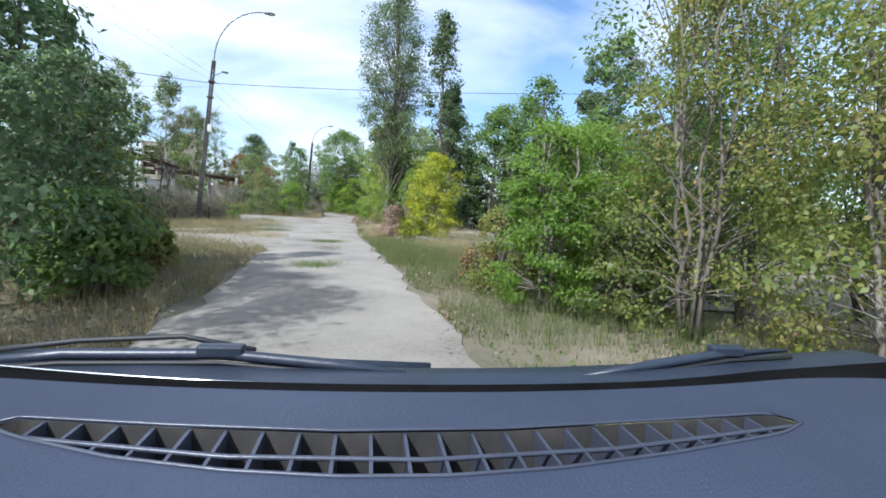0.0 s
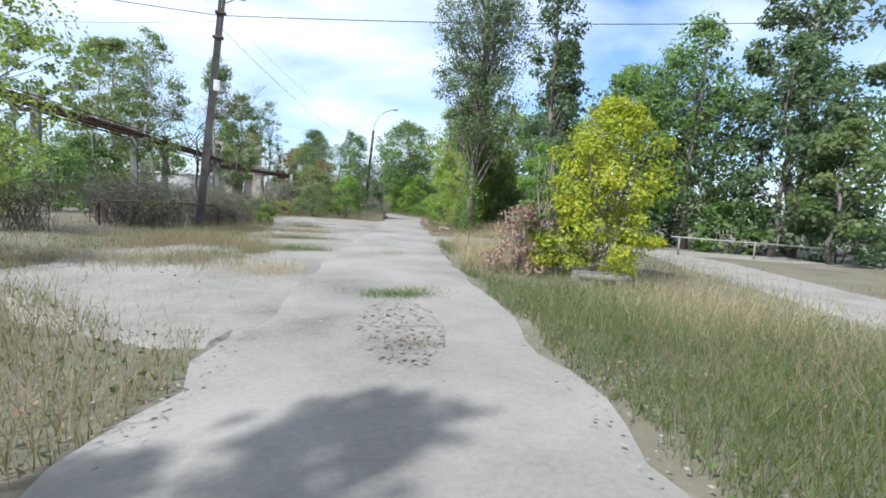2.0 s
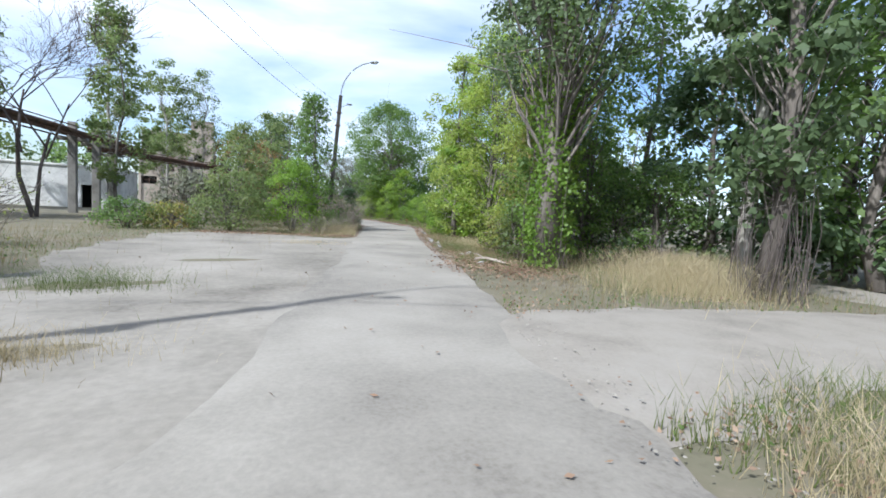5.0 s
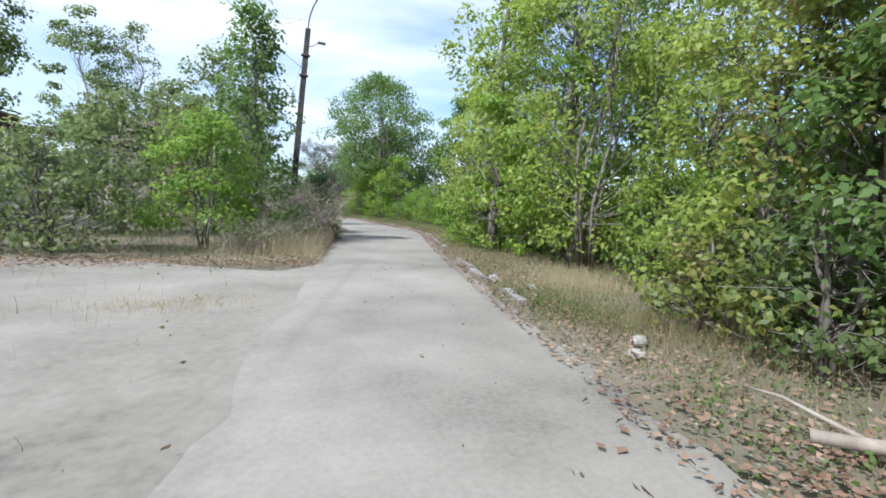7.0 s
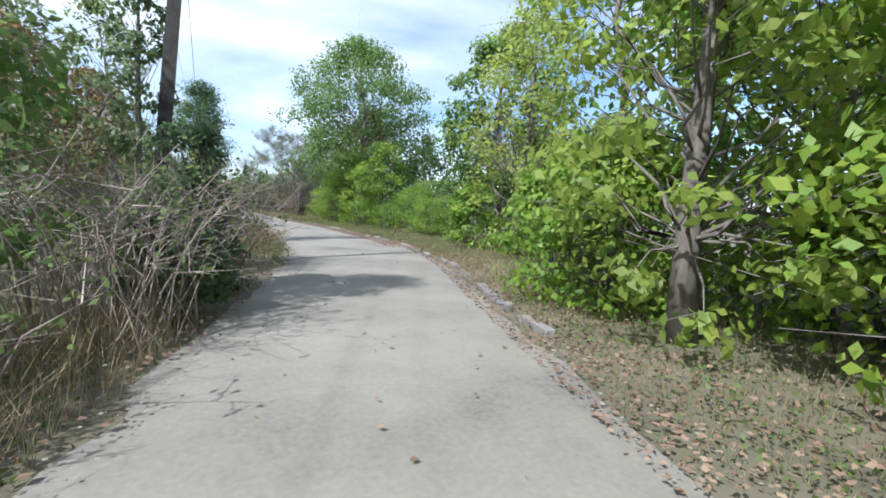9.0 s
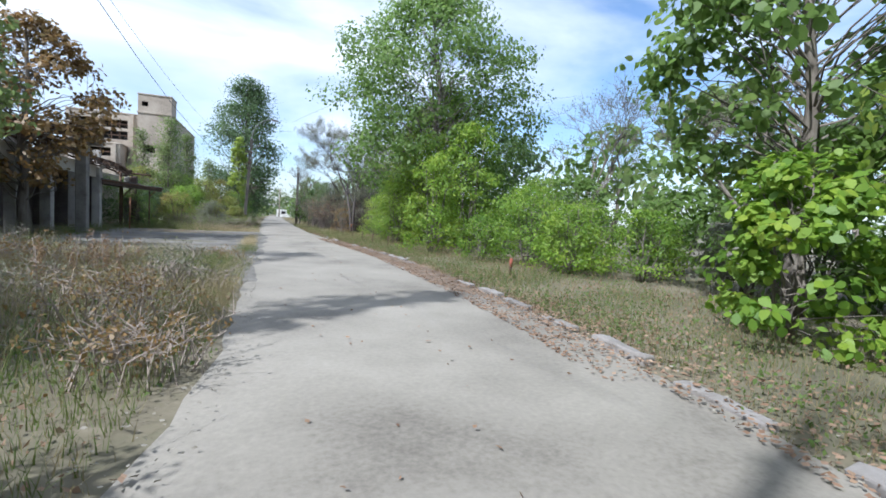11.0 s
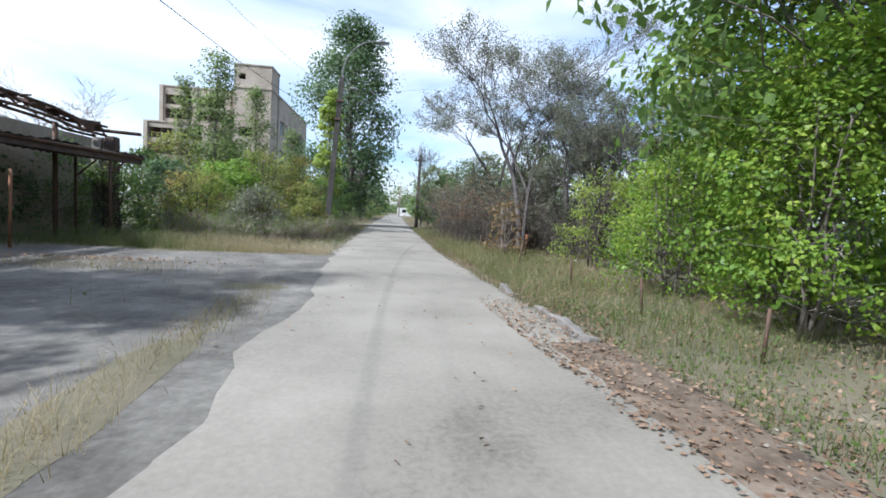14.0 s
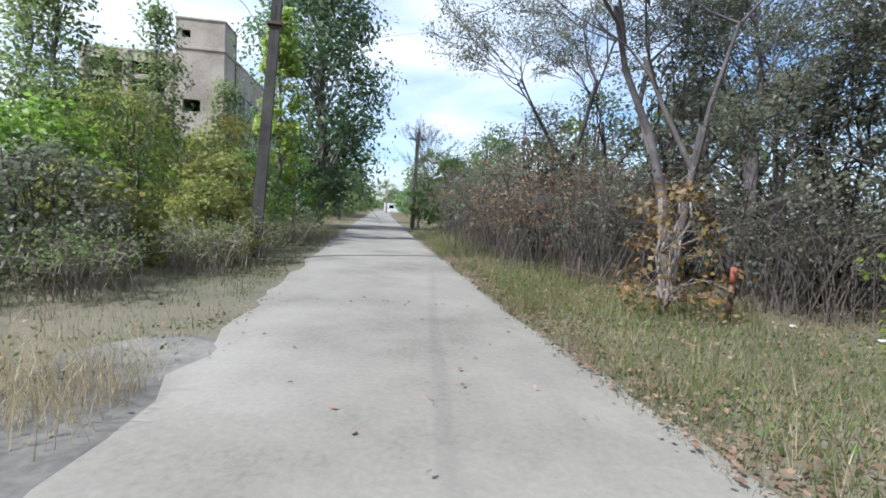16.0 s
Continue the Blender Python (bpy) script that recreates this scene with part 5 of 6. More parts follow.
shrub(23.5, 78.0, 6.4, 3.2, L_BRIGHT, 9500, 0.085, 115, "bright green young growth before the big tree", clumps=80, trunk=0.06)
for i, (x, y, h, w, n) in enumerate(((22.1, 82.3, 2.9, 2.5, 8000), (21.9, 79.2, 3.3, 2.6, 9000), (22.6, 84.2, 2.4, 2.2, 5000))):
    shrub(x, y, h, w, L_BRIGHT, n, 0.055, 117 + i, "bright yellow-green shrub leaning over the verge", clumps=80, tight=0.17)
shrub(23.8, 82.0, 4.8, 3.4, L_BRIGHT, 10000, 0.07, 116, "tall yellow-green growth beside the big tree", clumps=85)
shrub(22.6, 79.8, 4.4, 3.6, L_BRIGHT, 15000, 0.062, 109, "bright yellow-green shrub at the verge", fine=True, clumps=75)
shrub(24.3, 74.8, 6.0, 3.8, L_BRIGHT, 11000, 0.10, 110, "large-leaved bright green young tree", fine=True, clumps=65)
shrub(25.2, 77.2, 2.4, 2.2, L_GREEN, 3500, 0.12, 111, "green undergrowth below the big tree", clumps=50)
tree(25.0, 83.6, 8.6, 5.4, "round", L_FRESH, 13000, 0.095, 112, "tree with hanging yellow-green branches", trunk=0.13, clumps=85, clear=0.22, tight=0.12)
shrub(22.7, 87.2, 3.1, 2.6, L_FRESH, 5200, 0.06, 113, "half-bare green shrub in the grass", clumps=75, bark=M_THICKET)
shrub(20.6, 90.2, 2.0, 1.8, L_OCHRE, 900, 0.08, 114, "brown twiggy shrub at the verge", clumps=60, bark=M_TWIG)
for i, (x, y, h, w, lf) in enumerate(((20.0, 31.6, 2.6, 3.4, L_DARK), (22.4, 28.8, 2.8, 3.8, L_DARK), (24.6, 25.6, 2.6, 3.8, L_GREEN), (26.4, 22.0, 2.8, 3.8, L_DARK), (28.6, 18.0, 2.8, 4.0, L_DARK), (29.6, 13.5, 3.0, 4.2, L_GREEN), (25.5, 10.5, 2.6, 3.6, L_MIXED),
                                      (28.5, 88.0, 3.2, 4.0, L_POPLAR), (29.0, 92.0, 3.6, 4.4, L_POPLAR), (29.5, 97.0, 3.6, 4.4, L_DARK), (27.0, 102.0, 3.4, 4.0, L_POPLAR), (24.0, 104.0, 3.2, 3.8, L_GREEN), (28.6, 80.0, 3.2, 4.0, L_GREEN), (29.0, 74.0, 3.0, 4.0, L_POPLAR), (28.0, 66.0, 2.8, 3.8, L_GREEN), (26.4, 61.0, 2.8, 3.6, L_GREEN), (25.5, 56.5, 3.0, 3.8, L_DARK))):
    shrub(x, y, h, w, lf, 3000, 0.17, 800 + i, "dense undergrowth closing the edge of the wood", clumps=60)
# grey half-bare trees
for i, (x, y, h, w) in enumerate(((21.6, 91.6, 10.2, 4.2), (23.6, 92.4, 9.6, 4.2), (25.6, 93.2, 7.0, 3.8), (22.2, 97.0, 10.0, 4.6), (25.0, 88.4, 7.0, 3.4), (27.5, 97.0, 8.5, 4.5))):
    bare_tree(x, y, h, w, 120 + i, 0.13, "grey half-bare tree with fine twigs and small dull leaves", L_GREY, 19000, 0.062, mat=M_GREYTWIG, twigs=300)
for i, (x, y, h, w) in enumerate(((20.0, 95.0, 2.6, 2.4), (19.7, 98.0, 2.8, 2.6), (20.4, 101.5, 3.0, 2.8), (22.0, 94.0, 2.8, 2.6), (24.0, 94.8, 2.4, 2.6), (23.2, 90.6, 2.2, 2.2), (20.4, 106.0, 3.2, 3.0), (21.2, 92.8, 2.4, 2.2), (25.6, 91.4, 2.6, 2.6), (27.5, 93.0, 3.0, 3.0), (22.6, 99.5, 3.4, 3.2), (25.0, 97.0, 3.0, 3.0))):
    brushwood(x, y, h * 1.15, w * 1.2, 130 + i, "brown tangled brushwood beside the road", (L_BROWN, L_GREY, L_GREY)[i % 3], 2600, 0.065, 125, M_THICKET)
for i, (x, y, h, w, lf) in enumerate(((22.6, 93.4, 5.2, 3.6, L_GREY), (24.6, 91.4, 4.6, 3.4, L_GREY), (26.6, 90.0, 5.0, 3.6, L_GREY), (21.0, 97.2, 4.6, 3.2, L_GREY), (23.4, 98.6, 5.6, 4.0, L_POPLAR), (28.4, 87.0, 5.0, 3.8, L_GREY), (20.6, 101.0, 4.6, 3.2, L_POPLAR), (24.4, 86.6, 4.2, 2.6, L_FRESH))):
    shrub(x, y, h, w, lf, 6000, 0.085, 740 + i, "tall grey-green thicket with dense brown twigs", clumps=110, bark=M_THICKET, stems=9, trunk=0.11, hollow=0.2)

# left side, first metres
for i, (x, y, h, w, lf) in enumerate(((-2.7, 4.4, 5.6, 3.2, L_DARK), (-2.1, 6.6, 4.6, 2.8, L_DARK), (-1.5, 8.6, 3.3, 2.4, L_DARK), (-1.7, 10.4, 2.4, 2.2, L_MIXED), (-3.6, 9.2, 4.6, 2.8, L_DARK), (-4.4, 12.6, 3.4, 3.0, L_GREEN), (-5.6, 16.5, 3.2, 3.2, L_MIXED), (-3.6, 1.2, 5.4, 3.0, L_DARK), (-4.8, 20.0, 2.6, 3.0, L_MIXED), (-1.0, 7.2, 1.3, 1.4, L_GREEN), (-0.8, 9.4, 1.1, 1.3, L_MIXED))):
    shrub(x, y, h, w, lf, 9500, 0.068, 150 + i, "dense dark green roadside shrub", clumps=90)
tree(-2.3, 9.6, 6.6, 1.9, "column", L_DARK, 2200, 0.15, 160, "thin tree of heaven with long feathered leaves", trunk=0.06, clumps=45, clear=0.35, tight=0.2)
tree(-6.5, 17.0, 6.6, 4.2, "round", L_MIXED, 5000, 0.12, 161, "yellowing tree among shrubs", trunk=0.12, clumps=60)
tree(-4.4, 25.2, 7.2, 4.6, "round", L_FRESH, 9000, 0.09, 162, "yellow-green tree beside the pipe rack", trunk=0.12, clumps=60)
for i, (x, y, h, w) in enumerate(((-0.6, 27.4, 1.0, 1.7), (1.2, 29.4, 1.1, 1.8), (2.0, 33.2, 1.3, 2.0), (0.2, 33.0, 1.4, 2.2), (-2.4, 30.0, 1.5, 2.4), (0.6, 37.5, 1.5, 2.4), (-1.8, 35.5, 1.6, 2.6), (-3.6, 25.4, 1.2, 2.0))):
    brushwood(x, y, h * 1.25, w, 170 + i, "dry grey-brown brushwood in the weeds", L_MIXED, 900, 0.05, 120, M_THICKET)
for i, (x, y, h, w) in enumerate(((-0.5, 31.0, 1.9, 2.6), (-1.8, 28.8, 1.8, 2.4), (0.8, 35.0, 1.5, 2.3), (-3.2, 33.0, 2.0, 2.8), (0.6, 29.6, 1.3, 1.8))):
    brushwood(x, y, h, w, 350 + i, "grey half-dead scrub round the lamp pole", L_GREY, 2200, 0.055, 130, M_THICKET)
shrub(2.7, 32.6, 0.95, 0.9, L_LIME, 1800, 0.07, 179, "small round green shrub at the yard's edge", clumps=35)
# behind the first yard
for i, (x, y, h, w, lf, n) in enumerate(((6.3, 45.4, 2.6, 3.2, L_BIRCH, 5000), (8.9, 46.6, 3.3, 2.8, L_LIME, 6500), (4.0, 46.0, 1.0, 2.4, L_MIXED, 2000), (2.6, 45.4, 1.1, 2.6, L_GREEN, 2000))):
    shrub(x, y, h, w, lf, int(n * 1.2), 0.085, 180 + i, "green shrub behind the concrete yard", clumps=75)
for i, (x, y, h, w) in enumerate(((11.9, 48.6, 2.3, 1.8), (12.3, 51.0, 2.2, 1.7), (12.8, 53.4, 2.3, 1.6), (11.4, 51.6, 2.0, 1.8), (10.9, 46.6, 1.1, 1.5), (9.9, 45.8, 1.0, 1.6))):
    brushwood(x, y, h * 0.85, w * 1.1, 190 + i, "dense grey-brown brushwood round the lamp pole", L_BIRCH, 1000, 0.06, 110)
shrub(12.4, 51.0, 2.4, 1.5, L_DARK, 5200, 0.07, 194, "dark twiggy shrub at the road's edge", clumps=70, bark=M_THICKET, stems=8)
shrub(12.3, 49.4, 1.2, 1.2, L_DARK, 1800, 0.08, 195, "low dark green shrub at the road's edge", clumps=35)
tree(10.1, 48.9, 7.0, 3.2, "cone", L_GREEN, 6500, 0.10, 193, "airy green young tree beside the lamp pole", trunk=0.09, clumps=120, clear=0.06, tight=0.15, hollow=0.15)
tree(9.2, 52.2, 6.4, 3.4, "round", L_BIRCH, 5000, 0.11, 196, "airy green tree behind the brushwood", trunk=0.1, clumps=90, clear=0.1)
tree(6.6, 50.4, 4.2, 3.2, "round", L_BIRCH, 3000, 0.12, 197, "green tree behind the brushwood", trunk=0.1, clumps=70, clear=0.08)
tree(11.1, 58.9, 8.9, 2.4, "column", L_POPLAR, 3000, 0.13, 198, "slender young poplar behind the brushwood", trunk=0.1, clumps=60, clear=0.25)
tree(-12.5, 60.0, 5.0, 4.4, "round", L_DARK, 4500, 0.14, 199, "dark green tree by the pipe rack", trunk=0.1, clumps=60, clear=0.08)
tree(7.0, 62.0, 7.0, 4.0, "round", L_BIRCH, 5500, 0.12, 200, "airy tree with yellowing autumn leaves", trunk=0.12, clumps=60)
# airy trees over the pipe rack
tree(-10.4, 62.0, 15.0, 7.5, "round", L_BIRCH, 13000, 0.20, 201, "tall airy poplar with yellowing leaves", trunk=0.22, clumps=90, clear=0.3, tight=0.11, bark=M_BARK_PALE)
tree(-16.5, 58.0, 14.5, 6.0, "round", L_BIRCH, 6000, 0.20, 202, "airy tree with yellowing leaves", trunk=0.18, clumps=60, clear=0.3, tight=0.12, bark=M_BARK_PALE)
bare_tree(-1.8, 50.5, 13.0, 5.0, 208, 0.12, "bare tree with purple-brown twigs", L_BROWN, 1200, 0.07, twigs=600, mat=M_THICKET)
for i, (x, y, h, w, n) in enumerate(((-5.2, 50.0, 13.0, 5.2, 9000), (-8.8, 51.0, 12.0, 5.0, 7000), (3.4, 77.0, 14.0, 4.6, 7000))):
    tree(x, y, h, w, "round", L_BIRCH, n, 0.13, 221 + i, "airy poplar with yellowing leaves among the ruins", trunk=0.14, clumps=110, clear=0.15, tight=0.13, bark=M_BARK_PALE)
tree(8.4, 59.0, 5.4, 3.4, "round", L_OCHRE, 4500, 0.11, 225, "rust-brown tree behind the first yard", trunk=0.09, clumps=70, clear=0.1)
for i, (x, y) in enumerate(((-7.2, 30.0), (-9.4, 34.0), (-6.4, 36.4), (-11.6, 39.0), (-8.4, 42.0), (-13.6, 44.0), (-10.0, 47.6), (-6.6, 53.0), (-16.0, 33.0), (-11.0, 26.0), (4.4, 50.0))):
    shrub(x, y, 1.9 + 0.5 * (i % 3), 3.6, (L_MIXED, L_GREY, L_GREEN)[i % 3], 4200, 0.12, 840 + i, "low mixed scrub in the overgrown works ground", clumps=70, bark=M_THICKET)
tree(0.6, 54.6, 10.2, 3.4, "round", L_BIRCH, 5000, 0.14, 207, "airy young tree beside the pipe rack", trunk=0.1, clumps=70, clear=0.2)
tree(-2.2, 67.3, 16.5, 5.0, "column", L_BIRCH, 8500, 0.16, 204, "slim airy poplar behind the shed", trunk=0.16, clumps=60, clear=0.3, bark=M_BARK_PALE)
tree(0.4, 76.0, 14.5, 5.0, "round", L_BIRCH, 8000, 0.16, 205, "slim airy tree with yellowing leaves", trunk=0.15, clumps=55, clear=0.35, bark=M_BARK_PALE)
tree(-1.5, 92.0, 12.5, 4.4, "cone", L_BIRCH, 5000, 0.21, 206, "airy poplar behind the hall", trunk=0.18, clumps=70, clear=0.3, bark=M_BARK_PALE)
for i, (x, y, h, w) in enumerate(((-20.0, 52.0, 10.0, 7.0), (-24.0, 44.0, 9.0, 7.0), (-14.0, 48.0, 6.0, 5.0), (-9.5, 52.0, 5.0, 4.6), (-17.0, 38.0, 6.0, 5.0), (-26.0, 34.0, 9.0, 7.0), (-20.0, 24.0, 8.0, 6.0), (-12.0, 30.0, 4.5, 4.4), (-12.0, 20.0, 6.0, 5.0))):
    tree(x, y, h, w, "round", (L_GREEN, L_MIXED, L_BIRCH)[i % 3], 3800, 0.22, 210 + i, "green tree in the overgrown works ground", boost=1.0, trunk=0.14, clumps=60, clear=0.08)

# left, past the bend
tree(9.0, 66.8, 9.0, 3.6, "round", L_BIRCH, 4500, 0.13, 230, "grey-green airy tree close to the road", trunk=0.12, clumps=65, clear=0.25)
tree(6.9, 76.6, 8.2, 5.4, "round", L_OCHRE, 8000, 0.15, 231, "broad tree with rust-brown leaves before the hall", trunk=0.2, clumps=100, clear=0.25, tight=0.12)
for i, (x, y, h, w, lf) in enumerate(((13.3, 56.6, 1.7, 1.8, L_BROWN), (12.6, 59.0, 1.4, 1.8, L_OCHRE), (11.2, 61.6, 1.2, 1.8, L_BROWN), (9.4, 60.0, 2.2, 2.6, L_OCHRE))):
    shrub(x, y, h, w, lf, 900, 0.08, 240 + i, "dry weedy shrub at the road's edge", clumps=70, bark=M_TWIG, stems=7)
bare_tree(-1.6, 101.4, 9.2, 5.0, 245, 0.14, "bare tree behind the hall's roof")
for i, (x, y, h, w, lf, n) in enumerate(((9.7, 93.8, 3.0, 3.2, L_LIME, 6500), (11.4, 92.6, 1.7, 2.2, L_MIXED, 3500), (12.3, 96.4, 2.4, 2.4, L_MIXED, 3500), (8.4, 99.0, 4.2, 4.2, L_LIME, 5500), (11.3, 100.2, 4.0, 3.2, L_MIXED, 4500),
                                          (9.4, 105.0, 4.4, 4.4, L_FRESH, 4500), (6.0, 97.5, 4.4, 4.0, L_MIXED, 4000), (12.9, 103.5, 3.2, 2.4, L_GREEN, 3000), (4.2, 92.5, 3.2, 3.4, L_DARK, 3000), (4.6, 88.6, 2.6, 3.0, L_DARK, 4000), (7.6, 93.4, 2.8, 2.8, L_DARK, 4000), (5.6, 95.4, 3.4, 3.2, L_GREEN, 4000), (13.0, 109.5, 3.4, 2.6, L_DARK, 2500))):
    shrub(x, y, h, w, lf, int(n * 1.2), 0.10, 250 + i, "dense green shrubbery with reddish tips beside the road", clumps=80)
for i, (x, y, h, w, n) in enumerate(((5.2, 100.3, 7.9, 2.3, 4200), (7.7, 97.8, 8.7, 3.0, 7000), (8.3, 102.0, 8.1, 2.6, 5000), (6.4, 103.0, 6.8, 2.6, 3500), (9.9, 104.5, 6.2, 2.6, 3500))):
    tree(x, y, h, w * 1.1, "cone", L_BIRCH, int(n * 1.2), 0.10, 262 + i, "young yellow-green poplar before the factory", trunk=0.07, clumps=230, clear=0.05, tight=0.17, hollow=0.05)
tree(12.6, 101.6, 8.2, 2.2, "column", L_FRESH, 6500, 0.125, 268, "bright green poplar sapling behind the lamp pole", trunk=0.1, clumps=90, clear=0.08)
bare_tree(18.9, 116.0, 8.5, 2.6, 266, 0.10, "thin bare tree by a utility pole")

for i, (x, y, h, w) in enumerate(((12.6, 90.4, 1.0, 1.8), (13.4, 92.6, 1.0, 1.6), (11.4, 89.4, 0.9, 1.9), (9.8, 90.0, 1.1, 2.0), (13.3, 95.4, 1.1, 1.6), (13.9, 98.6, 1.1, 1.4))):
    brushwood(x, y, h, w, 340 + i, "olive dry weeds and brush beside the lamp", L_BIRCH, 1500, 0.05, 90, M_TWIG)
for i, (x, y, h, w) in enumerate(((12.4, 64.4, 0.9, 1.6), (13.7, 65.4, 0.8, 1.3), (11.0, 65.6, 1.0, 1.7), (14.3, 63.0, 0.8, 1.2), (13.9, 61.0, 0.8, 1.4), (9.8, 67.2, 1.1, 1.8), (14.5, 67.0, 0.6, 0.9), (12.5, 61.8, 0.9, 1.6), (14.6, 59.0, 0.7, 1.1))):
    brushwood(x, y, h * 0.75, w * 1.25, 360 + i, "dead brown weeds and dock at the road's edge", (L_OCHRE, L_GREY)[i % 2], 700, 0.045, 70, M_TWIG)
for i, (x, y, h, w, lf) in enumerate(((11.6, 91.2, 1.9, 2.4, L_GREY), (9.4, 91.6, 2.4, 2.8, L_MIXED), (7.2, 90.6, 2.6, 2.8, L_GREEN), (13.0, 93.8, 1.6, 1.8, L_MIXED), (10.6, 95.2, 3.6, 2.8, L_MIXED), (5.0, 90.6, 3.4, 3.0, L_GREEN), (12.6, 98.8, 2.8, 2.2, L_GREEN))):
    shrub(x, y, h, w, lf, 6800, 0.06, 760 + i, "dense tangled bushes behind the second yard", clumps=85, bark=M_THICKET)
# woods along the far road and round about
far = [(20.6, 112.0), (21.5, 120.0), (20.4, 128.0), (22.0, 137.0), (20.8, 148.0), (22.0, 160.0), (21.0, 175.0), (22.5, 192.0), (12.0, 124.0), (11.4, 134.0), (12.0, 146.0), (11.0, 158.0), (12.2, 172.0), (11.0, 190.0), (12.5, 208.0), (24.0, 210.0)]
for i, (x, y) in enumerate(far):
    r = (i * 37 % 11) / 11
    tree(x + r, y, 4.2 + 3.8 * r, 4.5 + 1.5 * r, "round", (L_GREEN, L_POPLAR, L_BIRCH)[i % 3], 2600, 0.26, 270 + i, "green tree along the far road", boost=0.75, trunk=0.12, clumps=55, clear=0.06)
ring = [(30.0, 60.0), (32.0, 68.0), (34.0, 76.0), (33.0, 86.0), (31.0, 104.0), (30.0, 116.0), (36.0, 40.0), (40.0, 28.0), (42.0, 12.0), (34.0, 50.0), (29.0, 52.0), (38.0, 96.0),
        (-30.0, 66.0), (-34.0, 50.0), (-36.0, 30.0), (-32.0, 14.0), (-24.0, 76.0), (-16.0, 84.0), (-12.0, 98.0), (-18.0, 112.0), (-26.0, 98.0), (28.0, 132.0), (32.0, 150.0), (8.0, 235.0), (28.0, 240.0), (18.0, 246.0)]
for i, (x, y) in enumerate(ring):
    r = (i * 53 % 13) / 13
    tree(x, y, 6.5 + 4.5 * r, 7.0 + 2.0 * r, "round", (L_POPLAR, L_BIRCH, L_GREEN, L_DARK)[i % 4], 2600, 0.36, 300 + i, "tree at the edge of the overgrown ground", boost=0.8, trunk=0.16, clumps=60, clear=0.06)
for i, (x, y, h, w) in enumerate(((30.0, 74.0, 10.0, 4.5), (33.0, 64.0, 8.5, 4.5), (36.0, 82.0, 10.5, 5.0), (28.5, 63.0, 7.5, 4.0))):
    bare_tree(x, y, h, w, 330 + i, 0.14, "grey thin-leaved tree behind the shrubs", L_POPLAR, 900, 0.09, mat=M_BARK)

# far woods on the horizon, one closed belt
rng_b = np.random.default_rng(77)
n_b = 18000
ang_b = rng_b.uniform(0, 2 * math.pi, n_b)
rad_b = rng_b.uniform(260, 330, n_b)
top_b = 9 + 5 * np.sin(ang_b * 23) + 3 * np.sin(ang_b * 61 + 1) + 2 * np.sin(ang_b * 140)
pos_b = np.column_stack([np.cos(ang_b) * rad_b, np.sin(ang_b) * rad_b + 60, rng_b.uniform(0, 1, n_b) ** 0.8 * np.maximum(top_b, 4)])
tagged(polys("far_woods", leaf_quads(rng_b, pos_b, 3.2), 4, L_POPLAR), "distant belt of green woods", "woods", kind="stuff")


# ---------------------------------------------------------------- grass, litter, kerb
def scatter(rng, n, y0, y1, near, reach):
    """Random points beside the road: near is the smallest, reach the largest distance from its middle, on both sides."""
    i = rng.integers(0, len(LINE_XY) - 1, n * 3)
    i = i[(LINE_XY[i, 1] > y0) & (LINE_XY[i, 1] < y1)]
    p, d = LINE_XY[i], LINE_XY[i + 1] - LINE_XY[i]
    d = d / np.linalg.norm(d, axis=1)[:, None]
    s = np.stack([d[:, 1], -d[:, 0]], 1)
    off = near + (reach - near) * rng.uniform(0, 1, len(i)) ** 1.5
    off *= np.where(rng.uniform(size=len(i)) < 0.5, -1, 1)
    return (p + d * rng.uniform(0, 1, (len(i), 1)) + s * off[:, None])[:n]


def free_ground(xy, keep_yard=0.02, rng=None):
    """Away from the road, paths and yards; a few points stay in the yards' joints."""
    d = np.abs(road_side(xy))
    hw = np.array([half_width(y) for y in xy[:, 1]])
    ok = d > hw + 0.12 * np.sin(xy[:, 1] * 2.3) + 0.10
    for poly in (YARD_A, YARD_B):
        ok &= ~(inside(xy, poly) & (rng.uniform(size=len(xy)) > keep_yard))
    for line, half in ((SIDE, 1.2), (MOUTH, 1.5)):
        q = np.array([(p.x, p.y) for p in line])
        m = np.full(len(xy), 9e9)
        for c in q[::2]:
            m = np.minimum(m, np.hypot(xy[:, 0] - c[0], xy[:, 1] - c[1]))
        ok &= m > half
    return ok


def patchy(xy, scale, seed):
    x, y = xy[:, 0] * scale * 3.0, xy[:, 1] * scale * 3.0
    return 0.3 * (np.sin(x + 1.7 * np.sin(0.6 * y + seed)) + np.sin(1.3 * y + 1.4 * np.sin(0.8 * x + 2 * seed))) * 0.8 + 0.16 * np.sin(2.7 * x + seed) * np.sin(3.1 * y + 2.0)


def verge_band(rng, n, y0, y1, a, b, right=1):
    i = rng.integers(0, len(LINE_XY) - 1, n * 8)
    i = i[(LINE_XY[i, 1] > y0) & (LINE_XY[i, 1] < y1)][:n]
    p, d = LINE_XY[i], LINE_XY[i + 1] - LINE_XY[i]
    d = d / np.linalg.norm(d, axis=1)[:, None]
    hw = np.array([half_width(y) for y in p[:, 1]])
    off = hw + a + (b - a) * rng.uniform(0, 1, len(i)) ** 1.3
    return p + d * rng.uniform(0, 1, (len(i), 1)) + right * np.stack([d[:, 1], -d[:, 0]], 1) * off[:, None]


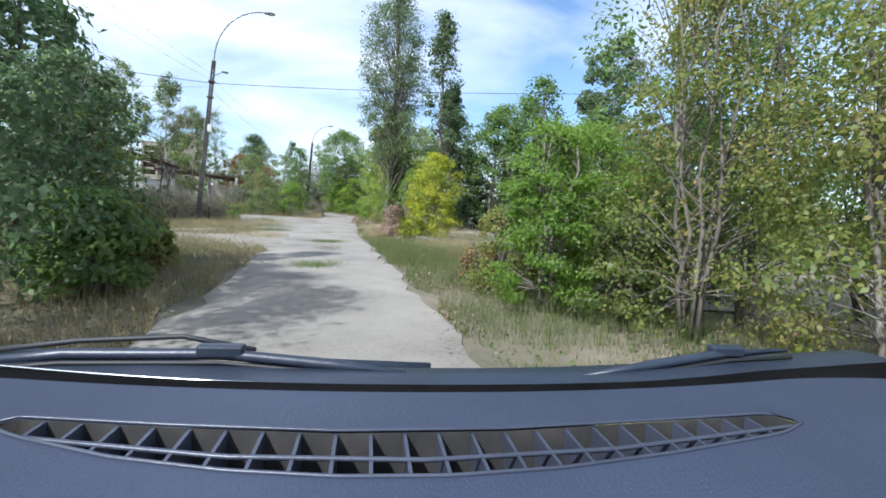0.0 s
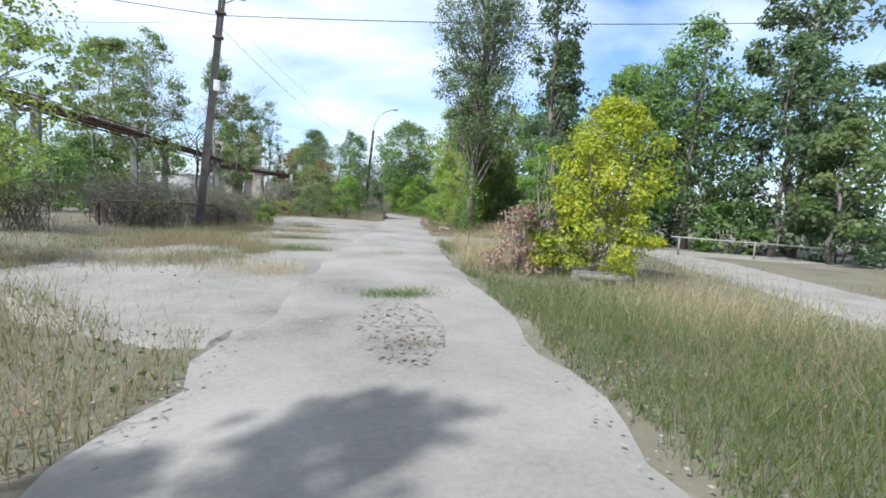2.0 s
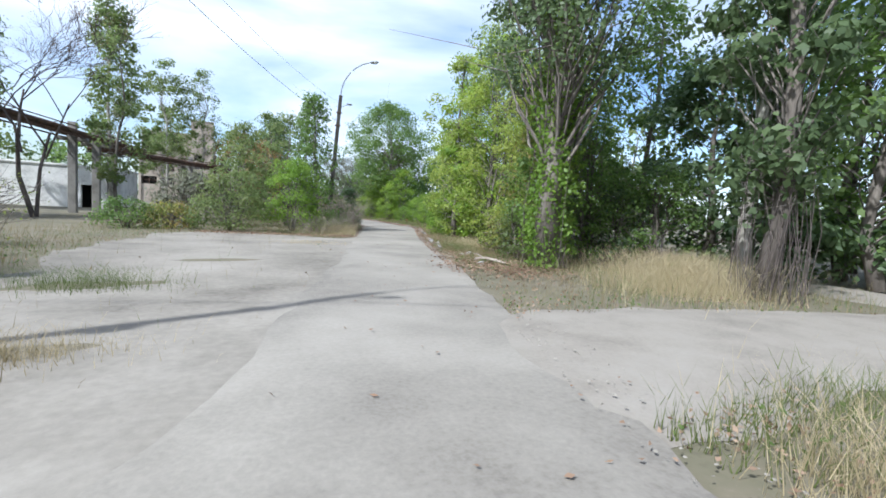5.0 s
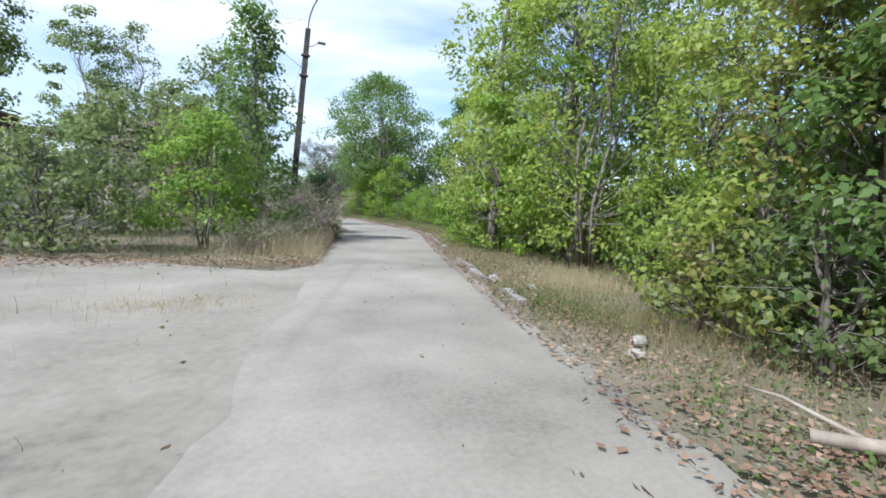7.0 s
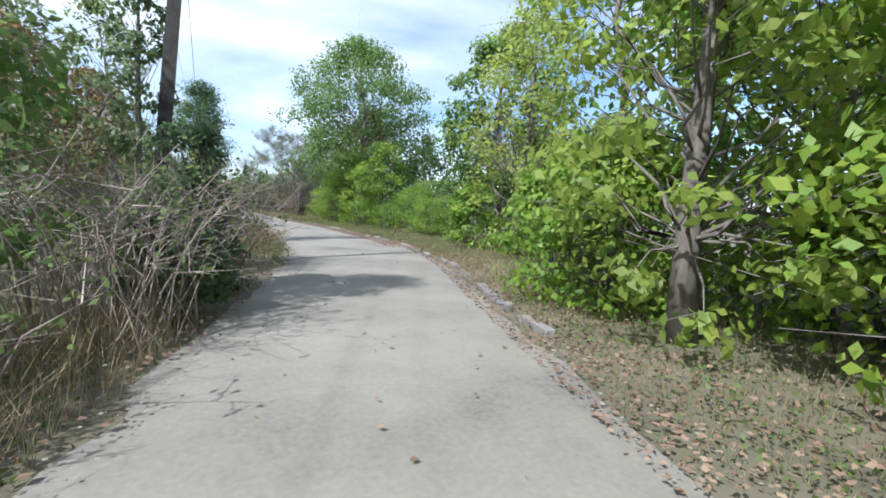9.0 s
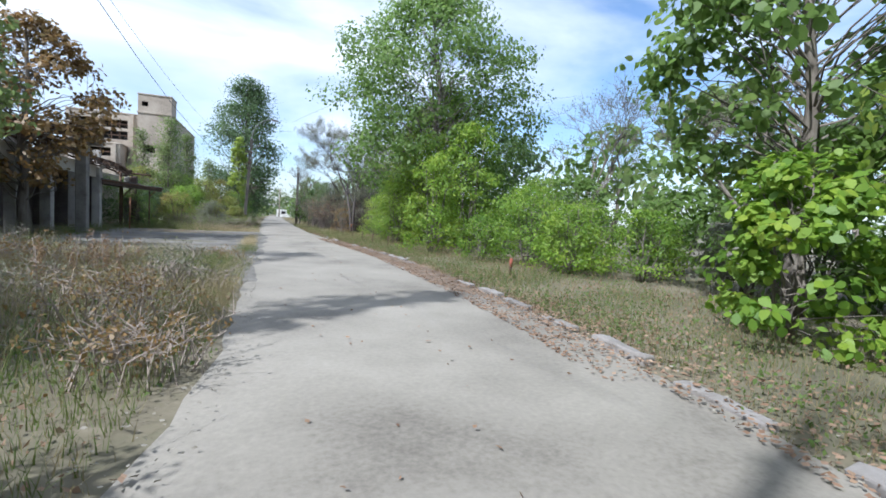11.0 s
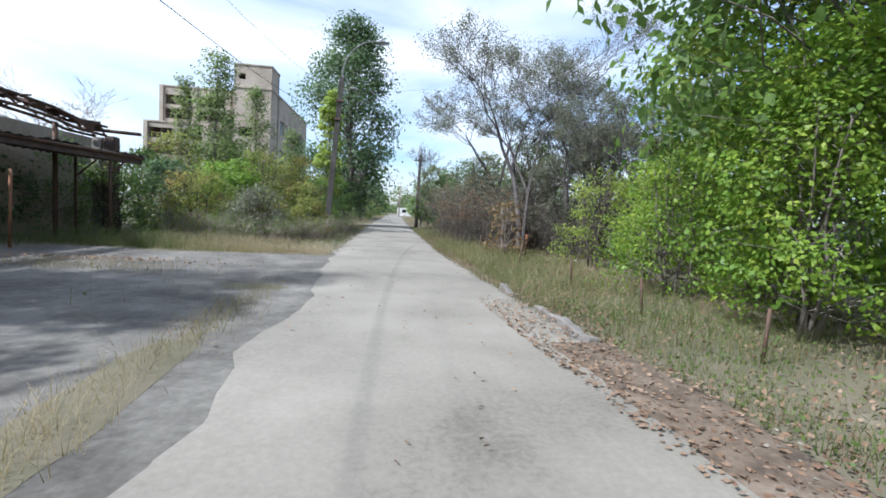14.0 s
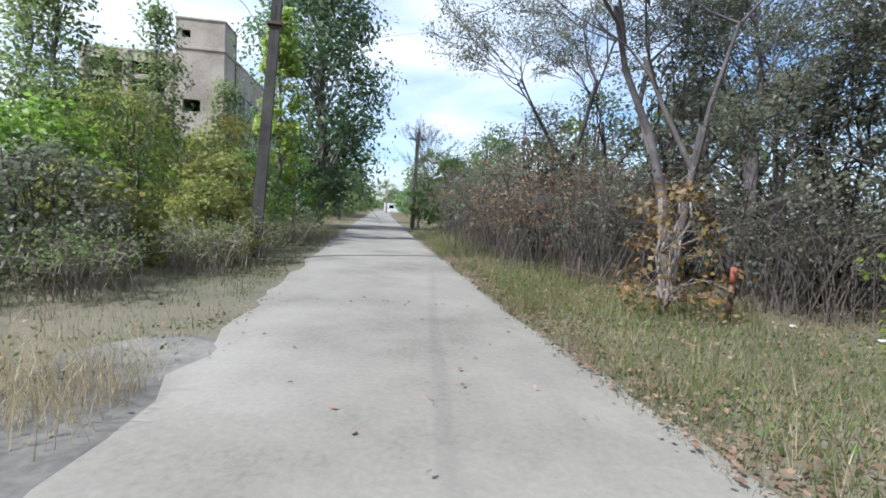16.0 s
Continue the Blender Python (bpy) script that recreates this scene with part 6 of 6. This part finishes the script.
rng_g = np.random.default_rng(5)
for name, n, y0, y1, reach, mat, tall, lab, sd, keep in (
        ("dry_grass", 80000, -4, 60, 12, G_DRY, 0.34, "dry yellow-brown roadside grass", 1.0, 0.05), ("dry_grass", 62000, 56, 108, 10, G_DRY, 0.36, "dry yellow-brown roadside grass", 2.0, 0.05),
        ("green_grass", 44000, -4, 60, 10, G_GREEN, 0.27, "green grass tufts on the verges", 3.0, 0.02), ("green_grass", 40000, 56, 108, 10, G_GREEN, 0.25, "green grass tufts on the verges", 4.0, 0.02),
        ("dry_grass", 24000, 100, 180, 9, G_DRY, 0.5, "dry grass along the far road", 5.0, 0.05)):
    pts = scatter(rng_g, n, y0, y1, 1.4, reach)
    pts = pts[free_ground(pts, keep, rng_g)]
    pt = patchy(pts, 0.35, sd)
    pts, pt = pts[pt > -0.18], pt[pt > -0.18]
    side = road_side(pts)
    hgt = tall * (0.55 + 1.1 * np.clip(pt + 0.2, 0, 1)) * rng_g.uniform(0.5, 1.3, len(pts))
    hgt *= np.clip((np.abs(side) - 1.5) * 0.55, 0.3, 1.25)
    hgt *= np.where((pts[:, 1] > 55) & (side < 0), np.where(pts[:, 1] > 86, 0.7, 1.25), 1.0) * np.where((pts[:, 1] > 56) & (side > 0), 0.62, 1.0)
    hgt *= np.where((pts[:, 1] < 18), 1.35, 1.0)
    hgt *= np.where((np.hypot(pts[:, 0] - 20.6, (pts[:, 1] - 88.4)) < 2.2), 0.5, 1.0)
    hgt *= np.where((np.hypot(pts[:, 0] - 9.0, (pts[:, 1] - 18.6)) < 2.0), 0.3, 1.0)
    hgt *= np.where((np.hypot(pts[:, 0] - 10.5, (pts[:, 1] - 23.0)) < 4.0), 0.55, 1.0)
    blades(name, pts, hgt, mat, int(sd * 10), 0.0042 if y1 < 150 else 0.012, 0.75, lab)

for name, n, y0, y1, mat, sz, lab, sd in (("low_weeds", 36000, -4, 62, G_GREEN, 0.05, "low broad-leaved weeds among the grass", 11.0), ("low_weeds", 28000, 56, 108, G_GREEN, 0.05, "low broad-leaved weeds among the grass", 12.0),
                                          ("dead_weeds", 55000, -4, 108, L_LITTER, 0.05, "dead leaves and stalks among the grass", 13.0)):
    pts = scatter(rng_g, n, y0, y1, 1.45, 8.5)
    pts = pts[free_ground(pts, 0.012, rng_g)]
    pt = patchy(pts, 0.3, sd)
    pts = pts[pt > -0.1]
    pos = np.column_stack([pts, -0.03 + 0.14 * rng_g.uniform(0, 1, len(pts)) ** 2])
    tagged(polys(name, leaf_quads(rng_g, pos, sz, 0.0), 4, mat), lab, "weeds", kind="stuff")

for i, (mat, n, sz, lab) in enumerate(((G_GREEN, 26000, 0.05, "green weeds between road and trees"), (L_LITTER, 16000, 0.05, "dry stalks and dead leaves between road and trees"))):
    pts = verge_band(rng_g, n, 34, 104, 0.35, 4.6)
    pt = patchy(pts, 0.55, 21.0 + i)
    pts = pts[(pt > -0.12) & free_ground(pts, 0.0, rng_g)]
    pos = np.column_stack([pts, -0.02 + 0.16 * rng_g.uniform(0, 1, len(pts)) ** 2])
    tagged(polys("low_weeds", leaf_quads(rng_g, pos, sz, 0.0), 4, mat), lab, "weeds", kind="stuff")
pts = verge_band(rng_g, 34000, 34, 104, 0.3, 4.6)
pts = pts[free_ground(pts, 0.0, rng_g)]
blades("dry_grass", pts, 0.22 * rng_g.uniform(0.35, 1.3, len(pts)) * (0.7 + np.clip(patchy(pts, 0.5, 31.0), -0.4, 0.8)), G_DRY, 311, 0.0042, 0.8, "short dry grass between road and trees")

for right, n, far_ in ((-1, 42000, 5.5), (1, 34000, 4.5)):
    pts = verge_band(rng_g, n, -3, 27, 0.05, far_, right)
    pts = pts[free_ground(pts, 0.0, rng_g)]
    pts = pts[np.hypot(pts[:, 0] - 8.9, pts[:, 1] - 18.5) > 2.3]
    pt = patchy(pts, 0.45, 41.0 + right)
    pts, pt = pts[pt > -0.3], pt[pt > -0.3]
    hg = (0.16 + 0.30 * np.clip(pt + 0.3, 0, 1)) * rng_g.uniform(0.4, 1.3, len(pts))
    blades("verge_grass", pts, hg, G_VERGE if right > 0 else G_DRY, 411 + right, 0.0048, 0.8, "yellow-green and dry grass on the verge of the road")
for right, n, y0, y1, far_ in ((1, 26000, 58, 108, 3.6), (-1, 16000, 54, 66, 4.5), (-1, 4000, 88, 108, 3.0)):
    pts = verge_band(rng_g, n, y0, y1, 0.25, far_, right)
    pts = pts[free_ground(pts, 0.0, rng_g)]
    pt = patchy(pts, 0.45, 51.0 + y0)
    pts, pt = pts[pt > -0.2], pt[pt > -0.2]
    blades("verge_grass", pts, (0.14 + 0.26 * np.clip(pt + 0.3, 0, 1)) * rng_g.uniform(0.4, 1.3, len(pts)), G_VERGE, 421 + y0 + right, 0.0045, 0.85, "olive grass on the verge of the road")
for i, (cx, cy, rx, ry, n, h) in enumerate(((14.3, 37.4, 0.5, 0.7, 1800, 0.35), (15.4, 40.6, 0.5, 0.6, 1600, 0.4), (13.6, 38.6, 0.3, 0.7, 1200, 0.3))):
    xy = np.column_stack([cx + rng_g.normal(size=n) * rx, cy + rng_g.normal(size=n) * ry])
    blades("tall_grass", xy, h * rng_g.uniform(0.35, 1.15, n), (G_DRY, G_STRAW, G_VERGE)[i], 431 + i, 0.0036, 0.95, "tall pale grass under the trees")

for i, (mat, n, h, a, b) in enumerate(((G_VERGE, 15000, 0.26, -0.12, 3.4), (G_DRY, 15000, 0.32, 0.0, 4.2), (G_STRAW, 3000, 0.42, 0.3, 4.0))):
    pts = verge_band(rng_g, n, 79, 110, a, b)
    hg = h * rng_g.uniform(0.35, 1.2, len(pts)) * (0.35 + 1.2 * np.clip(patchy(pts, 0.45, 61.0 + i) + 0.3, 0, 0.8))
    blades("tall_grass", pts, hg, mat, 441 + i, 0.0042, 0.95, "tall olive and dry grass hanging over the road's edge")

# tall straw on the right before the side road, tufts in the first yard and at the second
def straw(cx, cy, rx, ry, n, h, mat, seed, label, name="tall_grass"):
    rng = np.random.default_rng(seed)
    n = int(n * 1.25)
    xy = np.column_stack([cx + rng.normal(size=n) * rx, cy + rng.normal(size=n) * ry])
    d = np.abs(road_side(xy))
    xy = xy[d > np.array([half_width(y) for y in xy[:, 1]]) + 0.05]
    blades(name, xy, h * 0.8 * rng.uniform(0.35, 1.15, len(xy)), mat, seed, 0.0034, 0.95, label)


for i, (cx, cy, rx, ry, n, h) in enumerate(((8.6, 21.6, 0.35, 0.7, 600, 0.5), (9.4, 23.0, 0.45, 0.5, 700, 0.5), (9.4, 24.8, 0.3, 0.45, 1100, 0.6), (10.6, 23.4, 0.7, 0.5, 400, 0.35), (7.7, 19.6, 0.35, 0.7, 2200, 0.7), (15.0, 30.6, 1.0, 0.7, 4000, 1.0), (12.3, 24.0, 1.2, 0.8, 3000, 0.6), (8.6, 14.6, 1.0, 1.0, 3500, 0.5), (17.0, 32.6, 1.0, 0.6, 2500, 0.9))):
    straw(cx, cy, rx, ry, n, h, G_STRAW, 400 + i, "tall pale straw-coloured grass")
for i, (cx, cy, rx, ry, n, h) in enumerate(((4.2, 28.5, 0.6, 0.25, 900, 0.35), (3.2, 25.6, 0.7, 0.3, 900, 0.3), (4.5, 31.8, 0.5, 0.3, 900, 0.4), (1.2, 23.4, 0.9, 0.5, 1600, 0.4), (3.0, 22.0, 0.7, 0.2, 500, 0.16), (1.6, 20.4, 0.5, 0.3, 700, 0.25), (8.7, 39.9, 0.6, 0.25, 700, 0.18), (2.0, 29.0, 0.8, 0.8, 1600, 0.5),
                                            (14.0, 64.6, 0.5, 0.5, 1500, 0.7), (12.8, 66.6, 0.6, 0.4, 1500, 0.65), (11.9, 63.4, 0.6, 0.6, 1500, 0.75), (14.85, 71.5, 0.2, 0.6, 700, 0.3), (14.75, 75.0, 0.16, 1.2, 1300, 0.32), (14.7, 79.0, 0.16, 1.2, 900, 0.28), (12.6, 70.2, 0.7, 0.3, 900, 0.35), (14.2, 67.0, 0.5, 0.6, 900, 0.4), (12.5, 87.0, 1.5, 0.35, 2800, 0.6), (9.5, 86.9, 1.6, 0.35, 3000, 0.65), (14.4, 87.2, 0.3, 0.4, 350, 0.4), (11.0, 82.6, 1.0, 0.25, 900, 0.3), (7.6, 80.0, 0.5, 2.0, 2200, 0.5), (10.9, 46.0, 0.7, 0.9, 2200, 0.7), (11.6, 48.6, 0.5, 0.9, 1800, 0.7), (10.6, 62.5, 1.6, 1.6, 3000, 0.6), (13.4, 64.0, 0.7, 0.8, 1800, 0.55), (12.6, 65.6, 1.1, 0.7, 2600, 0.55), (14.2, 66.2, 0.5, 0.7, 1500, 0.5), (11.2, 67.4, 1.0, 0.8, 2200, 0.55), (14.9, 62.0, 0.3, 1.4, 1500, 0.5), (9.2, 69.6, 0.9, 1.0, 1800, 0.5))):
    straw(cx, cy, rx, ry, n, h, (G_STRAW, G_DRY, G_VERGE)[i % 3] if cy < 84 else (G_STRAW, G_VERGE)[i % 2], 420 + i, "tufts of dry grass growing through the concrete", "grass_tuft")
for i, (cx, cy, rx, ry, n, h, mat) in enumerate(((3.1, 21.9, 0.7, 0.16, 1700, 0.24, G_GREEN), (3.4, 25.4, 0.8, 0.14, 1500, 0.22, G_VERGE), (4.1, 28.6, 0.5, 0.16, 1000, 0.26, G_DRY), (2.3, 21.1, 0.22, 0.18, 500, 0.5, G_DRY), (1.3, 22.8, 0.8, 0.6, 2200, 0.5, G_DRY), (0.8, 19.2, 0.9, 0.5, 2000, 0.4, G_DRY), (1.0, 24.6, 0.7, 0.5, 1500, 0.45, G_VERGE), (2.7, 18.2, 0.5, 0.3, 900, 0.3, G_STRAW))):
    straw(cx, cy, rx, ry, n, h, mat, 480 + i, "weeds and dry grass growing over the bare yard", "grass_tuft")
for i, (cx, cy, rx, ry, n, h, mat) in enumerate(((6.3, 12.4, 0.8, 1.5, 3600, 0.42, G_VERGE), (7.4, 14.6, 1.0, 1.0, 2600, 0.4, G_GREEN), (7.8, 11.6, 1.2, 1.2, 2600, 0.45, G_DRY), (5.0, 9.4, 0.6, 1.4, 2600, 0.4, G_VERGE), (-0.6, 13.0, 0.8, 1.6, 2400, 0.4, G_VERGE))):
    straw(cx, cy, rx, ry, n, h, mat, 500 + i, "long uncut grass on the first verge")
for i, (cx, cy, rx, ry, n) in enumerate(((2.35, 9.7, 0.26, 0.2, 1300), (4.3, 15.9, 0.3, 0.14, 1300), (5.65, 21.2, 0.25, 0.08, 200), (2.85, 10.1, 0.18, 0.10, 160), (4.75, 16.3, 0.22, 0.07, 160), (3.8, 13.6, 0.2, 0.08, 120))):
    rng = np.random.default_rng(460 + i)
    xy = np.column_stack([cx + rng.normal(size=n) * rx, cy + rng.normal(size=n) * ry])
    blades("road_weeds", xy, 0.13 * rng.uniform(0.4, 1.3, n), G_GREEN if i < 2 else G_DRY, 470 + i, 0.006, 0.9, "weeds growing in the middle of the road", "weeds")


def litter(name, xy, mat, seed, size, label):
    rng = np.random.default_rng(seed)
    pos = np.column_stack([xy, 0.012 + 0.03 * rng.uniform(0, 1, len(xy)) ** 2])
    q = leaf_quads(rng, pos, size, 0.0, 0.7).reshape(-1, 4, 3)
    c = q.mean(axis=1, keepdims=True)
    q = c + (q - c) * np.array([1, 1, 0.35])
    return tagged(polys(name, q.reshape(-1, 3), 4, mat), label, "leaf litter", kind="stuff")


rng_l = np.random.default_rng(9)
litter("fallen_leaves", verge_band(rng_l, 7500, 33, 62, -0.25, 1.3), L_LITTER, 1, 0.065, "brown fallen leaves along the right verge")
litter("fallen_leaves", verge_band(rng_l, 3000, 80, 100, -0.1, 0.4), L_LITTER, 10, 0.06, "brown fallen leaves at the foot of the verge")
litter("fallen_leaves", verge_band(rng_l, 9500, 58, 80, -0.75, 0.35), L_LITTER, 2, 0.06, "brown fallen leaves in the gutter by the kerb")
litter("fallen_leaves", verge_band(rng_l, 1800, 42, 56, -0.1, 1.2, -1), L_LITTER, 3, 0.08, "brown fallen leaves under the brushwood")
litter("fallen_leaves", np.column_stack([rng_l.uniform(5.0, 11.0, 1500), 43.6 + rng_l.normal(size=1500) * 0.35]), L_LITTER, 4, 0.08, "brown fallen leaves along the yard's far edge")
litter("fallen_leaves", np.column_stack([12.6 + rng_l.normal(size=1500) * 0.8, 33.6 + rng_l.normal(size=1500) * 1.0]), L_LITTER, 6, 0.09, "brown fallen leaves under the poplar")
litter("fallen_leaves", np.column_stack([10.8 + rng_l.normal(size=350) * 1.1, 83.6 + rng_l.normal(size=350) * 0.2]), L_LITTER, 7, 0.08, "brown fallen leaves on the second yard")
litter("fallen_leaves", np.column_stack([9.6 + rng_l.normal(size=900) * 0.7, 24.0 + rng_l.normal(size=900) * 1.0]), L_LITTER, 8, 0.06, "brown fallen leaves in the straw by the side road")
litter("fallen_leaves", scatter(rng_l, 500, 20, 90, 0.0, 1.6), L_LITTER, 5, 0.06, "single dry leaves and twigs on the road")

# kerb of old concrete stones along the right of the second stretch
kerb = tagged(new("kerb"), "old broken concrete kerb half buried in leaves", "kerb", kind="structure")
stone_meshes = []
for k in range(4):
    bm = bmesh.new()
    box(bm, -0.075, 0.075, -0.48, 0.48, -0.12, 0.115, 0.02)
    bmesh.ops.subdivide_edges(bm, edges=[e for e in bm.edges if e.calc_length() > 0.5], cuts=5)
    for vert in bm.verts:
        vert.co += Vector((noise.noise(vert.co * 5 + Vector((k, 0, 0))), noise.noise(vert.co * 5 + Vector((0, k, 3))), noise.noise(vert.co * 5 + Vector((0, 5, k))))) * 0.04
    me = bpy.data.meshes.new("kerb_stone")
    bm.to_mesh(me)
    bm.free()
    me.materials.append(M_KERB)
    stone_meshes.append(me)
rng_k = np.random.default_rng(21)
acc = 0.0
for i in range(len(LINE_XY) - 1):
    a, d = LINE_XY[i], LINE_XY[i + 1] - LINE_XY[i]
    ln = float(np.linalg.norm(d))
    acc += ln
    if acc < 0.9 or not 40 < a[1] < 82:
        continue
    acc = 0.0
    if rng_k.uniform() < (0.35 if a[1] < 56 else 0.2):
        continue
    d = d / ln
    hw = half_width(a[1]) + (0.22 if a[1] < 56 else 0.06) + rng_k.normal() * 0.03
    st = new("kerb_stone", stone_meshes[int(rng_k.integers(0, 4))])
    st.parent = kerb
    st.matrix_basis = pose(a[0] + d[1] * hw, a[1] - d[0] * hw, -0.06 - 0.045 * rng_k.uniform(), rng_k.normal() * 2.0, rng_k.normal() * 5, math.degrees(math.atan2(d[1], d[0])) - 90 + rng_k.normal() * 2.5) @ Matrix.Diagonal((rng_k.uniform(0.8, 1.15), rng_k.uniform(0.86, 1.02), rng_k.uniform(0.85, 1.1), 1))

# crumbs of earth and gravel over the road's edges
rng_c = np.random.default_rng(31)
for right, lab in ((1, "loose gravel and earth along the road's edge"), (-1, "loose gravel and earth along the road's other edge")):
    xy = verge_band(rng_c, 8000, -3, 110, -0.22, 0.45, right)
    xy = xy[~(inside(xy, YARD_A) | inside(xy, YARD_B))]
    pos = np.column_stack([xy, 0.008 + 0.012 * rng_c.uniform(size=len(xy))])
    q = leaf_quads(rng_c, pos, 0.028, 0.0, 0.9).reshape(-1, 4, 3)
    c = q.mean(axis=1, keepdims=True)
    q = c + (q - c) * np.array([1, 1, 0.3]) * rng_c.uniform(0.3, 1.6, (len(q), 1, 1))
    tagged(polys("gravel", q.reshape(-1, 3), 4, M_GRAVEL), lab, "gravel", kind="stuff")

# rubble, slab, stakes
def rock(x, y, s, seed, label, mat=M_STONE, flat=0.55, name="stone", category="stone"):
    bm = bmesh.new()
    bmesh.ops.create_icosphere(bm, subdivisions=2, radius=1.0)
    for vert in bm.verts:
        vert.co *= 1 + 0.35 * noise.noise(vert.co * 1.3 + Vector((seed, 0, 0))) + 0.12 * noise.noise(vert.co * 4 + Vector((0, seed, 0)))
        vert.co = Vector((vert.co.x * s, vert.co.y * s * 0.75, vert.co.z * s * flat))
    ob = part(name, bm, mat)
    ob.matrix_basis = pose(x, y, s * flat * 0.45 - 0.03, 0, 0, seed * 47)
    return tagged(ob, label, category)


for i, (x, y, s) in enumerate(((14.05, 41.3, 0.14), (14.2, 40.3, 0.12), (12.9, 36.9, 0.1), (13.3, 37.2, 0.12), (16.6, 49.0, 0.1), (19.9, 69.5, 0.08), (12.3, 34.6, 0.12))):
    rock(x, y, s, i + 1, "pale lump of broken concrete in the leaves")
for i in range(26):
    rng = np.random.default_rng(600 + i)
    rock(rng.uniform(3.0, 4.4) + 0.0, rng.uniform(10.2, 15.2), rng.uniform(0.02, 0.05), i + 30, "small grey stone of the broken road surface", M_PATCH)
rng_p = np.random.default_rng(77)
n_p = 900
u_p, a_p = rng_p.uniform(0, 1, n_p) ** 0.6, rng_p.uniform(0, 2 * math.pi, n_p)
xy_p = np.column_stack([3.85 + 0.5 * u_p * np.cos(a_p) + 0.3 * u_p * np.sin(a_p), 14.3 + 1.3 * u_p * np.sin(a_p)])
pos_p = np.column_stack([xy_p, 0.014 + 0.012 * rng_p.uniform(size=n_p)])
q_p = leaf_quads(rng_p, pos_p, 0.045, 0.0, 0.9).reshape(-1, 4, 3)
c_p = q_p.mean(axis=1, keepdims=True)
q_p = c_p + (q_p - c_p) * np.array([1, 1, 0.10]) * rng_p.uniform(0.3, 1.5, (n_p, 1, 1))
tagged(polys("gravel", q_p.reshape(-1, 3), 4, M_ROAD), "broken stones of a worn patch in the road", "gravel", kind="stuff")
slab = thing("concrete_slab", 8.75, 16.75, 0, -24, "cracked concrete slab with brick edge under the yellow shrub", "slab")
bm = bmesh.new()
box(bm, -0.56, 0.46, -0.3, 0.3, 0.12, 0.22, 0.03)
part("slab", bm, M_CONC, slab)
for sx in (-0.42, 0.34):
    bm = bmesh.new()
    box(bm, sx - 0.16, sx + 0.16, -0.26, 0.26, -0.1, 0.125, 0.02)
    part("footing", bm, M_CONC, slab)
for i, (x, y, h) in enumerate(((20.6, 75.2, 0.75), (20.5, 78.2, 0.8), (20.4, 80.4, 0.8), (20.3, 83.0, 0.85), (20.2, 86.6, 0.9), (20.1, 92.0, 0.9))):
    h *= 0.72
    st = thing("fence_stake", x, y, -0.05, 0, "short dark weathered fence stake in the grass", "stake", "stakes along the verge")
    tube_part("stake", [(0, 0, 0), (0.05 * math.sin(i * 2.0), 0.03, h)], [0.024, 0.02], M_RUST, st, 6)
for x, y, h in ((21.4, 65.2, 0.48), (21.25, 89.7, 0.8), (21.2, 96.8, 0.75)):
    st = thing("marker_post", x, y, -0.05, 0, "short post with faded red paint in the grass", "post")
    tube_part("post", [(0, 0, 0), (0.02, 0, h)], 0.04, M_RUST, st, 8)
    tube_part("cap", [(0.016, 0, h - 0.22), (0.021, 0, h + 0.01)], 0.044, M_REDPOST, st, 8)
rod = thing("steel_rod", 9.0, 23.6, -0.05, 0, "thin rusty rod standing in straw", "rod")
tube_part("rod", [(0, 0, 0), (-0.02, 0, 0.85)], 0.013, M_RUST, rod, 6)
branch = thing("fallen_branch", 12.7, 34.7, 0.0, -75, "pale fallen branch lying on leaves", "branch")
tube_part("branch", [(-0.55, -0.1, 0.06), (-0.2, 0.0, 0.1), (0.2, -0.03, 0.09), (0.6, -0.12, 0.07)], [0.045, 0.05, 0.042, 0.03], M_WOOD, branch, 6)
tube_part("side_twig", [(-0.3, 0.0, 0.1), (-0.75, 0.12, 0.18), (-1.0, 0.2, 0.16)], [0.018, 0.013, 0.006], M_WOOD, branch, 5)
rust_post = thing("rusty_post", 8.2, 84.9, -0.05, 0, "thin rusty steel post before the hall", "post")
tube_part("post", [(0, 0, 0), (0.02, 0.02, 1.75)], 0.035, M_REDRUST, rust_post, 6)

for i, (x, y, s) in enumerate(((22.2, 89.6, 0.05), (22.8, 88.9, 0.06), (1.4, 26.4, 0.1))):
    rock(x, y, s, 90 + i, "crumpled white plastic scrap lying in the grass", M_SCRAP, 0.4, "plastic_scrap", "litter")

# dead dock stalks
for i in range(9):
    rng = np.random.default_rng(700 + i)
    st = thing("dock_stalk", 12.9 + rng.normal() * 0.5, 63.6 + rng.normal() * 0.6, -0.05, 0, "dead brown dock stalk with seed spike", "weed", "dead weeds at the verge")
    hh = rng.uniform(0.6, 0.95)
    tube_part("stalk", [(0, 0, 0), (rng.normal() * 0.04, rng.normal() * 0.04, hh)], [0.009, 0.004], M_TWIG, st, 5)
    pos = np.column_stack([rng.normal(size=160) * 0.028, rng.normal(size=160) * 0.028, rng.uniform(0.4, 1.0, 160) * hh])
    tagged(polys("seed_spike", leaf_quads(rng, pos, 0.03), 4, L_BROWN, st), kind="stuff")
